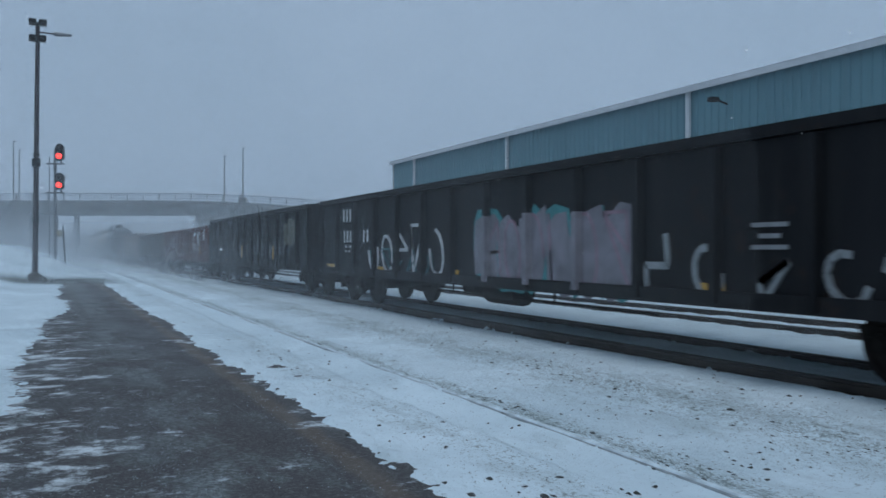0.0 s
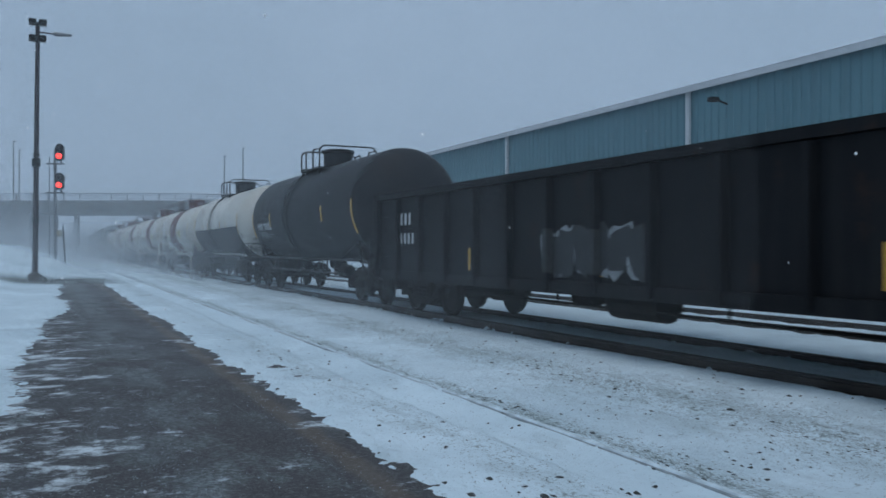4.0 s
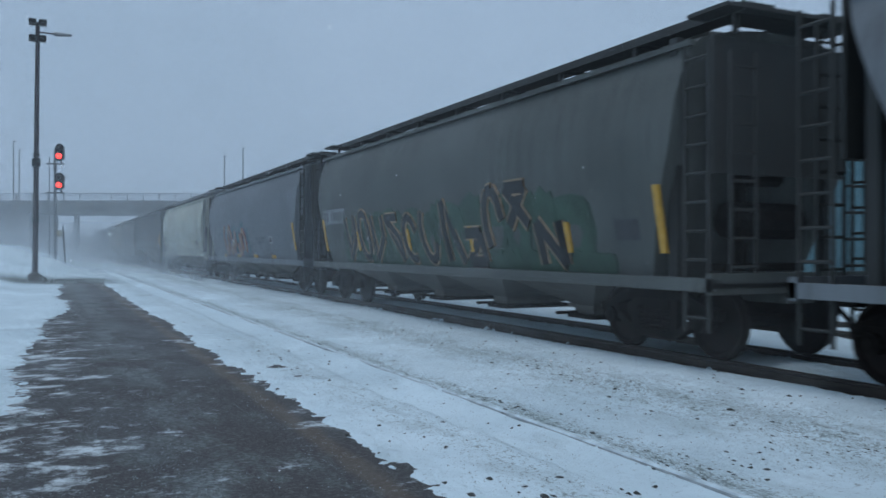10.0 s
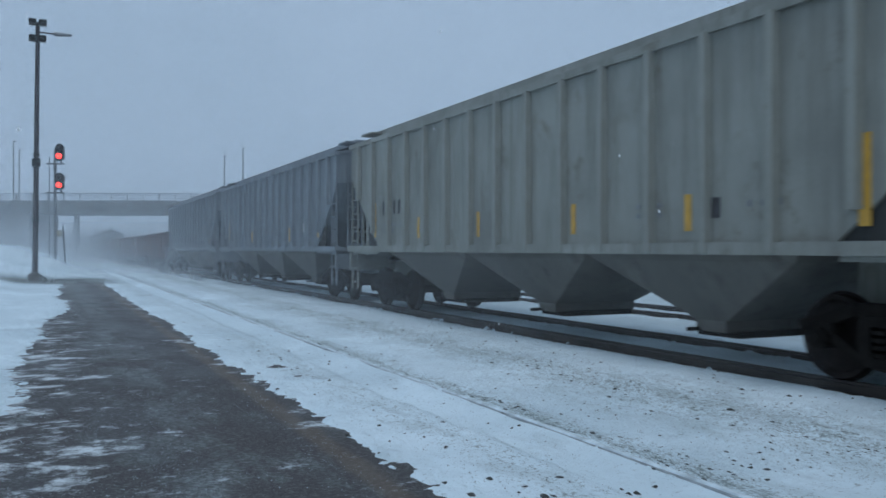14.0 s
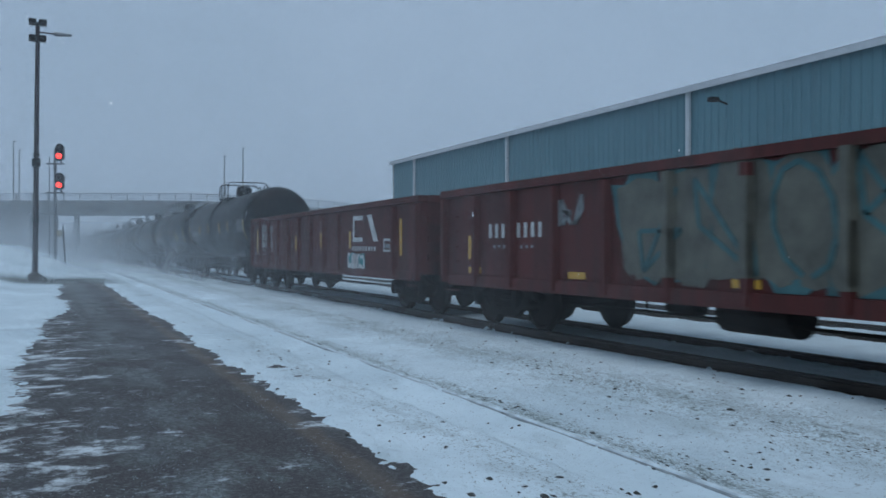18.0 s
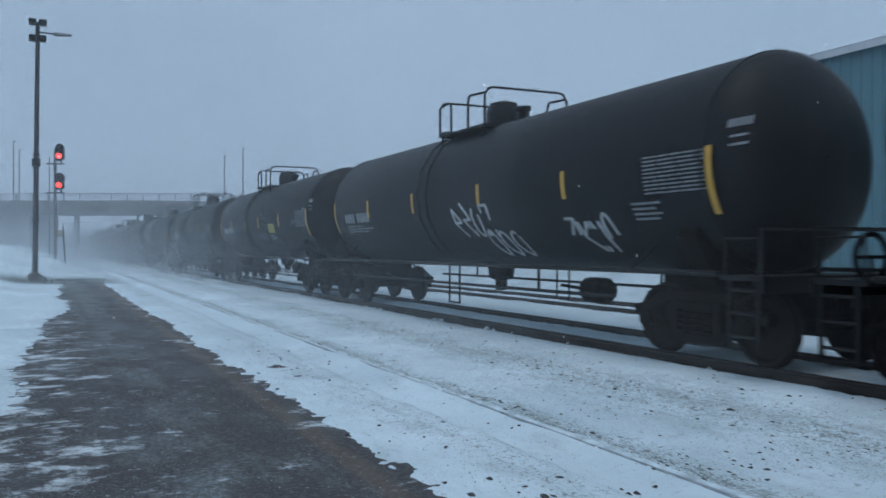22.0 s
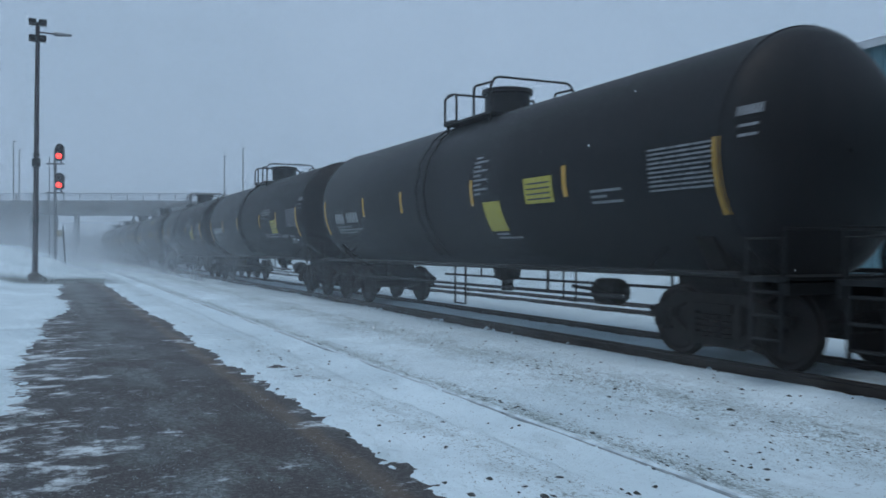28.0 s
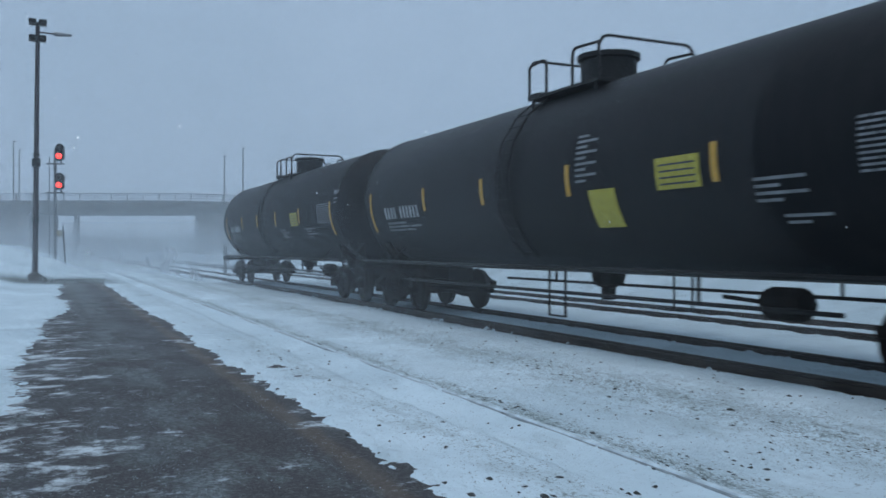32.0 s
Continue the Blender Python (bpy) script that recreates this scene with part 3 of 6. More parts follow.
# ---- tracks ----
RAIL_SEC = [(-0.07, -0.17), (0.07, -0.17), (0.07, -0.155), (0.012, -0.13), (0.012, -0.045), (0.037, -0.035), (0.037, -0.006),
            (0.028, 0), (-0.028, 0), (-0.037, -0.006), (-0.037, -0.035), (-0.012, -0.045), (-0.012, -0.13), (-0.07, -0.155)]


def rail_material():
    k = Nodes("rusty rail with polished top")
    nz = k.noise(k.coords((3, 0.4, 3)), 4, 5)
    k.base(k.mix(k.ramp(nz, 0.35, 0.7), rgb(0.040, 0.035, 0.033), rgb(0.085, 0.07, 0.062)))
    return k.gloss(0.42, 0.6)


RAIL = rail_material()
RIME = plain("rimed rail steel", (0.30, 0.34, 0.36), 0.6, 0.1, 0.5, 7)
FROSTED = plain("frosted rail", (0.58, 0.68, 0.73), 0.7, 0.0, 0.4, 5)
TIE = plain("tarred wooden sleeper", (0.035, 0.030, 0.027), 0.85, 0, 0.4, 5)
for cx, mat, label in ((TRACK_1, FROSTED, "snow-covered track with one frosted rail showing"), (TRACK_2, RAIL, "cleared main track with dark wet rails"),
                       (TRACK_3, RAIL, "snow-filled far track with dark rails")):
    track = thing("railway_track", label, "railway track", "parallel tracks", "structure", (cx, 0, 0))
    for s in (-0.753, 0.753):
        drop = -0.11 if cx == TRACK_1 and s > 0 else 0.0
        steel = RIME if cx == TRACK_1 else mat
        rail = part("rail", kept("rail", lambda: Geo().prism(RAIL_SEC, -120, 900), steel), steel, track, at=(s, 0, drop))
        if cx == TRACK_1:
            part("frost_cap", kept("frost cap", lambda: Geo().prism([(-0.030, 0.001), (-0.024, 0.012), (0.004, 0.014), (0.010, 0.001)], -120, 900), FROSTED), FROSTED, rail, "cap of frost on the rail")
    if cx == TRACK_2:
        for i in range(120):
            part("sleeper", kept("sleeper", lambda: Geo().box(-1.28, 1.28, -0.11, 0.11, -0.34, -0.172), TIE), TIE, track, at=(0, -6 + i * 0.55, 0.0))


# ---- the road bridge ----
DEPTH = 134.0


def build_bridge():
    b = thing("road_bridge", "grey concrete road bridge with thin metal railing over the tracks", "bridge")
    b.matrix_world = Matrix.Translation(place(DEPTH, 0)) @ pose(0, 0, 0, 0, 0, -TURN)
    mx = 134.0 / 1480

    def px(p):
        return (p - 784) * mx

    def top(x):
        """Height of the road along the bridge."""
        p = x / mx + 784
        drop = 0.0 if p < 300 else 1.6 * ((p - 300) / 330) ** 2
        return 8.6 - drop

    xs = [px(p) for p in range(-420, 980, 40)]
    deck, cap = Geo(), Geo()
    girders = {-4.6: Geo(), 0: Geo(), 4.6: Geo()}
    for a, c in zip(xs, xs[1:]):
        za, zc = top(a), top(c)
        deck.add([(x, y, z + d) for x, z in ((a, za), (c, zc)) for y in (-5.5, 5.5) for d in (-0.35, 0.0)],
                 [(0, 1, 3, 2), (4, 6, 7, 5), (0, 4, 5, 1), (2, 3, 7, 6), (1, 5, 7, 3), (0, 2, 6, 4)])
        for y in (-4.6, 0, 4.6):
            girders[y].add([(x, y + w, z + d) for x, z in ((a, za), (c, zc)) for w in (-0.3, 0.3) for d in (-1.7, -0.3)],
                       [(0, 1, 3, 2), (4, 6, 7, 5), (0, 4, 5, 1), (2, 3, 7, 6), (1, 5, 7, 3), (0, 2, 6, 4)])
        cap.add([(x, -5.5 + w, z + d) for x, z in ((a, za), (c, zc)) for w in (-0.12, 0.2) for d in (-0.4, 0.25)],
                [(0, 1, 3, 2), (4, 6, 7, 5), (0, 4, 5, 1), (2, 3, 7, 6), (1, 5, 7, 3), (0, 2, 6, 4)])
    part("deck", deck, CONCRETE, b)
    for y in girders:
        part("girder", girders[y], CONCRETE, b)
    part("kerb", cap, CONCRETE, b)
    rail = part("railing", Geo(), GALV, b)
    g = Geo()
    for zz in (0.62, 0.98, 1.3):
        g.pipe([(x, -5.4, top(x) + zz) for x in xs], 0.08 if zz > 1.2 else 0.05, 5)
    rail.data = g.mesh("railing", GALV)
    for p in range(-400, 960, 27):
        x = px(p)
        part("post", kept("bridge post", lambda: Geo().box(-0.09, 0.09, -0.06, 0.06, 0.2, 1.34), GALV), GALV, rail, at=(x, -5.4, top(x)))
    for p in (148, 430):
        x = px(p)
        part("pier", Geo().box(x - 0.3, x + 0.3, -3.0, -2.2, -0.4, top(x) - 1.9) if p == 148 else Geo().box(px(362), px(520), -5.2, 5.2, -0.4, top(px(450)) - 1.75), CONCRETE, b)
    part("abutment", Geo().box(px(-420), px(78), -4.9, 4.9, -0.4, 7.05), CONCRETE, b)
    part("wing_wall", Geo().prism([(px(520), -0.4), (px(980), -0.4), (px(980), top(px(980)) - 0.4), (px(520), top(px(520)) - 0.4)], -5.15, 5.15), CONCRETE, b)
    for p, h in ((24, 9.4), (34, 9.2), (397, 7.3), (430, 8.65)):
        x = (p - 784) * (DEPTH + (4.8 if p == 34 else -5.0)) / 1479.16
        lamp = thing("street_lamp", "tall grey street lamp on the bridge parapet", "street lamp", "lamps on the bridge")
        lamp.matrix_world = b.matrix_world @ pose(x, -5.0 if p != 34 else 4.8, top(x) + 0.0)
        part("pole", Geo().rod((0, 0, -0.1), (0, 0, h), 0.13, 8, 0.08), IRON_GREY, lamp)
        part("base", Geo().box(-0.5, 0.5, -0.3, 0.3, 0, 1.0 if p == 430 else 0.3), CONCRETE, lamp)
        part("lamp_head", Geo().box(-0.1, 0.45, -0.1, 0.1, h - 0.06, h + 0.06), GALV, lamp)


build_bridge()


# ---- the shed beyond the tracks ----
def build_shed():
    x0, top, base = 18.3, 6.33, 0.45
    y1, y0 = 45.5, -40.0
    shed = thing("warehouse", "long teal corrugated metal warehouse with white posts and pale roof edge", "warehouse", at=(x0, 0, 0))
    g = Geo()
    g.prism([(0, base), (16, base), (16, top + 0.1), (8, top + 1.2), (0, top + 0.1)], y0, y1)
    part("wall", g, TEAL, shed)
    rib = kept("rib", lambda: Geo().prism([(0.0, -0.055), (-0.035, -0.03), (-0.035, 0.03), (0.0, 0.055)], base, top + 0.05, "Z"), TEAL)
    y = y1 - 0.3
    n = 0
    while y > 2 and n < 300:
        part("cladding_rib", rib, TEAL, shed, at=(0, y, 0))
        y -= 0.305
        n += 1
    part("roof", Geo().prism([(-0.22, top), (-0.22, top + 0.16), (8, top + 1.4), (16.3, top + 0.16), (16.3, top), (8, top + 1.28)], y0 - 0.3, y1 + 0.12), ROOF, shed, "pale snowy metal roof edge")
    part("gutter", Geo().box(-0.27, -0.222, y0 - 0.3, y1 + 0.12, top - 0.05, top + 0.10), TRIM, shed)
    for y in (42.3, 32.0, 20.5, 9.0, -2.5, -14.0):
        part("downpipe", kept("downpipe", lambda: Geo().box(-0.13, -0.036, -0.075, 0.075, base, top), TRIM), TRIM, shed, "white metal post", at=(0, y, 0))
    part("corner_trim", Geo().box(-0.05, 0.1, y1 - 0.03, y1 + 0.05, base, top), TRIM, shed)
    lamp = part("wall_lamp", Geo().rod((0, 0, 0), (-0.5, 0.0, 0.12), 0.03).cbox((-0.55, 0, 0.10), (0.28, 0.22, 0.12)), IRON_BLACK, shed, at=(0, 18.9, 5.7))
    part("plinth", Geo().box(-0.06, 0.0, y0, y1, -0.3, base), CONCRETE, shed)
    return lamp


build_shed()


# ---- platform lamp ----
def build_lamp():
    px, py, _ = place(36.5, -17.82)
    lamp = thing("lamp_post", "tall dark brown lamp post with floodlights and an arm lamp", "lamp post", at=(px, py, 0.0))
    part("pole", Geo().rod((0, 0, 0.2), (0.0, 0, 11.2), 0.12, 10, 0.09), POLE, lamp, smooth=True)
    part("base_plate", Geo().cbox((0, 0, 0.06), (0.56, 0.54, 0.44)).cbox((0, 0, 0.31), (0.38, 0.36, 0.06)).rod((0, 0, 0.34), (0, 0, 0.44), 0.15, 10, 0.13), CONCRETE, lamp, "square dark concrete foot with steel plate")
    part("junction_box", Geo().cbox((0, 0, 5.15), (0.34, 0.3, 0.36)).cbox((0, 0, 5.5), (0.26, 0.26, 0.1)), IRON_BLACK, lamp)
    part("clamp", Geo().rod((0, 0, 2.55), (0, 0, 2.75), 0.14, 10), IRON_BLACK, lamp)
    flood = kept("floodlight", lambda: Geo().cbox((0, 0, 0), (0.30, 0.36, 0.24)).cbox((0, -0.2, -0.04), (0.26, 0.06, 0.2)), IRON_BLACK)
    for z in (10.55, 11.25):
        bar = part("crossbar", Geo().cbox((0, 0, z), (0.62, 0.09, 0.08)), IRON_BLACK, lamp)
        for s in (-0.2, 0.2):
            part("floodlight", flood, IRON_BLACK, bar, at=(s, -0.05, z + 0.02))
    d = (math.cos(radians(-TURN)), math.sin(radians(-TURN)))
    part("arm", Geo().rod((0, 0, 10.85), (d[0] * 0.75, d[1] * 0.75, 10.78), 0.035, 7), POLE, lamp)
    part("arm_lamp", Geo().rod((d[0] * 0.75, d[1] * 0.75, 10.78), (d[0] * 1.5, d[1] * 1.5, 10.72), 0.10, 8, 0.05), GALV, lamp, "pale street lamp head")
    lamp.matrix_world = Matrix.Translation((px, py, 0.0)) @ Matrix.Rotation(0.011, 4, Vector((-d[1], d[0], 0)))
    part("cable", Geo().pipe([(0.2, -0.3, 0.25), (0.42, -0.45, 0.1), (0.5, -0.5, -0.15)], 0.03), IRON_BLACK, lamp)


build_lamp()


# ---- block signal ----
def build_signal():
    px, py, _ = place(53.0, -24.3)
    s = thing("railway_signal", "railway signal mast with two lit red lights and ladder", "railway signal", at=(px, py, 0))
    s.rotation_euler = (0, 0, radians(-TURN))
    part("mast", Geo().rod((-0.40, 0.25, -0.2), (-0.40, 0.25, 7.7), 0.085, 8), GALV, s)
    for x in (-0.92, -0.62):
        part("ladder_rail", Geo().rod((x, 0.55, 0), (x, 0.55, 7.3), 0.03, 5), GALV, s)
    for i in range(18):
        part("rung", kept("signal rung", lambda: Geo().rod((-0.15, 0, 0), (0.15, 0, 0), 0.014, 5), GALV), GALV, s, at=(-0.77, 0.55, 0.4 + i * 0.38))
    for z in (7.50, 5.66):
        plat = part("bracket", Geo().box(-0.95, 0.1, 0.12, 0.5, z - 0.72, z - 0.64).rod((-0.40, 0.25, z), (0.0, 0.1, z), 0.05).rod((0.0, 0.2, z - 0.66), (0.0, 0.2, z - 0.4), 0.06), GALV, s)
        head = part("signal_head", Geo().prism([(0.29 * math.cos(a), (0.29 * math.sin(a) + (0.27 if math.sin(a) > 0 else -0.27))) for a in [i * math.pi / 8 for i in range(16)]], -0.03, 0.04), IRON_BLACK, s, at=(0, -0.05, z))
        part("housing", Geo().box(-0.2, 0.2, 0.04, 0.3, -0.42, 0.42), IRON_BLACK, head)
        for dz, lit in ((0.22, False), (-0.22, True)):
            part("hood", Geo().prism([(0.20 * math.cos(a), 0.20 * math.sin(a)) for a in [(i + 2) * math.pi / 12 for i in range(9)]] + [(0.175 * math.cos(a), 0.175 * math.sin(a)) for a in [(i + 2) * math.pi / 12 for i in range(8, -1, -1)]], -0.28, -0.03), IRON_BLACK, head, at=(0, 0, dz))
            part("lens", Geo().lathe([(-0.20, 0.06), (-0.18, 0.13), (-0.14, 0.165), (-0.031, 0.165)], "Y", n=14), RED_LIGHT if lit else IRON_BLACK, head, "glowing red lens" if lit else "", at=(0, 0, dz))
    post = thing("sign_post", "dark leaning post with a small pale plate beside the signal", "post", at=(px + 0.15, py + 1.5, 0))
    part("post", Geo().rod((0.22, 0, -0.2), (0.05, 0, 2.9), 0.06, 6), IRON_BLACK, post)
    part("plate", Geo().box(-0.35, 0.0, -0.03, 0.0, 2.2, 2.6), plain("faded tan plate", (0.26, 0.22, 0.13)), post, "small faded tan plate")


build_signal()


# ---- far things below and behind the bridge ----
def build_woods():
    rng = random.Random(5)
    g = Geo()
    for i in range(900):
        d = 175 + rng.random() * 120
        x = (-150 + rng.random() * 620 - 784) * d / 1480
        if -0.476 * d + 6 > x > -0.476 * d - 6:
            continue
        p = Vector(place(d, x, 0))
        h = 2.5 + rng.random() * 3.5
        for j in range(5):
            a, lean = rng.random() * 6.28, 0.2 + rng.random() * 0.9
            q = p + Vector((math.cos(a) * lean, math.sin(a) * lean, h * (0.6 + 0.4 * rng.random())))
            g.rod(p, q, 0.10, 3, 0.03)
    tagged(part("bare_bushes", g, TWIG), "bare grey winter brush far behind the bridge", "bushes", kind="stuff")


build_woods()


def build_ridge():
    """A wooded rise behind the bridge, bare trees packed on a dark slope."""
    rng = random.Random(9)
    n = 150
    g = Geo()
    pts = []
    for i in range(n):
        p = -260 + 1500 * i / (n - 1)
        h = 4.6 + 0.8 * math.sin(i * 0.21) + rng.uniform(-0.7, 0.9)
        if p > 420:
            h *= max(0.45, 1 - (p - 420) / 900)
        pts.append((place(232 + rng.uniform(-3, 3), (p - 784) * 232 / 1480), h))
    for (a, ha), (b, hb) in zip(pts, pts[1:]):
        m = Vector((a[0], a[1], 0)) * 1.03
        k = Vector((b[0], b[1], 0)) * 1.03
        g.add([(a[0], a[1], -1), (b[0], b[1], -1), (b[0], b[1], hb * 0.55), (a[0], a[1], ha * 0.55), (m.x, m.y, ha), (k.x, k.y, hb), (k.x, k.y, -1), (m.x, m.y, -1)],
              [(0, 1, 2, 3), (3, 2, 5, 4), (4, 5, 6, 7)])
    tagged(part("distant_woods", g, plain("dark winter woods", (0.050, 0.060, 0.046), 0.9, 0, 0.5, 0.4)), "dark wooded rise in the haze behind the bridge", "woods", kind="stuff")


build_ridge()


# ---- haze of blown snow, put on flat sheets ----
def veil(name, verts, mat):
    me = bpy.data.meshes.new(name)
    me.from_pydata(verts, [], [(0, 1, 2, 3)])
    me.materials.append(mat)
    tagged(new(name, me), "thin flat sheet standing in for haze of blown snow", "blowing snow", kind="stuff")


def veil_along(x, y0, y1, top, mat):
    veil("snow_haze_sheet", [(x, y0, -0.2), (x, y1, -0.2), (x, y1, top), (x, y0, top)], mat)


def veil_across(depth, s0, s1, top, mat):
    a, b = place(depth, s0), place(depth, s1)
    veil("snow_haze_sheet", [(a[0], a[1], -0.2), (b[0], b[1], -0.2), (b[0], b[1], top), (a[0], a[1], top)], mat)


# haze on thin sheets one behind the other, denser with distance, over the whole width of the yard
# near haze sheets, added to lift the dark tones
for far in (9, 14, 20, 27):
    veil_across(far, -1.0 * far, 1.05 * far, 45, veil_material("near haze lifting the darks", 0.040, 0.022, 6.0, 0.03))
for i in range(12):
    far = 34 + 8.2 * i
    veil_across(far, -1.0 * far, 1.05 * far, 45, veil_material("snow veil", 0.085 + 0.006 * i, 0.014 + 0.002 * i, 7.5, 0.09 + 0.012 * i))
veil_across(160, -170, 175, 60, veil_material("snow veil behind the bridge", 0.5, 0.22, 11.0))
# powder whirled up beside the wheels
veil_along(6.25, 14, 120, 3.6, veil_material("snow dust beside the wheels", 0.14, 0.0, 2.6, 0.5, (14, 48, 90, 120)))


# ---- falling snow ----
FLAKE = plain("falling snow", (0.86, 0.88, 0.90), 0.8, 0.0, 0.05)
WIND = (2.1, -0.6, -0.75)


def build_flakes():
    rng = np.random.default_rng(8)
    n = 10000
    lo, hi = np.array([-72.0, -4.0, -0.5]), np.array([9.0, 34.0, 32.0])
    p = lo + rng.random((n, 3)) * (hi - lo)
    # none that would brush past the eye
    w = np.array(WIND) / np.linalg.norm(WIND)
    d = p - np.array(EYE)
    p = p[np.linalg.norm(d - (d @ w)[:, None] * w, axis=1) > 4.0]
    n = len(p)
    size = 0.004 + 0.008 * rng.random(n) ** 2
    octa = np.array([(1, 0, 0), (-1, 0, 0), (0, 1, 0), (0, -1, 0), (0, 0, 1.3), (0, 0, -1.3)])
    v = (p[:, None, :] + octa[None] * size[:, None, None]).reshape(-1, 3)
    f = np.array([(0, 2, 4), (2, 1, 4), (1, 3, 4), (3, 0, 4), (2, 0, 5), (1, 2, 5), (3, 1, 5), (0, 3, 5)])
    f = (f[None] + 6 * np.arange(n)[:, None, None]).reshape(-1, 3)
    me = bpy.data.meshes.new("snowflakes")
    me.from_pydata(v.tolist(), [], f.tolist())
    me.materials.append(FLAKE)
    return tagged(new("snowflakes", me), "sparse white snowflakes driven by the wind", "snowflakes", kind="stuff")


FLAKES = build_flakes()


# ---- the train ----
WHEEL_PROF = [(-0.07, 0.2), (-0.07, 0.46), (-0.04, 0.485), (-0.035, 0.457), (0.07, 0.445), (0.07, 0.40), (0.03, 0.36), (0.02, 0.2)]


def add_truck(car, y):
    t = part("truck", kept("truck bolster", lambda: Geo().box(-0.95, 0.95, -0.22, 0.22, 0.48, 0.72).rod((0, 0, 0.7), (0, 0, 0.86), 0.22, 10), GEAR), GEAR, car, at=(0, y, 0))

    def frame_geo():
        g = Geo()

        def bar(pts, t):
            for (y0, z0), (y1, z1) in zip(pts, pts[1:]):
                d = math.hypot(y1 - y0, z1 - z0)
                ny, nz = -(z1 - z0) / d * t / 2, (y1 - y0) / d * t / 2
                g.prism([(y0 + ny, z0 + nz), (y1 + ny, z1 + nz), (y1 - ny, z1 - nz), (y0 - ny, z0 - nz)], -0.06, 0.06, "X")
        bar([(-1.18, 0.56), (-0.92, 0.62), (-0.5, 0.78), (0.5, 0.78), (0.92, 0.62), (1.18, 0.56)], 0.13)
        bar([(-0.86, 0.52), (-0.42, 0.26), (0.42, 0.26), (0.86, 0.52)], 0.10)
        for a in (-0.38, 0.38):
            g.box(-0.07, 0.07, a - 0.07, a + 0.07, 0.28, 0.76)
        for a in (-0.22, 0.0, 0.22):
            for q in range(4):
                g.rod((-0.02, a, 0.32 + q * 0.075), (-0.02, a, 0.36 + q * 0.075), 0.085, 8)
        g.box(-0.10, 0.08, -0.34, 0.34, 0.62, 0.72)
        g.box(0.03, 0.07, -0.36, 0.36, 0.28, 0.64)
        for a in (-0.89, 0.89):
            g.rod((-0.13, a, 0.457), (0.1, a, 0.457), 0.115, 10)
            g.rod((-0.15, a, 0.457), (-0.13, a, 0.457), 0.06, 8)
            g.box(-0.08, 0.08, a - 0.14, a + 0.14, 0.50, 0.62)
        return g

    for s in (-1, 1):
        part("side_frame", kept("side frame", frame_geo, GEAR), GEAR, t, at=(s * 1.0, 0, 0))
        for a in (-0.89, 0.89):
            part("wheel", kept(("wheel", s), lambda: Geo().lathe([(s * d, r) for d, r in WHEEL_PROF], "X", n=22), WHEEL, True), WHEEL, t, at=(s * 0.76, a, 0.457))
    for a in (-0.89, 0.89):
        part("axle", kept("axle", lambda: Geo().rod((-0.75, 0, 0), (0.75, 0, 0), 0.085, 8), GEAR), GEAR, t, at=(0, a, 0.457))


def add_ends(car, L, mat, sill=True):
    """Couplers, hoses and the draft sill at both ends."""
    for s in (-1, 1):
        e = s * L / 2
        part("coupler", kept(("coupler", s), lambda: Geo().box(-0.09, 0.09, min(0, -s * 0.9), max(0, -s * 0.9), 0.78, 0.95).box(-0.17, 0.19, min(-s * 0.28, s * 0.02), max(-s * 0.28, s * 0.02), 0.72, 1.0), GEAR), GEAR, car, at=(0, e, 0))
        part("air_hose", kept(("hose", s), lambda: Geo().pipe([(0.28, -s * 0.45, 0.8), (0.3, -s * 0.2, 0.55), (0.2, 0, 0.42)], 0.03), GEAR), GEAR, car, at=(0, e, 0))


def ladder_geo(w, z0, z1, n, r=0.02, axis="Y"):
    g = Geo()
    d = (0, 1, 0) if axis == "Y" else (1, 0, 0)
    for s in (-w / 2, w / 2):
        g.box(d[0] * s - 0.02, d[0] * s + 0.02, d[1] * s - 0.02, d[1] * s + 0.02, z0, z1)
    for i in range(n):
        z = z0 + (i + 0.5) * (z1 - z0) / n
        g.rod((-d[0] * w / 2, -d[1] * w / 2, z), (d[0] * w / 2, d[1] * w / 2, z), r, 5)
    return g


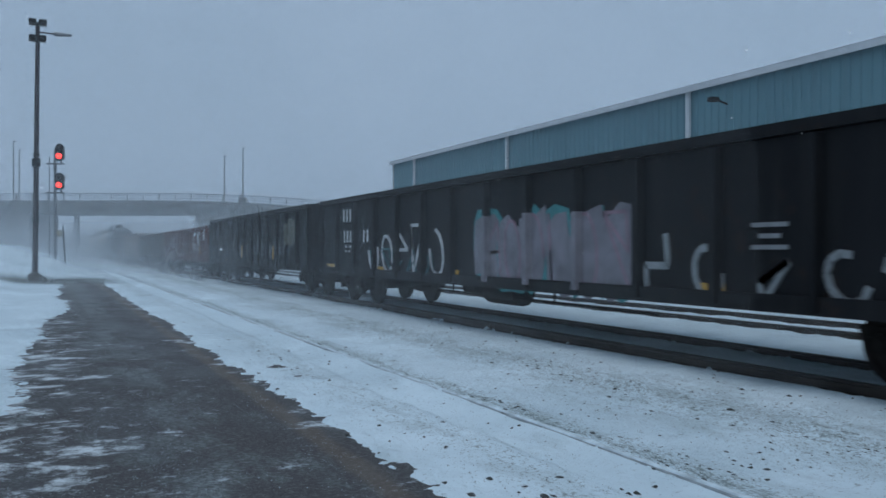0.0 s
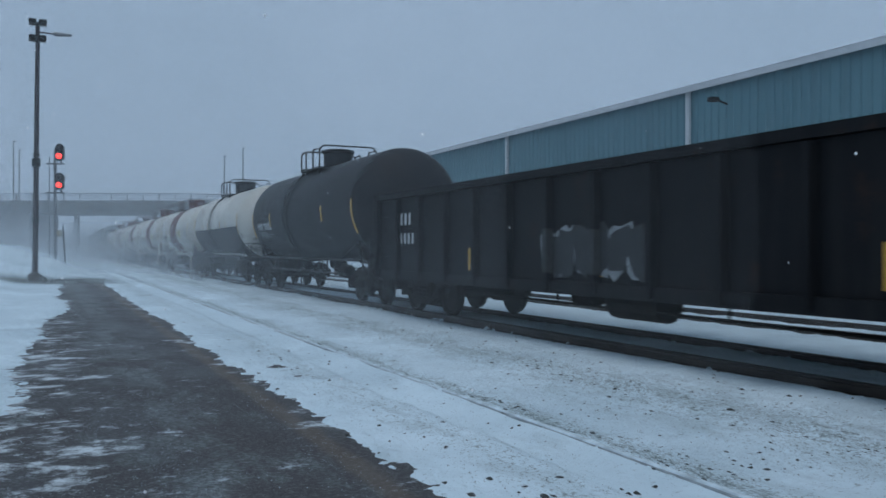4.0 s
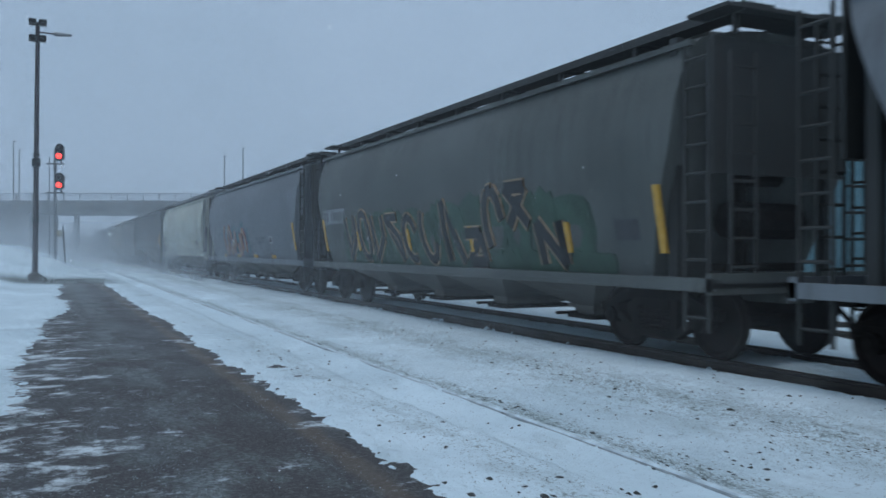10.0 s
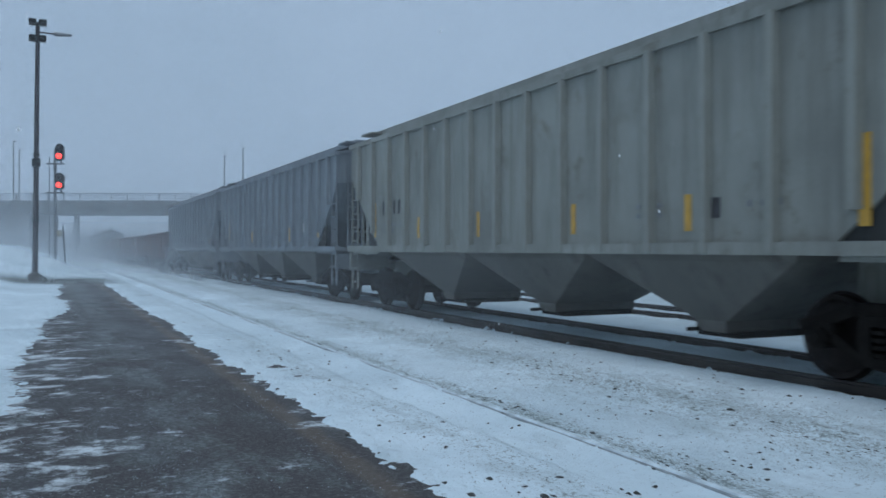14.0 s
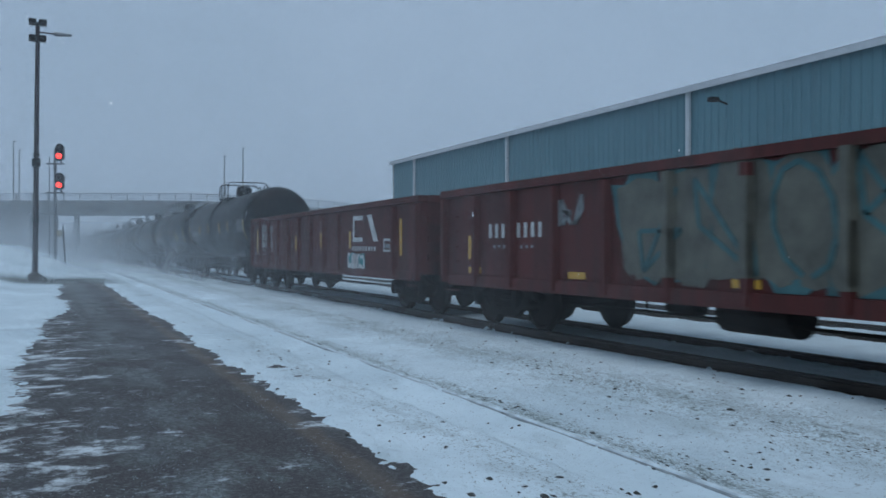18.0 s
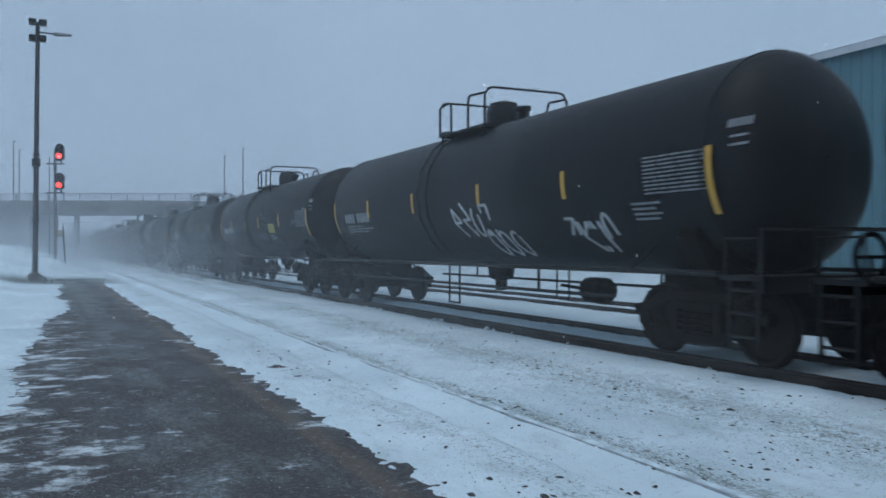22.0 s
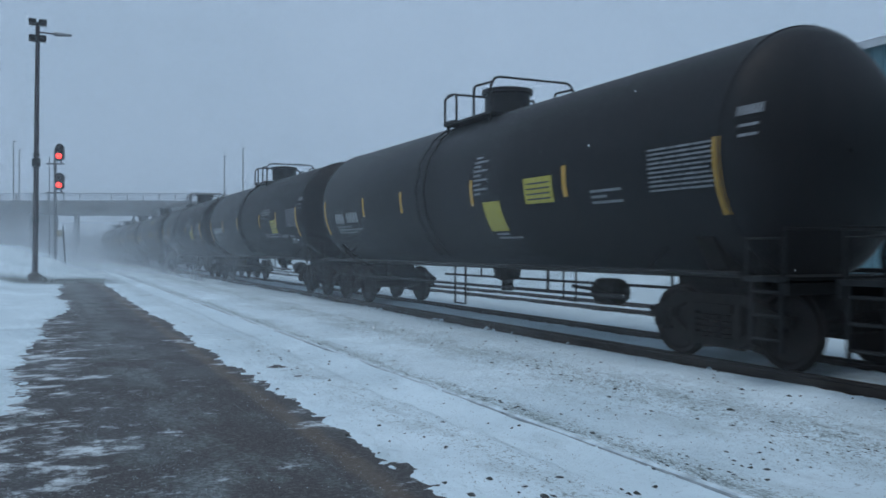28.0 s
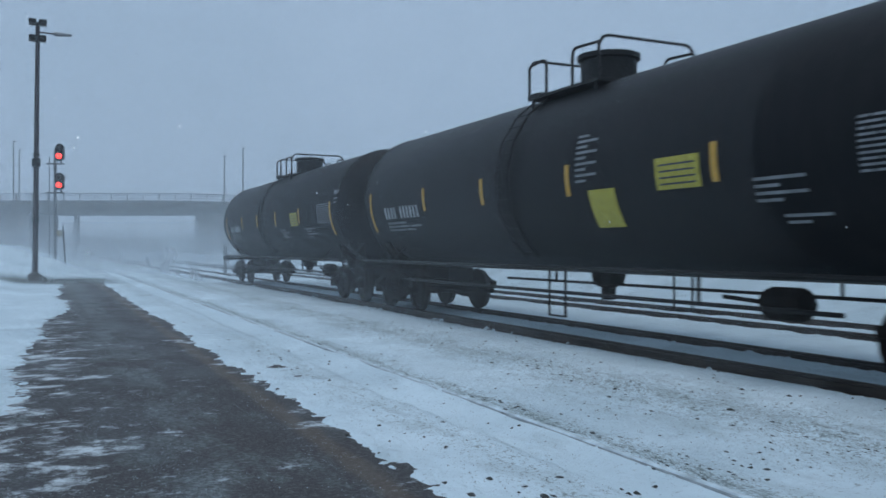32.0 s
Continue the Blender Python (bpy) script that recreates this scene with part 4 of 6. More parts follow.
def tank_marks(car, L, r, cz, ink, spec):
    """Reflectors, stencils and placards on the side that faces the platform."""
    for y in spec.get("strips", ()):
        tall, low = abs(y) > L / 2 - 2.3, ink is not INK_K
        part("reflector", kept(("strip", round(r, 2), round(cz, 2), tall, low), lambda: Geo().patch(r, -0.05, 0.05, (-29 if low else -20) if tall else -14, (5 if low else 13) if tall else 3, cz), YELLOW), YELLOW, car, "yellow reflector strip", at=(0, y, 0))
    if "name" in spec:
        y, n = spec["name"]
        g = Geo()
        for i in range(n + 1):
            if i == 4:
                continue
            g.patch(r, y - i * 0.175 - 0.085, y - i * 0.175, -18, -8.5, cz, n=3)
        part("reporting_marks", g, ink, car, "stencilled line of marks")
        g = Geo()
        for j, w in enumerate((1.1, 1.9, 1.5)):
            a = -21 - j * 3.0
            for i in range(3):
                g.patch(r, y - i * w / 3 - w / 3 * 0.85, y - i * w / 3, a - 1.4, a, cz, n=2)
        part("small_stencil", g, INK_G, car, "rows of small stencil")
    if "sign" in spec:
        y, w, a0, a1 = spec["sign"] if isinstance(spec["sign"], tuple) else (spec["sign"], 0.72, -16, 0)
        pl = part("placard", Geo().patch(r, y - w, y, a0, a1, cz), SIGN_Y, car, "yellow warning placard")
        g = Geo()
        q = (a1 - a0) / 5
        for j in range(4):
            g.patch(r + 0.008, y - w + 0.07, y - 0.07, a0 + q * (j + 0.7), a0 + q * (j + 1.0), cz, lift=0.005, n=1)
        part("print", g, INK_K, pl)
    for y, a, w, n in spec.get("texts", ()):
        g = Geo()
        for j in range(n):
            ww = w * (0.75 + 0.25 * math.sin(3.1 * j + y))
            g.patch(r, y - ww, y, a - j * 3.0 - 1.3, a - j * 3.0, cz, n=2)
        part("small_stencil", g, INK_G, car, "rows of small stencil")
    for y, z, w, h, cols, seed in spec.get("tags", ()):
        graffiti(car, y, z, w, h, cols, seed, lambda q: -math.sqrt(max(0.05, r * r - (q - cz) ** 2)) - 0.012)
    for y, z, w, h, n, col, thick, seed in spec.get("scrawls", ()):
        scrawl(car, y, z, w, h, n, col, thick, seed, lambda q: -math.sqrt(max(0.05, r * r - (q - cz) ** 2)) - 0.012)
    for y, a0, a1, w, m in spec.get("plates", ()):
        part("plate", Geo().patch(r, y - w, y, a0, a1, cz), m, car)
    if "cap" in spec:
        g = Geo()
        for i in range(8):
            g.patch(r, spec["cap"] - i * 0.05 - 0.035, spec["cap"] - i * 0.05, 12, 16, cz, n=1)
        for j in range(2):
            g.patch(r, spec["cap"] - 0.34, spec["cap"] - 0.06, 7 - 4 * j, 8.2 - 4 * j, cz, n=1)
        part("small_stencil", g, INK_G, car, "rows of small stencil")
    if "table" in spec:
        y = spec["table"]
        g = Geo()
        rng = random.Random(int(abs(y) * 100))
        for j in range(10):
            u = 0.0
            while u < 1.1:
                w = min(rng.uniform(0.12, 0.42), 1.15 - u)
                g.patch(r, y - u - w + 0.03, y - u, 3 - j * 2.1, 3.9 - j * 2.1, cz, n=1)
                u += w
        tagged(part("data_panel", g, INK_G, car, "ruled data panel"), kind="stuff")


def tank_car(L, body, iron, ink, spec, label, band=None, r=1.50, cz=2.52, dome="drum", under=None, rh=0.57, back=0.78, cap=0.8, heads=None):
    car = thing("tank_car", label, "tank car", "cars of the train")
    hl = L / 2 - back
    f0, f1 = heads or (hl - cap, hl - cap)

    def shell():
        turns = [(cap * (1 - math.cos(a)), r * math.sin(a)) for a in [radians(q) for q in (1, 12, 25, 38, 52, 66, 80, 90)]]
        prof = [(-f0 - cap + d, q) for d, q in turns] + [(f1 + cap - d, q) for d, q in turns[::-1]]
        return Geo().lathe(prof, "Y", (0, 0, cz), 48, False)

    part("tank", kept(("tank", round(f0, 2), round(f1, 2), r, cz), shell, body, True), body, car)
    for y in (-f0, f1) if heads else ():
        part("head_rim", kept(("head rim", r, cz), lambda: Geo().lathe([(-0.03, r - 0.01), (-0.02, r + 0.012), (0.02, r + 0.012), (0.03, r - 0.01)], "Y", (0, 0, cz), 48, False), body, True), body, car, at=(0, y, 0))
    if band:
        b0, b1 = band
        part("band", kept(("band", b0, b1, r), lambda: Geo().lathe([(b0, r + 0.004), (b0, r + 0.014), (b1, r + 0.014), (b1, r + 0.004)], "Y", (0, 0, cz), 40, False), MAROON, True), MAROON, car, "maroon centre band")
    if under:
        for s in (-1, 1):
            part("lower_skirt", kept(("skirt", L, s), lambda: Geo().patch(r, -hl + 0.7, hl - 0.7, -62, -8, cz, s, 0.012, 10), under), under, car, "black painted lower half")
    tc = L / 2 - 1.8
    hr = 1.95 if iron is IRON_WHITE else 1.5
    for s in (-1, 1):
        add_truck(car, s * tc)
        part("draft_sill", kept(("draft sill", s), lambda: Geo().box(-0.28, 0.28, min(-s * 3.3, -s * 0.35), max(-s * 3.3, -s * 0.35), 0.68, 1.02), GEAR), GEAR, car, at=(0, s * L / 2, 0))

        def saddle():
            w, top, a1 = (1.00, 1.46, 42) if iron is IRON_WHITE else (1.16, 1.66, 50)
            sec = [(-w, top), (-w - 0.04, top - 0.14), (-0.85, 0.92), (0.85, 0.92), (w + 0.04, top - 0.14), (w, top)] + [(r * math.sin(a), cz - r * math.cos(a)) for a in [radians(q) for q in (a1, 30, 10, -10, -30, -a1)]]
            return Geo().prism(sec, -0.16, 0.16)
        part("saddle", kept(("saddle", r, cz, hr), saddle, GEAR), GEAR, car, at=(0, s * tc, 0))
        e = 0.14 if iron is IRON_WHITE else 0.3
        plat = part("end_platform", kept(("end platform", s, e), lambda: Geo().box(-1.45, 1.45, min(-s * 0.95, -s * e), max(-s * 0.95, -s * e), 1.03, 1.09).box(-1.45, 1.45, min(-s * (e + 0.06), -s * e), max(-s * (e + 0.06), -s * e), 0.9, 1.05), iron), iron, car, at=(0, s * L / 2, 0))
        if iron is IRON_WHITE:
            for q in (-1, 1):
                part("side_walk", kept(("side walk", s), lambda: Geo().box(-0.2, 0.2, min(-s * 2.75, -s * 0.96), max(-s * 2.75, -s * 0.96), 1.035, 1.085), iron), iron, plat, at=(q * 1.25, 0, 0))
                for d in (1.75, 2.7):
                    part("post", kept("walk post", lambda: Geo().rod((0, 0, 1.08), (0, 0, 1.72), 0.025, 6), iron), iron, plat, at=(q * 1.36, -s * d, 0))
        for q in (-1, 1):
            part("step_ladder", kept("tank step", lambda: ladder_geo(0.42, 0.28, 1.05, 3), iron), iron, plat, at=(q * 1.42, -s * (0.40 if iron is IRON_WHITE else 0.62), 0))
            part("hand_rail", kept(("end rail", s), lambda: Geo().pipe([(0, -s * 0.9, 1.05), (0, -s * 0.9, hr), (0, -s * 0.4, hr), (0, -s * 0.4, 1.05)], 0.02), iron), iron, plat, at=(q * 1.42, s * 0.28 if iron is IRON_WHITE else 0, 0))
        part("end_rail", kept(("end cross", s), lambda: Geo().pipe([(-1.42, 0, 1.05), (-1.42, 0, hr + 0.1), (1.42, 0, hr + 0.1), (1.42, 0, 1.05)], 0.018), iron), iron, plat, at=(0, -s * 0.36, 0))
    for q in (-1, 1) if dome != "valves" else ():
        rail = part("side_rail", kept(("side rail", round(L, 2), q), lambda: Geo().rod((q * 1.43, -L / 2 + 1.0, 1.10), (q * 1.43, L / 2 - 1.0, 1.10), 0.035, 7), iron), iron, car)
        k = 5 if iron is IRON_WHITE else 1
        for i in range(k + 1):
            y = -L / 2 + 2.6 + i * (L - 5.2) / k
            part("bracket", kept(("bracket", q, r, cz), lambda: Geo().rod((q * 1.43, 0, 1.10), (q * (r * math.cos(radians(46)) + 0.01), 0, cz - r * math.sin(radians(46))), 0.02, 5), iron), iron, rail, at=(0, y, 0))
    for q in (-1, 1):
        part("lower_rail", kept(("lower rail", round(L, 2)), lambda: Geo().rod((0, -L / 2 + 3.2, 0.72), (0, L / 2 - 3.2, 0.72), 0.03, 6).pipe([(0, -0.6, 1.1), (0, -0.6, 0.35), (0, 0.6 - 0.75, 0.35), (0, -0.15, 1.1)], 0.022).rod((0, L * 0.2, 0.72), (0, L * 0.2, 1.1), 0.025).rod((0, -L * 0.2, 0.72), (0, -L * 0.2, 1.1), 0.025), iron if iron is IRON_BLACK else IRON_BROWN), iron, car, at=(q * 1.25, 0, 0))
    # fittings on top
    zt = cz + r
    part("top_platform", kept(("top platform", r), lambda: Geo().box(-0.95, -0.5, -1.0, 1.0, zt - 0.16, zt - 0.11).box(0.5, 0.95, -1.0, 1.0, zt - 0.16, zt - 0.11).box(-0.95, 0.95, 0.62, 1.0, zt - 0.112, zt - 0.06).rod((-0.9, -0.9, zt - 0.5), (-0.9, -0.9, zt - 0.1), 0.03).rod((-0.9, 0.9, zt - 0.5), (-0.9, 0.9, zt - 0.1), 0.03), iron if iron is not IRON_WHITE else IRON_BROWN), iron, car)
    it = iron if iron is not IRON_WHITE else IRON_BROWN

    def hoop(a, b):
        z, d = zt - 0.14, math.copysign(0.1, a - b)
        return Geo().pipe([(0, a, z), (0, a, z + rh - 0.04), (0, a - 0.4 * d, z + rh), (0, b + d, z + rh + 0.03), (0, b + 0.3 * d, z + rh), (0, b, z + rh - 0.1), (0, b, z)], 0.026)
    for q in (-1, 1):
        for a, b in ((1.0, 0.46), (-1.0, -0.30)):
            part("platform_railing", kept(("platform railing", a, r, rh), lambda: hoop(a, b), it), it, car, at=(q * 0.92, 0, 0))
    for y in (1.0, -1.0):
        part("cross_railing", kept(("cross railing", r, rh), lambda: Geo().pipe([(-0.92, 0, zt + rh - 0.18), (-0.84, 0, zt + rh - 0.06), (-0.74, 0, zt + rh - 0.03), (0.74, 0, zt + rh - 0.03), (0.84, 0, zt + rh - 0.06), (0.92, 0, zt + rh - 0.18)], 0.026), it), it, car, at=(0, y, 0))
    dmat = MAROON if band else IRON_BLACK
    if dome == "drum":
        part("dome", kept(("drum", r), lambda: Geo().lathe([(zt - 0.1, 0.46), (zt + 0.40, 0.46), (zt + 0.42, 0.52), (zt + 0.50, 0.52), (zt + 0.55, 0.3)], "Z", n=20), dmat, True), dmat, car, "round valve housing")
    elif dome == "round":
        part("dome", kept(("round dome", r), lambda: Geo().lathe([(zt - 0.1, 0.36), (zt + 0.28, 0.36), (zt + 0.46, 0.28), (zt + 0.52, 0.1)], "Z", (0, -0.1, 0), 18), dmat, True), dmat, car, "rounded valve dome")
        part("valve", kept(("valve", r), lambda: Geo().lathe([(zt - 0.1, 0.09), (zt + 0.22, 0.09), (zt + 0.24, 0.15), (zt + 0.32, 0.15)], "Z", (0.1, -0.72, 0), 10), dmat), dmat, car)
    else:
        for i, (dx, dy, h) in enumerate(((0, 0.3, 0.42), (-0.25, -0.05, 0.5), (0.2, 0.0, 0.36), (0.0, -0.5, 0.4))):
            part("valve", kept(("valves", i, r), lambda: Geo().lathe([(zt - 0.1, 0.12), (zt + h - 0.2, 0.12), (zt + h - 0.18, 0.2), (zt + h - 0.08, 0.2), (zt + h, 0.06)], "Z", (dx, dy, 0), 10), IRON_BROWN), IRON_BROWN, car)
        part("manway", kept(("manway", r), lambda: Geo().lathe([(zt - 0.1, 0.4), (zt + 0.12, 0.4), (zt + 0.15, 0.5), (zt + 0.2, 0.5)], "Z", n=16), IRON_BROWN, True), IRON_BROWN, car)
    if iron is IRON_BLACK:
        def ladder_rails():
            g = Geo()
            arc = [(-(r + 0.07) * math.cos(radians(a)), cz + (r + 0.07) * math.sin(radians(a))) for a in (62, 42, 22, 2, -18, -38, -52)]
            for w in (-0.2, 0.2):
                g.pipe([(x, w, z) for x, z in arc], 0.016, 5)
            return g
        ladder = part("side_ladder", kept(("side ladder", r, cz), ladder_rails, iron), iron, car, at=(0, 0.75, 0))
        for j in range(13):
            a = radians(60 - j * 9)
            part("rung", kept("tank rung", lambda: Geo().rod((0, -0.2, 0), (0, 0.2, 0), 0.010, 5), iron), iron, ladder, at=(-(r + 0.07) * math.cos(a), 0, cz + (r + 0.07) * math.sin(a)))
    part("bottom_outlet", kept(("outlet", cz - r), lambda: Geo().lathe([(0.55, 0.12), (0.75, 0.12), (0.8, 0.25), (cz - r + 0.08, 0.3)], "Z", n=12), GEAR), GEAR, car)
    part("brake_cylinder", kept("tank brake", lambda: Geo().lathe([(-0.02, 0.05), (0.0, 0.17), (0.06, 0.2), (0.5, 0.2), (0.56, 0.17), (0.58, 0.05)], "Y", (-0.6, 0, 0.74), 12).rod((-0.6, 0.58, 0.74), (-0.6, 1.3, 0.78), 0.03, 6), GEAR), GEAR, car, at=(0, -L / 2 + 4.2, 0))
    part("brake_wheel", kept("brake wheel", lambda: Geo().lathe([(-0.02, 0.22), (-0.02, 0.27), (0.02, 0.27), (0.02, 0.22)], "Y", n=16, caps=False).rod((0, 0, -0.9), (0, 0, 0), 0.02).box(-0.24, 0.24, -0.01, 0.01, -0.02, 0.02), iron), iron, car, at=(-0.6, L / 2 - 0.34, hr - 0.2))
    add_ends(car, L, iron)
    tank_marks(car, L, r, cz, ink, spec)
    return car


def gondola(L, top, mat, posts, label, spec=None, post_mat=None):
    spec = spec or {}
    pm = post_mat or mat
    car = thing("gondola_car", label, "gondola car", "cars of the train")
    hb = L / 2 - 0.55
    hw, z0 = 1.48, 0.86

    def body():
        return Geo().tray(hw, hb, z0, top - 0.12, 0.07, 1.1)
    part("body", kept(("gon body", round(L, 1), top), body, mat), mat, car)
    for s in (-1, 1):
        part("top_chord", kept(("top chord", round(L, 1), s), lambda: Geo().box(s * 1.45 - 0.11, s * 1.45 + 0.11, -hb - 0.03, hb + 0.03, -0.11, 0.02), mat), mat, car, at=(0, 0, top))
        part("end_chord", kept("end chord", lambda: Geo().box(-1.34, 1.34, -0.09, 0.09, -0.13, 0.025), mat), mat, car, at=(0, s * (hb - 0.05), top))
        part("side_sill", kept(("side sill", round(L, 1), s), lambda: Geo().box(s * 1.45 - 0.10, s * 1.45 + 0.08, -hb + 0.3, hb - 0.3, z0 - 0.14, z0 + 0.05), mat), mat, car)
        for i in range(posts):
            y = -hb + 0.12 + i * (2 * hb - 0.24) / (posts - 1)
            if s < 0 and any(ey - 2.85 * es < y < ey + 0.12 for ey, _, es, _ in spec.get("emblem", ())):
                continue
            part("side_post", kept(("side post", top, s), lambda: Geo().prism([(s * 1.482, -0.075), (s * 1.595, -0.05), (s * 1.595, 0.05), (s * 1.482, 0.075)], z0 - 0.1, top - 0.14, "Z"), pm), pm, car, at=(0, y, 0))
        for i in range(3):
            part("end_rib", kept(("end rib", s), lambda: Geo().box(-1.35, 1.35, min(0, s * 0.09), max(0, s * 0.09), -0.07, 0.07), mat), mat, car, at=(0, s * hb, 1.2 + i * (top - 1.7) / 2))
        for q in (-1, 1):
            for k in range(6):
                part("grab_iron", kept(("grab iron", q), lambda: Geo().pipe([(0, -0.21, 0), (q * 0.07, -0.21, 0), (q * 0.07, 0.21, 0), (0, 0.21, 0)], 0.012, 5), mat), mat, car, at=(q * hw, s * (hb - 0.42), 0.62 + k * (top - 1.0) / 5.4))
        add_truck(car, s * (L / 2 - 2.1))
    part("centre_sill", kept(("centre sill", round(L, 1)), lambda: Geo().box(-0.32, 0.32, -L / 2 + 0.8, L / 2 - 0.8, 0.70, 1.02), GEAR), GEAR, car)
    part("brake_tank", kept("brake tank", lambda: Geo().rod((-0.9, -0.6, 0.62), (-0.9, 0.5, 0.62), 0.24, 12).rod((-0.9, 1.0, 0.66), (-0.9, 1.5, 0.66), 0.15, 10), GEAR), GEAR, car, at=(0, 0.4, 0))
    part("brake_rod", kept("brake rod", lambda: Geo().rod((-1.1, -4, 0.52), (-1.1, 4, 0.56), 0.02, 5).rod((-1.1, -1.5, 0.55), (-1.1, -1.5, 0.8), 0.02).rod((-1.1, 2.2, 0.55), (-1.1, 2.2, 0.8), 0.02), GEAR), GEAR, car)
    part("brake_wheel", kept("brake wheel", lambda: Geo(), GEAR) if ("brake wheel", GEAR.name) in KEPT else kept("brake wheel", lambda: Geo().lathe([(-0.02, 0.22), (-0.02, 0.27), (0.02, 0.27), (0.02, 0.22)], "Y", n=16, caps=False).rod((0, 0, -0.9), (0, 0, 0), 0.02).box(-0.24, 0.24, -0.01, 0.01, -0.02, 0.02), GEAR), GEAR, car, at=(-0.7, hb + 0.15, top - 0.5))
    add_ends(car, L, mat)
    spec["posts"] = [-hb + 0.12 + i * (2 * hb - 0.24) / (posts - 1) for i in range(posts)]
    flat_marks(car, L, spec, lambda z: -1.482)
    return car


def flat_marks(car, L, spec, xat):
    """Marks on the platform side of a car; xat gives the side's x at a height."""

    def plate(name, y, z, w, h, mat, label="", lift=0.0):
        x0, x1 = xat(z), xat(z + h)
        g = Geo()
        t = 0.008 + lift
        g.add([(x0, y - w / 2, z), (x0, y + w / 2, z), (x1, y + w / 2, z + h), (x1, y - w / 2, z + h),
               (x0 - t, y - w / 2, z), (x0 - t, y + w / 2, z), (x1 - t, y + w / 2, z + h), (x1 - t, y - w / 2, z + h)],
              [(3, 2, 1, 0), (4, 5, 6, 7), (0, 1, 5, 4), (1, 2, 6, 5), (2, 3, 7, 6), (3, 0, 4, 7)])
        return part(name, g, mat, car, label)

    for y, z, w, h in spec.get("yellow", ()):
        plate("reflector", y, z, w, h, YELLOW, "yellow reflector strip", spec.get("lift", 0.0))
    for y, z, n, ch, h, mat in spec.get("rows", ()):
        g = Geo()
        for i in range(n):
            yy, cw = y - i * ch * 1.3, ch * 0.48
            x0, x1 = xat(z), xat(z + h)
            g.add([(x0, yy - cw, z), (x0, yy, z), (x1, yy, z + h), (x1, yy - cw, z + h), (x0 - 0.008, yy - cw, z), (x0 - 0.008, yy, z), (x1 - 0.008, yy, z + h), (x1 - 0.008, yy - cw, z + h)],
                  [(3, 2, 1, 0), (4, 5, 6, 7), (0, 1, 5, 4), (1, 2, 6, 5), (2, 3, 7, 6), (3, 0, 4, 7)])
        part("reporting_marks", g, mat, car, "stencilled line of marks")
    for y, z, w, h, mat in spec.get("plates", ()):
        plate("stencil", y, z, w, h, mat)
    for y, z, s, mat in spec.get("emblem", ()):
        # a large emblem of plain bars
        g = Geo()
        t = 0.17
        for a0, a1, b0, b1 in ((0, 1.1, 1.0 - t, 1.0), (0, t, 0, 1.0), (0, 1.1, 0, t)):
            x0 = xat(z)
            g.box(x0 - 0.009, x0, y - s * a1, y - s * a0, z + s * b0, z + s * b1)
        x0 = xat(z)
        g.add([(x0 - q, y - s * yy, z + s * zz) for q in (0.009, 0.0) for yy, zz in ((1.6, 1.0), (2.05, 1.0), (2.75, 0.0), (2.3, 0.0))], [(0, 1, 2, 3), (7, 6, 5, 4), (0, 4, 5, 1), (1, 5, 6, 2), (2, 6, 7, 3), (3, 7, 4, 0)])
        part("emblem", g, mat, car, "large pale painted emblem")
    for y, z, w, h, cols, seed in spec.get("tags", ()):
        graffiti(car, y, z, w, h, cols, seed, xat)
        # the paint goes on over the posts
        rng = random.Random(seed)
        g = Geo()
        for py in spec.get("posts", ()):
            if y - w + 0.1 < py < y - 0.1:
                g.prism([(-1.484, py - 0.084), (-1.602, py - 0.056), (-1.602, py + 0.056), (-1.484, py + 0.084)], z + h * rng.uniform(0, 0.1), z + h * rng.uniform(0.85, 1.0), "Z")
        if g.v:
            tagged(part("graffiti", g, SPRAY[cols[1]], car, "sprayed graffiti in " + cols[1]), kind="stuff")
    for y, z, w, h, n, col, thick, seed in spec.get("scrawls", ()):
        scrawl(car, y, z, w, h, n, col, thick, seed, xat, 0.012 + spec.get("over", 0.0))
    for y, z, w, h, n, fill, edge, thick, seed in spec.get("pieces", ()):
        scrawl(car, y, z, w, h, n, edge, thick + 0.07, seed, xat, 0.016 + spec.get("over", 0.0))
        scrawl(car, y, z, w, h, n, fill, thick, seed, xat, 0.022 + spec.get("over", 0.0))
    for col, strokes in spec.get("strokes", ()):
        g = Geo()
        for y0, z0, y1, z1 in strokes:
            d = math.hypot(y1 - y0, z1 - z0)
            ny, nz = -(z1 - z0) / d * 0.03, (y1 - y0) / d * 0.03
            quad = [(y0 + ny, z0 + nz), (y1 + ny, z1 + nz), (y1 - ny, z1 - nz), (y0 - ny, z0 - nz)]
            g.add([(xat(b) - 0.012, a, b) for a, b in quad] + [(xat(b) + 0.002, a, b) for a, b in quad], [(0, 1, 2, 3), (0, 4, 5, 1), (1, 5, 6, 2), (2, 6, 7, 3), (3, 7, 4, 0)])
        tagged(part("graffiti", g, SPRAY[col], car, "sprayed strokes in " + col), kind="stuff")


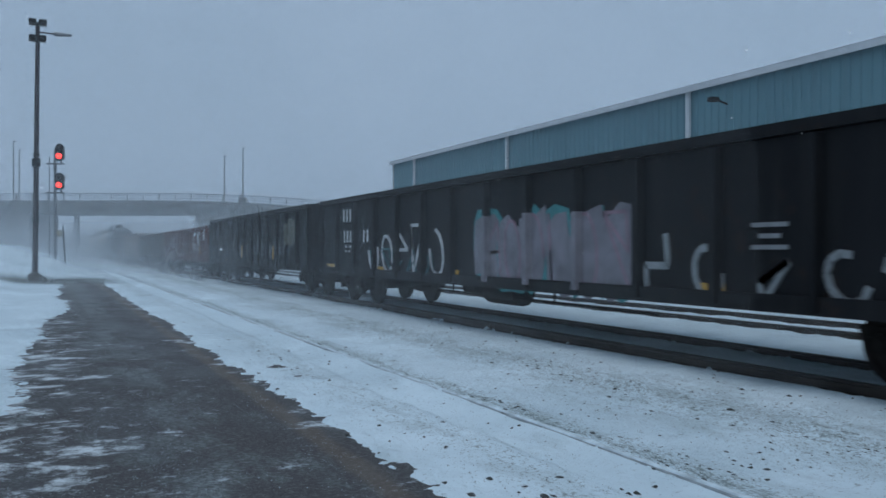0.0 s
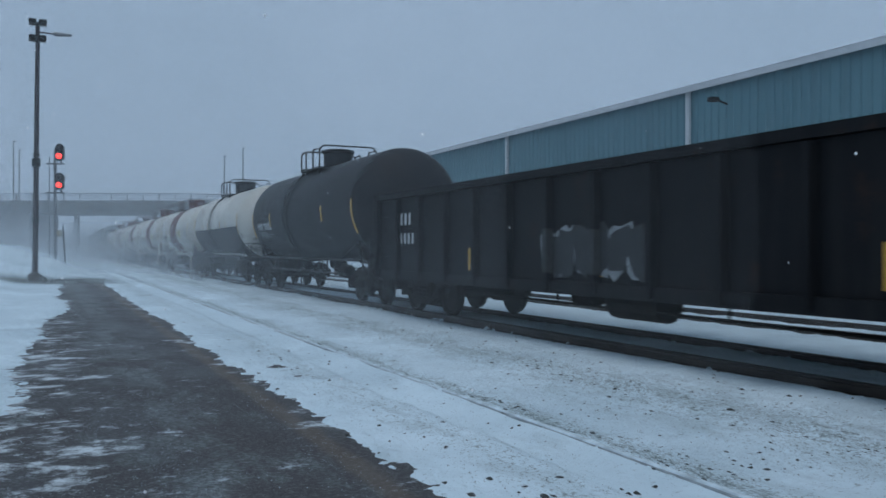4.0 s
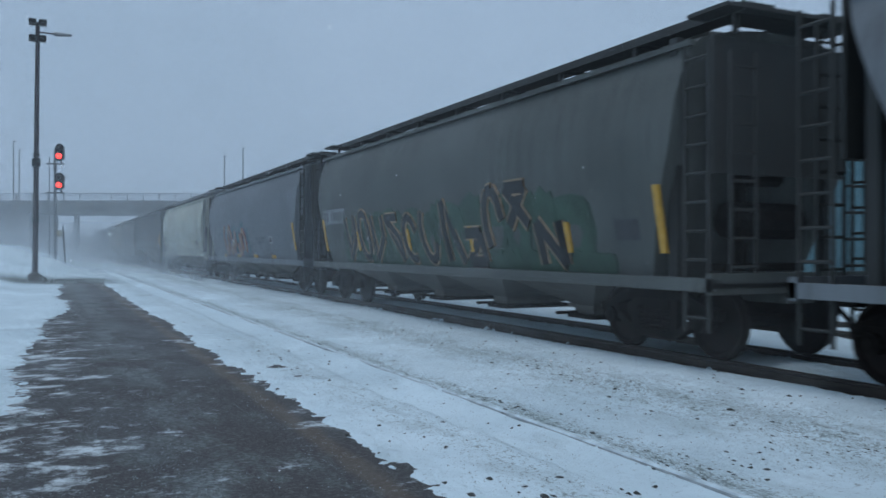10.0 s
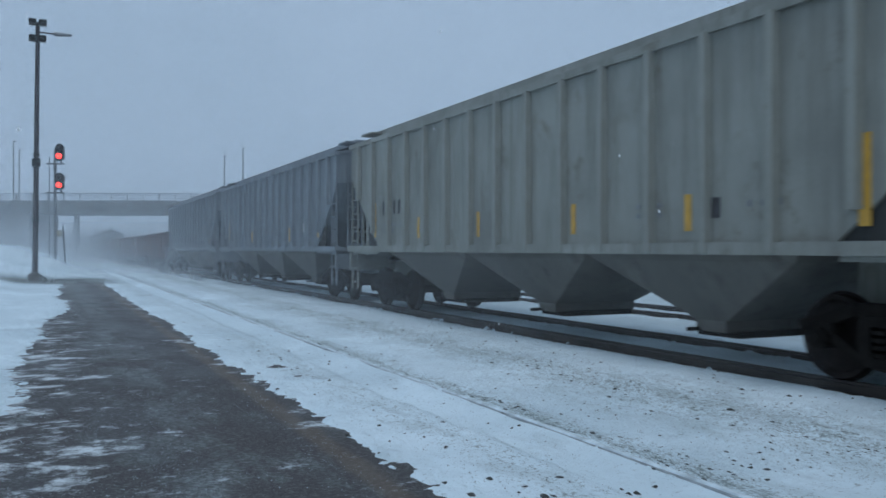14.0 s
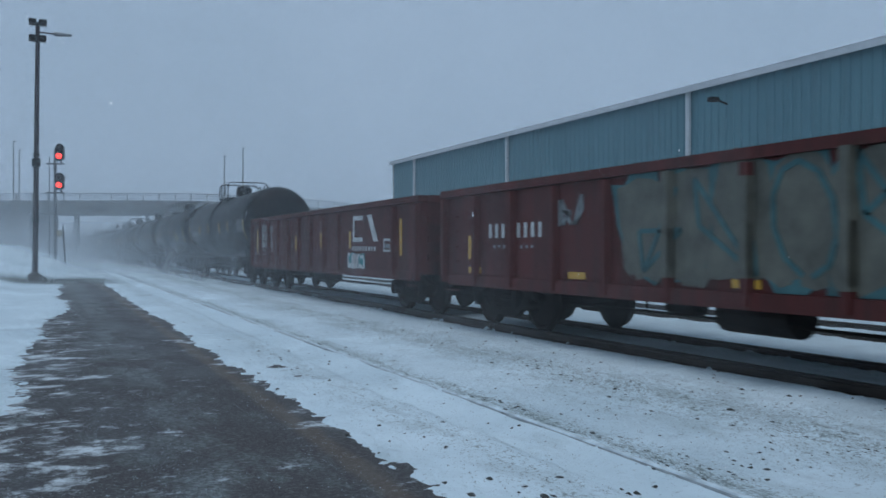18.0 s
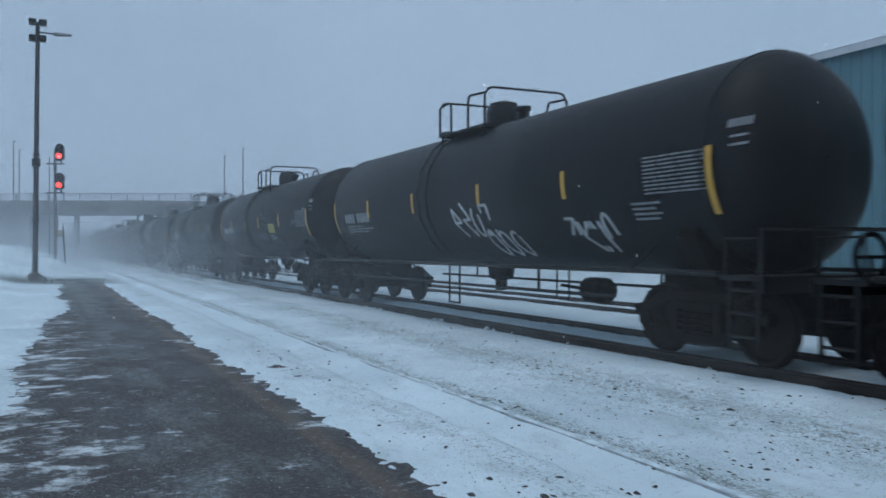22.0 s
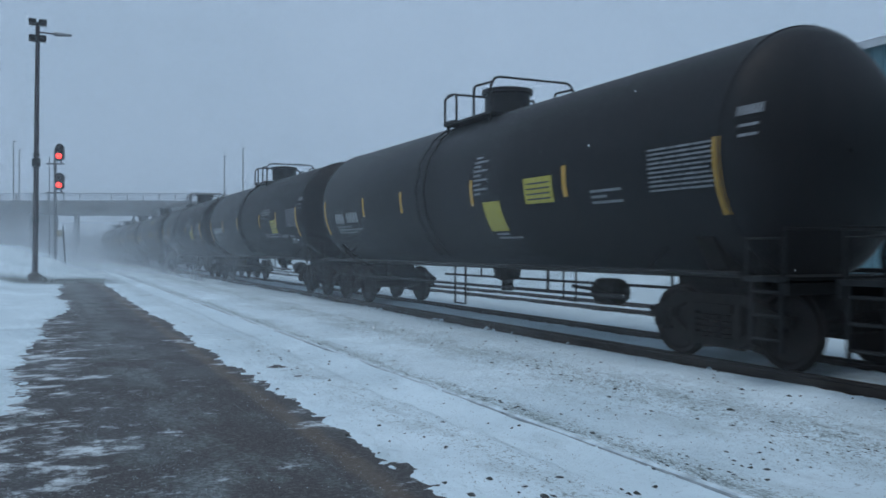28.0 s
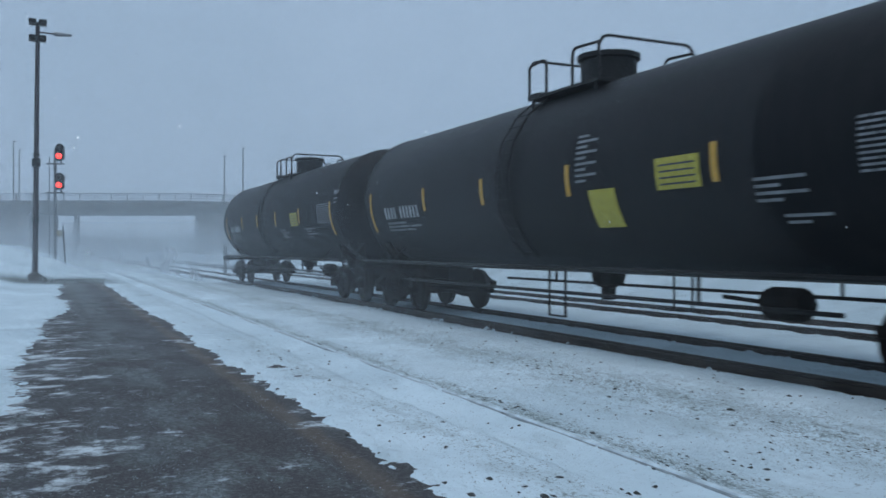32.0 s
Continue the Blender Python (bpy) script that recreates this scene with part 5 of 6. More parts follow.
def graffiti(car, y, z, w, h, cols, seed, xat):
    """Sprayed shapes: a row of swollen blocks in several colours, one layer over the next."""
    rng = random.Random(seed)
    n = max(3, int(w / (0.55 * h)))
    for layer, (col, fat, lift) in enumerate(zip(cols, (1.18, 1.0, 0.62, 0.32), (0.010, 0.014, 0.018, 0.022))):
        g = Geo()
        rg = random.Random(seed + 1)
        for i in range(n):
            cy = y - (i + 0.5) * w / n + rg.uniform(-0.05, 0.05) * w / n
            cz = z + h / 2 + rg.uniform(-0.08, 0.08) * h
            hw, hh = w / n * 0.56 * fat, h * 0.5 * min(fat, 1.05)
            if layer >= 2:
                cy += rng.uniform(-0.25, 0.25) * w / n
                cz += rng.uniform(-0.15, 0.15) * h
                hh *= 0.8
            m = 12
            lean = rg.uniform(-0.25, 0.25)
            ring = []
            for k in range(m):
                a = 2 * math.pi * k / m
                rad = rng.uniform(0.78, 1.18)
                ca, sa = math.cos(a), math.sin(a)
                dy = hw * rad * math.copysign(abs(ca) ** 0.6, ca)
                dz = hh * rad * math.copysign(abs(sa) ** 0.6, sa)
                ring.append((cy + dy + lean * dz, max(z - 0.06, min(z + h * 1.1, cz + dz))))
            base = [(xat(q[1]) - lift, q[0], q[1]) for q in ring]
            back = [(p[0] + lift - 0.001, p[1], p[2]) for p in base]
            g.add(base + back, [tuple(range(m))] + [(k, (k + 1) % m, m + (k + 1) % m, m + k) for k in range(m)])
        tagged(part("graffiti", g, SPRAY[col], car, "sprayed graffiti in " + col), kind="stuff")


def scrawl(car, y, z, w, h, n, col, thick, seed, xat, lift=0.012):
    """A sprayed scrawl: a row of made-up strokes and loops that spell nothing."""
    rng = random.Random(seed)
    g = Geo()
    nodes = [(a, b) for a in (0.0, 1.0) for b in (0.0, 0.5, 1.0)]

    def stroke(p, q):
        (y0, z0), (y1, z1) = p, q
        d = math.hypot(y1 - y0, z1 - z0) or 1.0
        ny, nz = -(z1 - z0) / d * thick / 2, (y1 - y0) / d * thick / 2
        quad = [(y0 + ny, z0 + nz), (y1 + ny, z1 + nz), (y1 - ny, z1 - nz), (y0 - ny, z0 - nz)]
        vs = [(xat(b) - lift, a, b) for a, b in quad] + [(xat(b) + 0.002, a, b) for a, b in quad]
        g.add(vs, [(0, 1, 2, 3), (0, 4, 5, 1), (1, 5, 6, 2), (2, 6, 7, 3), (3, 7, 4, 0)])

    cw = w / n
    for i in range(n):
        y0 = y - i * cw
        hh = h * rng.uniform(0.85, 1.12)

        def at(p):
            return (y0 - cw * 0.12 - p[0] * cw * 0.72 + (p[1] - 0.5) * cw * 0.15, z + p[1] * hh)
        if rng.random() < 0.4:
            m = rng.choice((9, 7, 11))
            a0 = rng.uniform(0, 6.28)
            pts = [(0.5 + 0.5 * math.cos(a0 + k * 0.6), 0.5 + 0.5 * math.sin(a0 + k * 0.6)) for k in range(m)]
        else:
            pts = [rng.choice(nodes)]
            while len(pts) < rng.choice((4, 5, 6)):
                q = rng.choice(nodes)
                if q != pts[-1]:
                    pts.append(q)
        for p, q in zip(pts, pts[1:]):
            stroke(at(p), at(q))
    tagged(part("graffiti", g, SPRAY[col], car, "sprayed scrawl in " + col), kind="stuff")


def curve_side(z):
    """Half width of a rounded hopper side at a height."""
    u = min(1.0, max(0.0, (z - 1.0) / 3.0))
    return -(1.56 - 0.26 * max(0.0, (0.55 - u) / 0.55) ** 1.8 - 0.32 * max(0.0, (u - 0.6) / 0.4) ** 2)


def hopper_gear(car, L, iron, mat, roof_z, chutes, z_side, board=True, rise=0.20, edge=0.07):
    hb = L / 2 - 0.55
    for s in (-1, 1):
        add_truck(car, s * (L / 2 - 2.1))
        plat = part("end_platform", kept(("hop platform", s, round(z_side, 2)), lambda: Geo().box(-1.45, 1.45, min(0, -s * 1.9), max(0, -s * 1.9), z_side - 0.06, z_side).box(-1.5, 1.5, min(0, -s * 0.1), max(0, -s * 0.1), 0.85, z_side + 0.12).box(-0.3, 0.3, min(0, -s * 2.6), max(0, -s * 2.6), 0.72, z_side - 0.05), mat), mat, car, at=(0, s * hb, 0))
        for q in (-1, 1):
            part("ladder", kept(("hop ladder", roof_z), lambda: ladder_geo(0.40, 0.40, roof_z - 0.3, 10), iron), iron, plat, at=(q * 1.45, -s * 0.30, 0))
            part("corner_post", kept(("corner post", roof_z, round(z_side, 2)), lambda: Geo().box(-0.06, 0.06, -0.07, 0.07, z_side - 0.1, roof_z - 0.1), iron), iron, plat, at=(q * 1.28, -s * 0.85, 0))
            part("cross_ladder", kept(("cross ladder", roof_z), lambda: ladder_geo(0.4, 1.0, roof_z - 0.4, 8, axis="X"), iron), iron, plat, at=(q * 0.95, -s * 0.06, 0))
        part("end_gear", kept("end gear", lambda: Geo().rod((-0.55, 0, 1.75), (0.6, 0, 1.75), 0.24, 12).rod((-0.3, 0, 2.35), (0.3, 0, 2.35), 0.16, 10).box(-0.7, 0.7, -0.12, 0.12, 1.1, 1.2).box(-0.4, -0.3, -0.1, 0.1, 1.15, 2.4), GEAR), GEAR, car, "air reservoir and brake gear", at=(0, s * (hb - 0.75), 0))
    for i in range(chutes):
        y = (i - (chutes - 1) / 2) * (L - 6.6) / chutes * 1.06
        wv = (L - 6.6) / chutes * 0.53

        def chute():
            g = Geo()
            zt, zb = z_side + 0.02, 0.34
            a, b = wv, 0.26
            lx = 0.8 if z_side > 1.2 else 0.6
            top4 = [(-1.42, -a, zt), (1.42, -a, zt), (1.42, a, zt), (-1.42, a, zt)]
            mid4 = [(-1.30, -a * 0.93, zt - 0.1), (1.30, -a * 0.93, zt - 0.1), (1.30, a * 0.93, zt - 0.1), (-1.30, a * 0.93, zt - 0.1)]
            low4 = [(-lx, -b, zb + 0.14), (lx, -b, zb + 0.14), (lx, b, zb + 0.14), (-lx, b, zb + 0.14)]
            end4 = [(x, yy, zb) for x, yy, _ in low4]
            fs = [(0, 1, 2, 3), (12, 13, 14, 15)]
            for k in (0, 4, 8):
                fs += [(k + j, k + (j + 1) % 4, k + 4 + (j + 1) % 4, k + 4 + j) for j in range(4)]
            return g.add(top4 + mid4 + low4 + end4, fs)
        cm = CHUTE
        ch = part("chute", kept(("chute", round(wv, 2), round(z_side, 2)), chute, cm), cm, car, "dirty sloping discharge chute", at=(0, y, 0))
        part("outlet_gate", kept("outlet gate", lambda: Geo().box(-0.68, 0.68, -0.36, 0.36, 0.27, 0.35).rod((-1.0, 0.2, 0.36), (1.0, 0.2, 0.36), 0.03, 6), GEAR), GEAR, ch)
    add_ends(car, L, mat)
    if board:
        bl = hb - 0.1
        for s in (-1, 1):
            part("running_board", kept(("running board", round(L, 1), s), lambda: Geo().box(s * 0.42 - 0.02 if s > 0 else -0.86, 0.86 if s > 0 else -0.40, -bl, bl, 0, 0.05), iron), iron, car, at=(0, 0, roof_z + rise))
            part("board_edge", kept(("board edge", round(L, 1), edge), lambda: Geo().box(-0.015, 0.015, -bl, bl, -edge, 0.06), iron), iron, car, at=(s * 0.88, 0, roof_z + rise))
        n = 9
        for i in range(n):
            y = -bl + 0.2 + i * (2 * bl - 0.4) / (n - 1)
            part("board_bracket", kept(("board bracket", rise), lambda: Geo().box(-0.87, 0.87, -0.03, 0.03, rise - 0.06, rise).box(-0.87, -0.81, -0.03, 0.03, -0.12, rise - 0.06).box(0.81, 0.87, -0.03, 0.03, -0.12, rise - 0.06), iron), iron, car, at=(0, y, roof_z))
        for i in range(4):
            y = (i - 1.5) * (2 * bl) / 4.4
            part("roof_hatch", kept("roof hatch", lambda: Geo().box(-0.38, 0.38, -1.35, 1.35, -0.05, 0.20), mat), mat, car, at=(0, y, roof_z))
        for s in (-1, 1):
            part("end_board", kept(("end board", s, rise), lambda: Geo().box(-1.2, 1.2, min(0, -s * 0.7), max(0, -s * 0.7), rise - 0.05, rise), iron), iron, car, at=(0, s * (bl + 0.05), roof_z))


def hopper_round(L, mat, label, spec, roof_z=4.12, chutes=4, slope=0.75, zs=0.98, sill=0.10):
    car = thing("covered_hopper", label, "covered hopper", "cars of the train")
    hb, short = L / 2 - 0.55, L < 14

    def body():
        half = [(-curve_side(z), z) for z in [zs + i * (3.85 - zs) / 9 for i in range(10)]] + [(1.2, 3.97), (0.75, roof_z - 0.04), (0.3, roof_z)]
        sec = half + [(-x, z) for x, z in half[::-1]]
        n = len(sec)
        # the ends lean inwards towards the bottom
        vs, fs = [], []
        for e in (-1, 1):
            for x, z in sec:
                u = (z - zs) / (roof_z - zs)
                k = (1 - u) ** 1.4 if short else max(0.0, (0.58 - u) / 0.58) ** 1.1
                y = hb - 0.42 - slope * k - 0.18 * (abs(x) / 1.5) ** 4
                vs.append((x, e * y, z))
        fs += [(i, (i + 1) % n, n + (i + 1) % n, n + i) for i in range(n)]
        return Geo().add(vs, fs + [tuple(range(n)), tuple(range(n, 2 * n))])
    part("body", kept(("round body", round(L, 1), roof_z, slope, zs), body, mat, True), mat, car)
    for s in (-1, 1):
        part("side_sill", kept(("hop sill", round(L, 1), s, zs), lambda: Geo().box(s * 1.40 - 0.10, s * 1.40 + 0.05, -hb, hb, zs - sill, zs + 0.06), mat), mat, car)
        part("roof_ledge", kept(("roof ledge", round(L, 1), s), lambda: Geo().box(s * 1.33 - 0.05, s * 1.33 + 0.06, -hb + 0.5, hb - 0.5, 3.86, 3.93), mat), mat, car)
        part("end_sheet", kept(("end sheet", s, roof_z), lambda: Geo().box(-1.15, 1.15, min(0, -s * 0.05), max(0, -s * 0.05), 2.3, roof_z - 0.15), HOP_END), HOP_END, car, at=(0, s * (hb - 0.35), 0))
    hopper_gear(car, L, HOP_END if mat is not HOP_CREAM else IRON_GREY, mat, roof_z, chutes, zs, True, 0.31 if short else 0.18, 0.20 if short else 0.06)
    flat_marks(car, L, spec, curve_side)
    return car


def hopper_ribbed(L, mat, label, spec, posts=17, roof_z=4.10, chutes=3, post_mat=None):
    car = thing("covered_hopper", label, "covered hopper", "cars of the train")
    hb = L / 2 - 0.5
    zs = 1.42

    def body():
        g = Geo()
        a, b = hb - 0.1, hb - 2.0
        # side sheets end in a slope above the trucks
        sec = [(-b, zs), (b, zs), (a - 0.35, 2.75), (a - 0.05, 3.15), (a - 0.05, 3.95), (-a + 0.05, 3.95), (-a + 0.05, 3.15), (-a + 0.35, 2.75)]
        g.prism(sec, -1.46, 1.46, "X")
        g.prism([(-1.46, 3.95), (-1.25, 4.02), (0, roof_z), (1.25, 4.02), (1.46, 3.95)], -a, a)
        return g
    part("body", kept(("rib body", round(L, 1)), body, mat), mat, car)
    for s in (-1, 1):
        for i in range(posts):
            y = -hb + 0.75 + i * (2 * hb - 1.5) / (posts - 1)
            e = hb - abs(y)
            z0 = zs - 0.08 if e > 2.1 else (zs + 0.05 + (2.1 - e) * 0.83)
            tall = round(z0, 2)
            part("side_post", kept(("hop post", tall, s), lambda: Geo().prism([(s * 1.462, -0.075), (s * 1.56, -0.055), (s * 1.56, 0.055), (s * 1.462, 0.075)], tall, 3.90, "Z"), post_mat or mat), post_mat or mat, car, at=(0, y, 0))
        part("eave", kept(("eave", round(L, 1), s), lambda: Geo().box(s * 1.46 - 0.06, s * 1.46 + 0.09, -hb + 0.05, hb - 0.05, 3.88, 3.99), mat), mat, car)
        part("side_sill", kept(("rib sill", round(L, 1), s), lambda: Geo().box(s * 1.46 - 0.08, s * 1.46 + 0.09, -hb, hb, zs - 0.10, zs + 0.04), HOP_END if mat is HOP_RIB else mat), mat, car)
        for e in (-1, 1):
            part("end_gusset", kept(("gusset", s, e), lambda: Geo().prism([(0, zs), (-e * 0.75, zs), (-e * 0.45, 2.6), (0, 3.0)], s * 1.40 - 0.02, s * 1.40 + 0.02, "X"), HOP_END), HOP_END, car, at=(0, e * (hb - 1.25), 0))
    hopper_gear(car, L, HOP_END if mat is HOP_RIB else mat, HOP_END if mat is HOP_RIB else mat, roof_z - 0.02, chutes, zs - 0.1)
    flat_marks(car, L, spec, lambda z: -1.462)
    return car


# Places along the train, from its head backwards: where each car begins and ends at 0 s.
CARS = [
    ("gon_a", 2.5, 23.07), ("gon_b", 23.07, 40.6), ("gon_c", 40.6, 57.23), ("gon_d", 57.23, 74.46), ("gon_f", 74.46, 91.03), ("gon_g", 91.03, 110.47),
    ("tank_h", 110.3, 124.5), ("tank_i", 124.5, 138.1),
    ("white_1", 138.1, 153.17), ("white_2", 153.17, 167.14), ("white_3", 167.14, 182.2), ("white_4", 182.2, 196.8), ("white_5", 196.8, 211.1),
    ("hop_1", 211.1, 224.17), ("hop_2", 224.17, 236.35), ("hop_3", 236.35, 253.38), ("hop_4", 253.38, 270.95), ("hop_5", 270.95, 288.55),
    ("hop_6", 288.55, 306.99), ("hop_7", 306.99, 324.73), ("hop_8", 324.73, 342.19), ("hop_9", 342.19, 359.78), ("hop_10", 359.78, 377.62),
    ("red_1", 377.62, 395.16), ("red_2", 395.16, 412.01), ("red_3", 412.01, 428.66), ("red_4", 428.66, 445.35),
]
BLACK_ENDS = [445.32, 461.74, 478.85, 495.25, 511.99, 529.27, 545.77, 561.83, 578.42, 596.08, 613.93, 632.31, 650.01, 667.44, 685.38, 704.14, 721.57, 738.94, 756.41, 773.98]


def travel(t):
    """How far the train has come at t seconds."""
    return SPEED * t + 0.0026 * ((t - 16) ** 2 - 256)


TRAIN = []
STROKES_C = [("white", [(3.73, 2.08, 3.44, 1.9), (3.76, 1.78, 3.44, 1.91), (3.58, 1.91, 3.33, 1.88), (2.95, 2.09, 2.58, 1.75), (2.51, 2.11, 2.85, 1.87), (2.88, 1.83, 2.42, 1.95), (2.88, 2.0, 2.73, 1.76), (3.24, 1.9, 3.14, 1.89), (2.27, 1.95, 2.18, 1.94)])]


def couple(car, front, rear):
    TRAIN.append((car, (front + rear) / 2))


def build_train():
    made = {}
    span = {n: (a, b) for n, a, b in CARS}
    W, Gr, K = INK_W, INK_G, INK_K

    def ln(n):
        return span[n][1] - span[n][0]

    # gondolas at the head
    made["gon_a"] = gondola(ln("gon_a"), 2.68, GON_BLACK, 15, "long black gondola car with pink and white graffiti on its side", {
        "rows": [(7.9, 2.08, 4, 0.19, 0.32, W), (7.85, 1.55, 4, 0.18, 0.3, W), (6.4, 1.55, 2, 0.2, 0.3, W), (7.75, 1.42, 3, 0.25, 0.05, W), (7.75, 1.30, 4, 0.2, 0.05, W)],
        "yellow": [(8.9, 0.88, 0.8, 0.1), (5.2, 0.88, 0.5, 0.1), (-5.4, 0.9, 0.4, 0.09), (1.4, 0.9, 0.45, 0.09)],
        "plates": [(-6.25, 1.38, 0.5, 0.05, Gr), (-6.25, 1.62, 0.5, 0.05, Gr), (-6.25, 1.5, 0.3, 0.05, Gr), (-8.6, 1.4, 0.5, 0.06, Gr), (-8.6, 1.6, 0.5, 0.06, Gr)],
        "tags": [(0.4, 0.72, 4.5, 1.25, ("teal", "lilac"), 5)],
        "scrawls": [(-4.15, 0.78, 0.6, 0.75, 1, "grey", 0.09, 6), (-5.05, 0.8, 0.6, 0.65, 1, "grey", 0.09, 7), (-6.05, 0.8, 0.6, 0.5, 1, "grey", 0.08, 8), (-6.9, 0.86, 1.3, 0.5, 2, "grey", 0.08, 9), (0.2, 0.8, 4.2, 1.1, 6, "pink", 0.05, 11), (6.1, 0.86, 4.4, 0.95, 5, "white", 0.07, 4), (5.9, 0.9, 4.2, 0.5, 6, "dusk", 0.05, 14)], "over": 0.006})
    pitch = (ln("gon_b") - 1.34) / 13
    made["gon_b"] = gondola(ln("gon_b"), 2.68, GON_BLACK, 14, "black gondola car with pale sprayed scribbles between its ribs", {
        "rows": [(6.1, 1.96, 4, 0.13, 0.18, W), (6.2, 1.52, 5, 0.12, 0.18, W), (6.0, 1.34, 3, 0.2, 0.05, Gr)],
        "yellow": [(7.04, 1.06, 0.1, 0.9), (1.44, 1.05, 0.12, 0.45), (-1.53, 1.04, 0.12, 0.45), (-3.64, 1.03, 0.12, 0.45), (3.2, 1.0, 0.1, 0.4)],
        "plates": [(4.55, 1.72, 0.35, 0.04, Gr), (4.55, 1.92, 0.35, 0.04, Gr)],
        "scrawls": [(4.75 - i * pitch + 0.1 * j, 1.08 + 0.08 * j, 0.7, 0.45, 4, c, 0.03, 20 + i + 40 * j) for i in range(9) for j, c in enumerate(("slate", "drab", "grey"))],
        "tags": [(-5.2, 1.5, 1.5, 0.8, ("olive", "drab"), 31)]})
    emb = [(-3.55, 1.56, 0.64, W)]
    www = [(-3.5, 1.34, 9, 0.15, 0.11, W)]
    made["gon_c"] = gondola(ln("gon_c"), 2.46, GON_RED, 13, "oxide red gondola car with large white emblem", {
        "emblem": emb, "rows": www + [(5.85, 1.78, 3, 0.17, 0.26, W), (5.0, 1.78, 4, 0.17, 0.26, W), (5.7, 1.5, 3, 0.12, 0.06, Gr), (4.9, 1.45, 3, 0.12, 0.06, Gr)],
        "plates": [(-5.83, 1.34, 0.42, 0.05, W), (-5.83, 1.58, 0.42, 0.05, W), (-5.64, 1.34, 0.04, 0.27, W), (-6.03, 1.34, 0.04, 0.27, W), (-5.83, 1.42, 0.26, 0.1, Gr)],
        "yellow": [(-5.53, 1.1, 0.09, 0.42), (-7.04, 1.07, 0.11, 0.88), (6.7, 1.1, 0.09, 0.38), (4.18, 1.11, 0.1, 0.42)],
        "scrawls": [(-5.3, 1.85, 0.9, 0.4, 2, "white", 0.06, 43), (-6.4, 1.86, 0.7, 0.4, 2, "white", 0.06, 44), (1.2, 1.1, 2.2, 0.6, 3, "grey", 0.04, 45), (1.5, 0.95, 0.7, 0.2, 3, "white", 0.04, 46)], "strokes": STROKES_C})
    made["gon_d"] = gondola(ln("gon_d"), 2.44, GON_RUST, 14, "dark rust-streaked gondola car with yellow reflectors", {
        "rows": [(5.75, 1.52, 2, 0.16, 0.2, W), (5.0, 1.52, 4, 0.17, 0.2, W)],
        "yellow": [(-8.0, 1.2, 0.1, 0.85), (-6.21, 1.0, 0.45, 0.11), (-4.13, 0.92, 0.42, 0.1), (-2.02, 0.9, 0.42, 0.1), (0.12, 0.9, 0.42, 0.1), (2.18, 0.9, 0.42, 0.1), (4.38, 0.9, 0.42, 0.1), (7.9, 1.2, 0.1, 0.5)],
        "scrawls": [(3.0, 1.15, 1.2, 0.7, 2, "drab", 0.08, 51), (-0.6, 1.0, 2.0, 0.9, 3, "drab", 0.1, 52)]}, POST_SHADED)
    made["gon_f"] = gondola(ln("gon_f"), 2.68, GON_TAN, 14, "faded grey gondola car with heavy rust patches", {
        "plates": [(5.4, 1.38, 1.0, 0.78, K), (4.25, 1.4, 0.66, 0.45, K), (-6.45, 0.92, 0.36, 0.2, K), (-5.75, 0.95, 0.2, 0.14, K)],
        "rows": [(5.8, 1.6, 4, 0.16, 0.26, W), (5.8, 1.95, 2, 0.17, 0.22, W)],
        "lift": 0.004,
        "yellow": [(-7.85, 0.97, 0.11, 0.9), (-2.06, 0.84, 0.42, 0.1), (-5.05, 0.85, 0.42, 0.1), (1.08, 0.83, 0.42, 0.1), (4.15, 0.84, 0.42, 0.1), (7.6, 0.97, 0.1, 0.85)]}, POST_LIT)
    made["gon_g"] = gondola(ln("gon_g"), 2.60, GON_BLACK, 16, "long black gondola car with violet and red graffiti", {
        "tags": [(-4.5, 0.82, 2.7, 0.55, ("red", "red"), 61), (-4.5, 1.0, 2.6, 0.9, ("red", "violet", "olive", "violet"), 62), (-8.05, 0.95, 0.85, 0.75, ("green", "grey", "black"), 63), (2.0, 1.0, 2.5, 0.7, ("grey", "black"), 64)],
        "yellow": [(-9.3, 1.04, 0.1, 0.42), (-3.86, 1.0, 0.1, 0.45), (0.5, 1.0, 0.1, 0.4), (4.5, 1.0, 0.1, 0.4)], "rows": [(8.0, 1.9, 4, 0.17, 0.25, W), (8.0, 1.5, 5, 0.16, 0.22, W)]})
    # two odd tank cars
    made["tank_h"] = tank_car(ln("tank_h"), BLACK, IRON_BLACK, INK_W, {"strips": (5.6, 3.0, -3.0, -5.6), "name": (4.8, 10)}, "black tank car with railed top platform")
    made["tank_i"] = tank_car(ln("tank_i"), WHITE, IRON_BLACK, INK_K, {"strips": (5.35, 2.82, 1.45, -1.6, -2.9, -5.3), "name": (4.6, 9), "texts": ((0.6, -26, 1.2, 1),)}, "white tank car with black lower half", None, under=BLACK)
    base = {"strips": (5.85, 2.86, 1.5, -1.75, -2.95, -5.95), "name": (4.82, 10), "sign": -1.95, "texts": ((2.3, -24, 1.05, 5), (-2.9, -22, 1.1, 3), (-4.3, -22, 0.9, 3)), "table": -4.5}
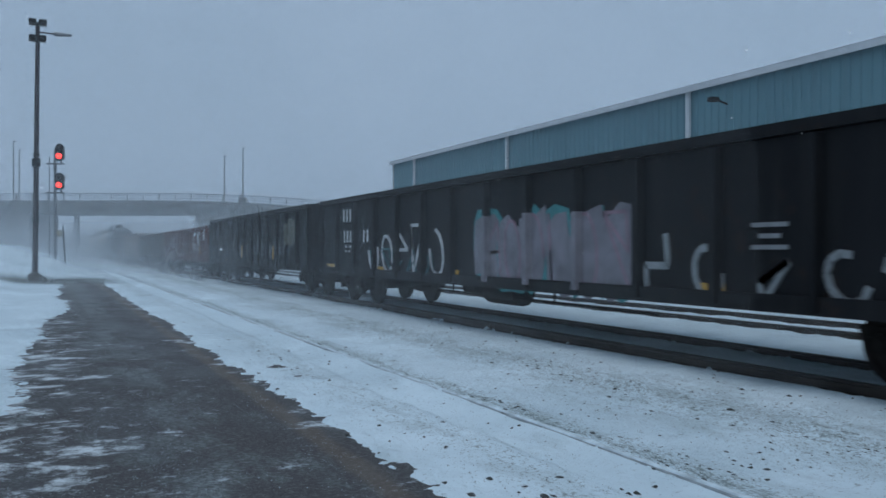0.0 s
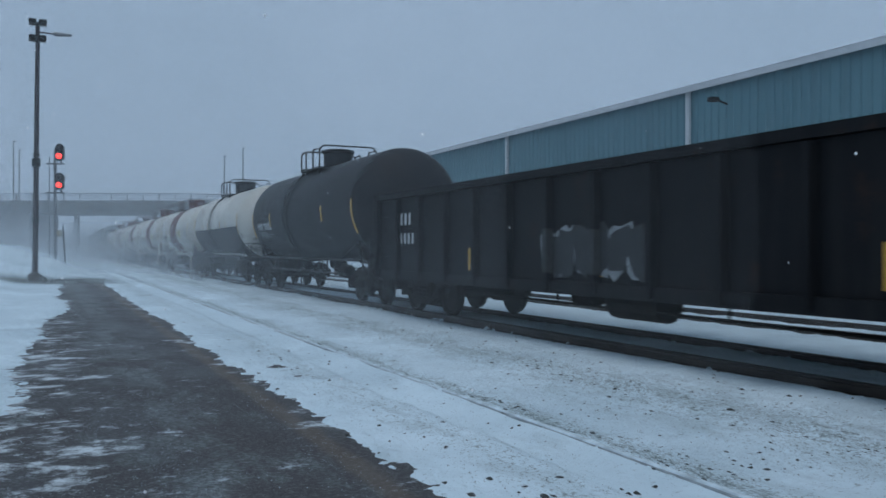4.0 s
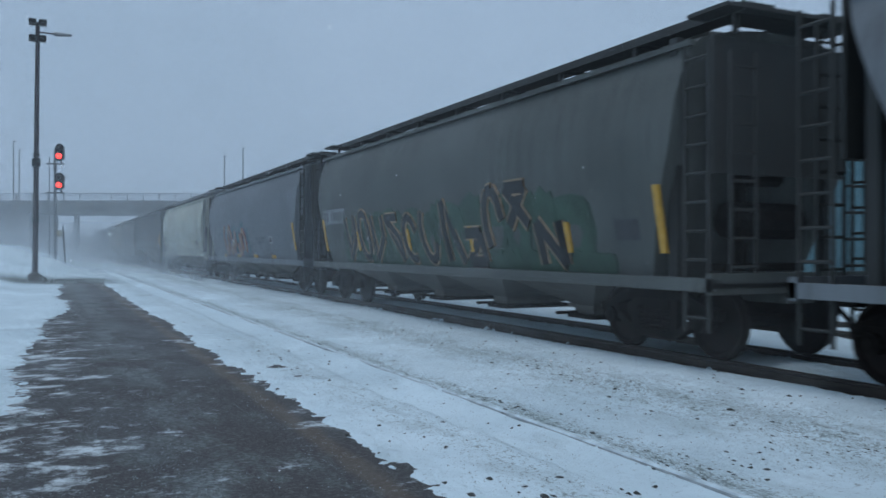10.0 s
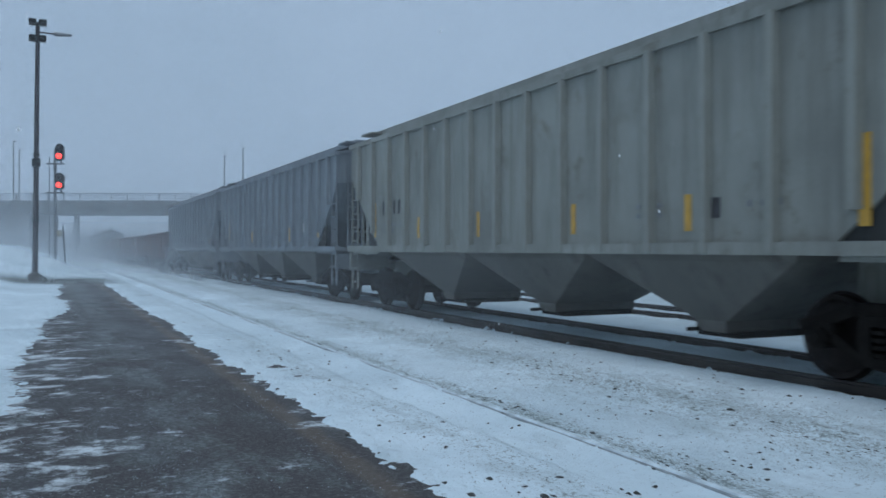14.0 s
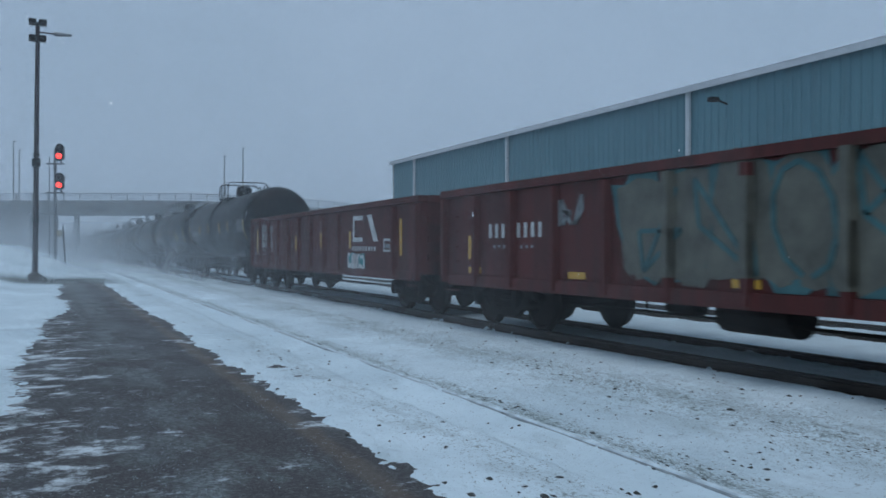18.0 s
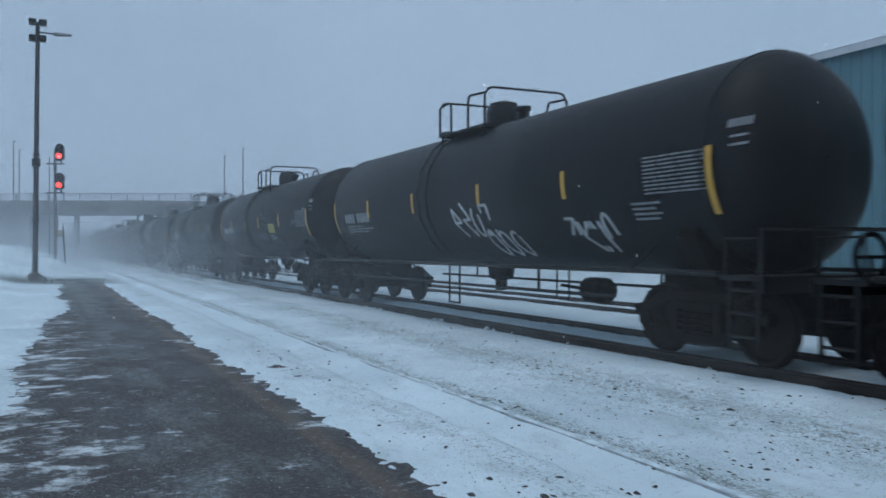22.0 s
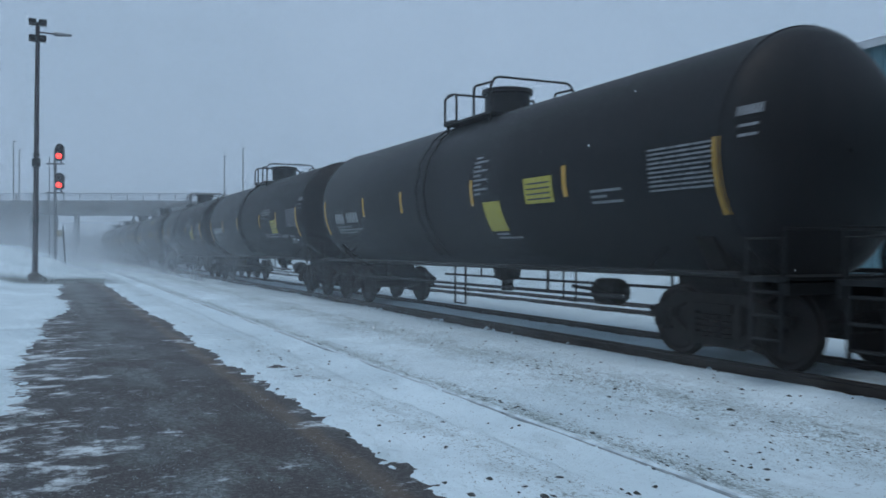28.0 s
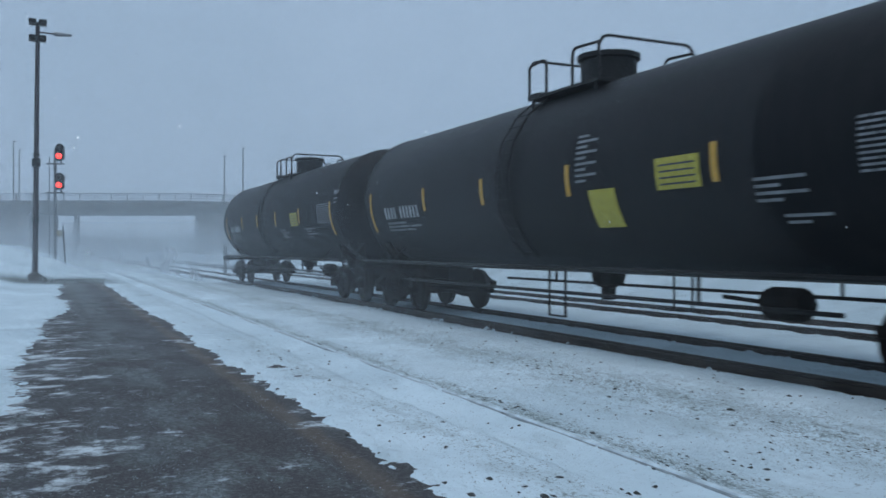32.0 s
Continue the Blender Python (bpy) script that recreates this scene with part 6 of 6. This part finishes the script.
    extra = {1: {"sign": -2.3, "scrawls": [(0.7, 1.35, 1.1, 0.42, 4, "grey", 0.05, 71), (-1.75, 1.52, 0.7, 0.2, 4, "black", 0.04, 72)]},
             2: {"sign": -2.5, "texts": ((2.3, -24, 1.05, 5), (-3.35, -8, 0.8, 4), (-3.5, -26, 1.0, 4))},
             3: {"sign": None, "plates": [(-1.85, -16, -9, 0.32, INK_K), (-3.75, -18, -9, 0.3, INK_K)], "scrawls": [(-2.2, 1.2, 0.15, 0.3, 1, "grey", 0.04, 73)]},
             4: {}, 5: {}}
    for i in range(1, 6):
        spec = {**base, **extra[i]}
        if spec["sign"] is None:
            del spec["sign"]
        made["white_%d" % i] = tank_car(ln("white_%d" % i), WHITE, IRON_WHITE, INK_K, spec, "white tank car with maroon band and " + ("top valves" if i == 3 else "maroon drum"), (-1.5, 1.3), r=1.45, cz=2.475, dome="valves" if i == 3 else "drum", rh=0.5, back=0.88, cap=0.65, heads=(6.1, 6.1))
    # covered hoppers
    made["hop_1"] = hopper_round(ln("hop_1"), HOP_GREY, "short grey covered hopper with colourful graffiti", {
        "yellow": [(3.73, 1.3, 0.1, 0.85), (2.35, 1.32, 0.1, 0.42), (0.68, 1.3, 0.1, 0.43), (-0.99, 1.3, 0.11, 0.45), (-2.83, 1.29, 0.12, 0.45), (-4.35, 1.34, 0.11, 0.83)], "lift": 0.024,
        "plates": [(-4.06, 1.38, 0.5, 0.26, W), (-4.06, 1.42, 0.4, 0.18, K)],
        "over": 0.014, "scrawls": [(3.6, 1.1, 4.2, 1.3, 9, "black", 0.07, 80), (3.4, 1.2, 3.8, 1.1, 8, "red", 0.08, 78), (3.5, 1.1, 4.0, 1.2, 10, "grey", 0.035, 79)],
        "pieces": [(-0.85, 1.2, 2.9, 1.1, 6, "grey", "black", 0.15, 187)],
        "tags": [(3.65, 1.05, 4.3, 1.35, ("slate", "drab", "pink"), 81), (-0.8, 1.0, 3.0, 1.4, ("green", "slate"), 82), (-2.0, 1.7, 1.5, 0.85, ("green", "green"), 84), (-1.2, 1.0, 3.0, 0.7, ("teal", "teal"), 83)]}, chutes=2, slope=1.45)
    made["hop_2"] = hopper_round(ln("hop_2"), HOP_GREY, "short grey covered hopper with faint black scrawl", {
        "yellow": [(-4.4, 1.36, 0.11, 0.8), (0.2, 1.3, 0.1, 0.4), (-1.6, 1.3, 0.1, 0.4), (3.5, 1.3, 0.1, 0.8)], "lift": 0.02,
        "plates": [(-4.1, 1.38, 0.45, 0.26, W), (-4.1, 1.42, 0.36, 0.18, K)], "rows": [(3.4, 2.35, 3, 0.16, 0.2, Gr), (3.4, 2.0, 5, 0.14, 0.2, Gr)],
        "scrawls": [(1.7, 1.45, 2.8, 0.75, 4, "black", 0.05, 84), (-1.2, 1.5, 3.0, 0.8, 4, "black", 0.05, 85), (4.0, 1.08, 8.0, 0.14, 22, "black", 0.03, 86)]}, chutes=2, slope=1.45)
    made["hop_3"] = hopper_round(ln("hop_3"), HOP_OLIVE, "dirty olive grey covered hopper with dark green graffiti", {
        "yellow": [(6.9, 1.33, 0.1, 0.85), (4.25, 1.35, 0.1, 0.46), (1.06, 1.35, 0.1, 0.46), (-1.84, 1.33, 0.11, 0.46), (-4.96, 1.33, 0.11, 0.45), (-7.04, 1.33, 0.12, 0.86)], "lift": 0.026,
        "over": 0.014, "pieces": [(5.1, 1.15, 5.6, 1.05, 6, "black", "tan", 0.17, 75), (-0.7, 1.15, 4.2, 1.2, 5, "black", "tan", 0.2, 76)],
        "plates": [(6.0, 2.05, 1.8, 0.38, Gr), (-6.35, 1.5, 0.5, 0.28, K)], "rows": [(6.8, 2.12, 2, 0.17, 0.24, K), (6.2, 2.12, 6, 0.15, 0.24, K)],
        "tags": [(5.2, 1.05, 6.2, 1.2, ("olive", "olive"), 86), (-0.9, 1.1, 4.6, 1.2, ("olive", "olive"), 87), (5.4, 1.0, 11.4, 0.35, ("olive", "olive"), 88)]})
    made["hop_4"] = hopper_round(ln("hop_4"), HOP_BLUE, "slate blue covered hopper with cream graffiti", {
        "yellow": [(1.73, 1.06, 0.5, 0.12), (-1.27, 1.06, 0.5, 0.12), (-4.07, 1.06, 0.5, 0.12), (4.6, 1.06, 0.5, 0.1), (-7.1, 1.35, 0.11, 0.85)], "lift": 0.026,
        "plates": [(-4.03, 1.57, 0.42, 0.26, W), (-4.03, 1.61, 0.32, 0.18, K)], "rows": [(6.0, 1.95, 6, 0.16, 0.2, Gr), (-1.9, 1.72, 8, 0.12, 0.08, INK_K), (-1.9, 1.58, 7, 0.12, 0.07, INK_K)],
        "over": 0.014, "pieces": [(4.2, 1.2, 4.4, 1.0, 5, "tan", "red", 0.17, 77)],
        "tags": [(4.5, 1.12, 5.0, 1.2, ("dusk", "slate"), 89)]})
    made["hop_5"] = hopper_round(ln("hop_5"), HOP_CREAM, "pale cream covered hopper with rust streaks", {
        "yellow": [(7.13, 1.2, 0.1, 0.72), (4.08, 1.4, 0.11, 0.42), (1.3, 1.4, 0.12, 0.42), (-1.86, 1.4, 0.1, 0.42), (-4.4, 1.4, 0.1, 0.4), (-6.36, 1.48, 0.11, 0.78), (4.9, 1.06, 0.4, 0.08), (-3.6, 1.06, 0.4, 0.08)],
        "rows": [(7.05, 2.22, 2, 0.13, 0.2, K), (7.0, 1.88, 6, 0.14, 0.24, K), (6.9, 1.7, 5, 0.13, 0.05, Gr), (3.2, 1.75, 6, 0.13, 0.05, Gr)],
        "plates": [(-5.75, 1.56, 0.55, 0.27, K), (4.4, 1.95, 0.3, 0.03, K), (4.4, 2.15, 0.3, 0.03, K), (0.9, 2.1, 0.3, 0.25, Gr)]}, zs=1.08, sill=0.05)
    made["hop_6"] = hopper_ribbed(ln("hop_6"), HOP_RIB, "dirty grey ribbed covered hopper with white block graffiti", {
        "over": 0.012, "pieces": [(3.7, 1.52, 6.6, 0.8, 8, "grey", "black", 0.2, 90)],
        "tags": [(3.8, 1.46, 6.7, 0.95, ("slate", "grey"), 91), (-3.0, 1.46, 1.4, 0.6, ("pink", "grey"), 92)],
        "plates": [(-3.27, 1.7, 0.3, 0.3, K), (-4.05, 1.7, 0.38, 0.32, K), (-6.3, 2.3, 0.7, 0.3, K)], "lift": 0.02,
        "yellow": [(-4.37, 1.54, 0.11, 0.42), (-2.08, 1.5, 0.1, 0.3), (-7.9, 1.6, 0.11, 0.9), (-7.9, 2.75, 0.1, 0.4), (-7.35, 1.75, 0.1, 0.4)]}, post_mat=None)
    made["hop_7"] = hopper_round(ln("hop_7"), HOP_DARK, "dark taupe covered hopper with a white emblem", {
        "plates": [(-3.2, 2.86 + 0.085 * j, 0.22 + 0.34 * (1 - abs(j - 3) / 4), 0.05, W) for j in range(7)] + [(-3.2, 2.62, 0.5, 0.12, W), (-3.2, 2.45, 0.5, 0.1, W),
                   (-6.07, 1.45, 0.5, 0.28, W), (-6.07, 1.49, 0.4, 0.2, K), (-0.2, 1.53, 0.95, 0.03, Gr), (-0.2, 1.8, 0.95, 0.03, Gr)],
        "rows": [(5.3, 1.86, 6, 0.15, 0.22, W), (5.5, 2.25, 1, 0.25, 0.2, W), (-1.4, 1.55, 5, 0.13, 0.06, Gr), (-3.0, 1.55, 6, 0.13, 0.06, Gr)], "lift": 0.012,
        "yellow": [(6.6, 1.36, 0.1, 0.85), (3.6, 1.36, 0.1, 0.43), (0.70, 1.36, 0.1, 0.4), (-1.86, 1.36, 0.1, 0.4), (-4.22, 1.37, 0.1, 0.4), (-7.27, 1.36, 0.12, 0.86)]})
    made["hop_8"] = hopper_ribbed(ln("hop_8"), HOP_LIGHT, "pale grey ribbed covered hopper with yellow reflectors", {
        "yellow": [(6.43, 1.66, 0.1, 0.8), (3.9, 1.62, 0.1, 0.42), (1.24, 1.6, 0.1, 0.45), (-1.75, 1.6, 0.11, 0.44), (-4.17, 1.6, 0.12, 0.44), (-6.57, 1.6, 0.13, 0.88)],
        "plates": [(-4.52, 1.74, 0.36, 0.24, K)], "rows": [(5.95, 2.16, 2, 0.22, 0.3, K), (5.3, 2.16, 2, 0.22, 0.3, K), (5.9, 1.9, 3, 0.2, 0.07, Gr), (5.2, 1.9, 3, 0.2, 0.07, Gr), (5.9, 1.76, 3, 0.2, 0.07, Gr), (-3.2, 1.9, 3, 0.16, 0.06, Gr), (-3.2, 1.78, 3, 0.16, 0.06, Gr), (-5.1, 1.85, 3, 0.16, 0.07, Gr)]}, 16)
    for n, sd in (("hop_9", 0.0), ("hop_10", 0.4)):
        made[n] = hopper_ribbed(ln(n), HOP_LIGHT_B, "bluish grey ribbed covered hopper", {
            "yellow": [(-3.37 + sd, 1.63, 0.1, 0.42), (-6.5, 1.72, 0.11, 0.7), (2.0 + sd, 1.63, 0.1, 0.42), (6.3, 1.7, 0.1, 0.8)],
            "plates": [(-4.92 + sd, 1.9, 0.34, 0.26, W), (-4.92 + sd, 1.94, 0.25, 0.18, K)], "rows": [(0.2, 1.9, 3, 0.14, 0.05, Gr), (0.2, 1.8, 3, 0.14, 0.05, Gr), (-3.8, 1.95, 3, 0.13, 0.05, Gr)]}, 18)
    # oxide red gondolas
    box = [(-5.88, 1.32, 0.44, 0.05, W), (-5.88, 1.57, 0.44, 0.05, W), (-5.68, 1.32, 0.04, 0.28, W), (-6.08, 1.32, 0.04, 0.28, W), (-5.88, 1.4, 0.28, 0.1, Gr)]
    name = [(5.95, 1.57, 3, 0.17, 0.24, W), (5.0, 1.57, 4, 0.17, 0.24, W), (5.8, 1.4, 3, 0.13, 0.05, Gr), (4.9, 1.4, 3, 0.13, 0.05, Gr)]
    sills = [(6.5, 0.95, 0.45, 0.11), (3.3, 0.95, 0.42, 0.1), (0.05, 0.95, 0.42, 0.1), (-3.05, 0.95, 0.42, 0.1), (-5.05, 0.9, 0.42, 0.11), (-6.96, 0.97, 0.55, 0.13)]
    made["red_1"] = gondola(ln("red_1"), 2.47, GON_RED, 13, "oxide red gondola car with white sprayed flower", {
        "rows": name, "yellow": [(6.57, 1.41, 0.1, 0.4), (1.48, 0.92, 0.42, 0.11), (-1.41, 0.92, 0.5, 0.12), (4.6, 0.92, 0.4, 0.1), (-4.6, 0.92, 0.4, 0.1)],
        "scrawls": [(0.15, 1.4, 0.85, 0.62, 2, "white", 0.07, 101), (0.0, 1.5, 0.6, 0.5, 2, "white", 0.05, 111), (1.55, 1.25, 0.95, 0.4, 3, "white", 0.06, 102), (-1.2, 1.4, 0.9, 0.5, 2, "grey", 0.05, 103)],
        "plates": [(1.0, 1.82, 0.4, 0.05, Gr), (1.0, 1.7, 0.4, 0.05, Gr), (3.6, 1.8, 0.3, 0.05, Gr)]})
    made["red_2"] = gondola(ln("red_2"), 2.47, GON_RED, 13, "oxide red gondola car with large white emblem", {
        "emblem": emb, "rows": www + [(6.55, 1.58, 2, 0.17, 0.26, W), (5.75, 1.58, 3, 0.16, 0.26, W), (4.95, 1.58, 3, 0.17, 0.26, W), (6.4, 1.4, 3, 0.12, 0.06, Gr), (5.6, 1.38, 3, 0.12, 0.06, Gr)],
        "plates": box + [(0.4, 1.75, 0.4, 0.04, W), (0.4, 1.86, 0.4, 0.04, W), (5.4, 0.9, 0.4, 0.05, Gr)], "yellow": sills + [(-7.1, 1.26, 0.12, 0.46), (6.69, 1.2, 0.1, 0.48)],
        "scrawls": [(-6.55, 1.35, 0.7, 0.85, 2, "teal", 0.035, 104), (-6.6, 1.4, 0.6, 0.6, 3, "teal", 0.03, 112), (-0.8, 1.4, 0.9, 0.5, 2, "grey", 0.05, 105)]})
    made["red_3"] = gondola(ln("red_3"), 2.47, GON_RED, 13, "oxide red gondola car with a grey-green sprayed panel", {
        "emblem": emb, "rows": www + name, "plates": box, "yellow": sills + [(6.69, 1.2, 0.1, 0.42)],
        "tags": [(2.2, 0.98, 4.9, 1.4, ("dusk", "drab"), 106), (2.2, 1.0, 4.8, 0.7, ("drab", "drab"), 107)],
        "scrawls": [(4.0, 1.75, 0.9, 0.4, 3, "grey", 0.06, 108), (2.0, 1.1, 4.4, 1.2, 4, "dusk", 0.06, 113)], "over": 0.012})
    made["red_4"] = gondola(ln("red_4"), 2.47, GON_RED, 13, "oxide red gondola car with three rows of white lettering bars", {
        "emblem": emb, "rows": www + [(6.3, 1.98, 4, 0.14, 0.22, INK_M), (5.4, 1.95, 4, 0.14, 0.22, INK_M), (6.3, 1.7, 4, 0.14, 0.22, INK_M), (5.4, 1.68, 3, 0.16, 0.22, INK_M), (6.3, 1.45, 4, 0.14, 0.2, INK_M), (5.4, 1.45, 4, 0.14, 0.2, INK_M), (6.2, 1.3, 3, 0.13, 0.06, Gr), (5.0, 1.3, 3, 0.13, 0.06, Gr)],
        "plates": box, "yellow": [(6.99, 1.23, 0.12, 0.85), (1.8, 1.35, 0.1, 0.42), (-0.83, 1.42, 0.1, 0.43), (-3.32, 1.4, 0.11, 0.43), (-6.69, 1.24, 0.12, 0.8)],
        "tags": [(-3.2, 0.88, 1.2, 0.4, ("teal", "white", "teal"), 109)]})
    for n, a, b in CARS:
        couple(made[n], a, b)
    # the long string of black tank cars
    black_cars()


STRING = {}


def deck(i, strips, placard=None, frame=None, lime=None, texts=(), scrawls=(), ink=None, small=()):
    """What is painted on one car of the string: reflectors, placard, ruled frame, lime plate."""
    STRING[i] = dict(strips=strips, placard=placard, frame=frame, lime=lime, texts=texts, scrawls=scrawls, ink=ink, small=small)


deck(0, (-6.53, -3.26, -1.3, 1.48, 3.91), texts=((-1.5, -12, 0.7, 5), (0.5, -24, 0.8, 2)))
deck(1, (-6.67, -1.24, 0.94, -3.25), (-3.33, 0.88, 1.92, 2.23), texts=((-2.6, -24, 1.2, 2), (-3.6, -28, 1.0, 3)))
deck(2, (-6.86, -4.33, -0.89, 1.53), texts=((-0.9, -22, 0.6, 3), (-5.2, -10, 0.7, 2)), small=((-0.32, 0.42, 1.81, 2.13, "SIGN"),))
deck(3, (-6.97, -5.22, -2.53, 0.89, 2.5), frame=(-5.52, 0.45, 1.49, 1.78), texts=((-1.5, -22, 0.9, 3), (-3.0, -18, 0.9, 1), (-4.3, -20, 0.9, 3)), scrawls=((3.8, 1.65, 3.6, 0.4, 8, "grey", 0.035, 124),))
deck(4, (-7.44, -4.36, -1.6, 1.4), scrawls=((-0.45, 1.62, 1.5, 0.6, 4, "white", 0.05, 121), (-1.5, 1.28, 1.2, 0.4, 3, "white", 0.045, 125), (-4.2, 1.35, 1.2, 0.5, 4, "white", 0.045, 122)), texts=((-5.9, -20, 0.7, 4),))
deck(5, (-7.34, -4.02, -1.03, 1.27), (-2.47, 0.82, 1.96, 2.26), texts=((-0.9, -24, 0.8, 3), (-2.4, -26, 1.0, 3), (-5.6, -8, 0.7, 2)))
deck(6, (-7.12, -3.91, -1.11, 1.08), frame=(-4.7, 0.5, 1.82, 2.17), texts=((-1.3, -18, 0.7, 2), (-2.2, -24, 1.0, 1)), small=((-0.78, 0.4, 1.45, 1.72, "GREY"),))
deck(7, (-6.99, -4.41, -2.11, 0.62, 3.41), texts=((-2.1, -24, 1.1, 2), (0.9, -22, 0.8, 3), (-5.4, -10, 0.7, 2)))
deck(8, (-7.3, -4.13, -1.88, 1.34), (-2.96, 0.83, 2.1, 2.49), texts=((-1.7, -20, 0.9, 4), (-4.4, -20, 0.9, 5), (-2.9, -26, 1.0, 3)))
deck(9, (-7.45, -4.77, -1.6, 1.4), (-3.93, 0.67, 1.89, 2.35), frame=(-5.9, 0.45, 1.6, 1.84), texts=((-3.0, -6, 1.2, 2), (-2.6, -24, 2.6, 3)))
deck(10, (-7.5, -4.6, -2.0, 1.3), (-3.5, 0.75, 2.1, 2.5), texts=((-1.7, -20, 1.0, 4), (-4.6, -20, 1.0, 4)))
deck(11, (-7.3, -4.5, -1.52, 1.01, 3.88), (-1.79, 0.75, 2.15, 2.54), texts=((-1.5, -18, 1.9, 6), (-4.6, -20, 1.0, 4)), ink="Y")
deck(12, (-7.48, -4.38, -1.4, 1.92), (-3.23, 0.82, 2.1, 2.5), lime=(-1.78, 0.6, 1.7, 2.2), texts=((-1.5, 18, 0.5, 9), (-1.9, -34, 0.8, 2), (-5.0, -12, 0.7, 3)))
deck(13, (-7.29, -4.8, -2.39, 1.5), (-3.99, 0.72, 1.92, 2.35), frame=(-6.05, 0.5, 1.58, 1.82), texts=((-2.82, 8, 1.7, 3), (-2.9, -24, 3.0, 2), (-5.2, -26, 0.8, 2)))
deck(14, (-7.59, -5.17, -2.74, 1.3), (-4.29, 0.78, 1.9, 2.32), frame=(-6.42, 0.45, 1.6, 1.84), texts=((-3.1, 8, 1.7, 3), (-3.3, -24, 3.0, 2), (-5.6, -26, 0.8, 2)))
deck(15, (-7.49, -4.53, -1.78, 0.77), (-3.51, 0.72, 2.26, 2.6), frame=(-5.94, 0.4, 1.66, 1.9), lime=(-2.43, 0.72, 3.23, 3.49), texts=((-5.4, -18, 0.5, 2),), ink="Y")
deck(16, (-7.06, -4.13, -1.42, 1.17), (-3.14, 0.76, 2.25, 2.65), frame=(-5.53, 0.42, 1.64, 1.91), lime=(1.37, 1.05, 3.26, 3.58), texts=((-5.0, -18, 0.5, 2),), ink="Y")
deck(17, (-7.14, -4.06, -1.08, 1.6), (-3.04, 0.78, 2.12, 2.51), lime=(-1.57, 0.6, 1.69, 2.21), texts=((-1.3, 18, 0.5, 9), (-4.6, -14, 0.7, 4), (-4.9, -30, 0.6, 2)))
deck(18, (-7.2, -4.1, -1.2, 1.5), (-3.1, 0.78, 2.1, 2.5), texts=((-1.7, -20, 1.0, 4), (-4.6, -20, 1.0, 4)))


# Where each shell's straight part ends, ahead of and behind the car's middle, and its hindmost reflectors.
HEADS = [(6.6, 7.4), (6.85, 7.3), (6.9, 7.05), (6.85, 7.1), (7.3, 6.75), (7.5, 6.4), (7.15, 6.7), (6.9, 7.2), (7.6, 7.9), (7.5, 8.0),
         (7.75, 7.75), (7.85, 7.65), (7.5, 7.6), (7.75, 7.65), (8.1, 7.4), (7.9, 7.15), (7.6, 7.4), (7.6, 7.5), (7.75, 7.75)]
HIND = [(7.35, 4.16), (7.21, 4.44), (7.0, 4.5), (6.99, 4.02), (6.7, 4.13), (6.35, 3.9), (6.38, 3.67), (6.82, 3.89), (7.46, 4.4), (7.45, 4.4),
        (7.4, 4.4), (7.25, 3.88), (7.34, 4.3), (7.5, 4.6), (7.25, 4.2), (6.85, 3.7), (7.21, 4.0), (7.14, 4.1), (7.2, 4.1)]


def black_cars():
    for i, (a, b) in enumerate(zip(BLACK_ENDS, BLACK_ENDS[1:])):
        L, d, small = b - a, STRING[i], i < 8
        r, cz = (1.40, 2.48) if small else (1.55, 2.53)

        def ang(z):
            return math.degrees(math.asin(max(-0.98, min(0.98, (z - cz) / r))))

        front = d["strips"][0]
        rear, hind = HIND[i]
        spec = {"strips": d["strips"] + (rear, hind), "name": (rear - 0.85, 9 + i % 2), "table": front + 1.2, "texts": d["texts"], "scrawls": d["scrawls"], "plates": [],
                "cap": front - 0.28}
        if d["placard"]:
            y, w, z0, z1 = d["placard"]
            spec["sign"] = (y, w, ang(z0), ang(z1))
        if d["frame"]:
            y, w, z0, z1 = d["frame"]
            a0, a1 = ang(z0), ang(z1)
            spec["plates"] += [(y, a0, a0 + 1.6, w, INK_G), (y, a1 - 1.6, a1, w, INK_G), (y, a0, a1, 0.05, INK_G), (y - w + 0.05, a0, a1, 0.05, INK_G), (y - 0.13, a0 + 3.2, a1 - 3.2, w - 0.26, INK_G)]
        if d["lime"]:
            y, w, z0, z1 = d["lime"]
            spec["plates"].append((y, ang(z0), ang(z1), w, SIGN_Y))
        for y, w, z0, z1, m in d["small"]:
            spec["plates"].append((y, ang(z0), ang(z1), w, SIGN_Y if m == "SIGN" else INK_G))
        if i == 15:
            spec["plates"].append((rear - 1.2, -58, -53, 0.22, GREEN_TAG))
        ink = INK_Y if d["ink"] else INK_M
        label = "black tank car with " + ("yellow stencil" if d["ink"] else "white stencil") + (", yellow placard" if d["placard"] else "") + (" and scrawled tags" if i in (3, 4) else " and reflector strips")
        couple(tank_car(L, BLACK, IRON_BLACK, ink, spec, label, r=r, cz=cz, rh=0.62 if small else 0.57, dome="round" if small else "drum", cap=0.62 if small else 0.5, heads=HEADS[i]), a, b)


build_train()


def motions():
    times = [2.0 * i for i in range(17)]
    for car, mid in TRAIN:
        walk(car, [(t, pose(TRACK_2, mid - travel(t), 0)) for t in times])
    walk(FLAKES, [(t, pose(WIND[0] * t, WIND[1] * t, WIND[2] * t)) for t in (0.0, 16.0, 32.0)])


motions()
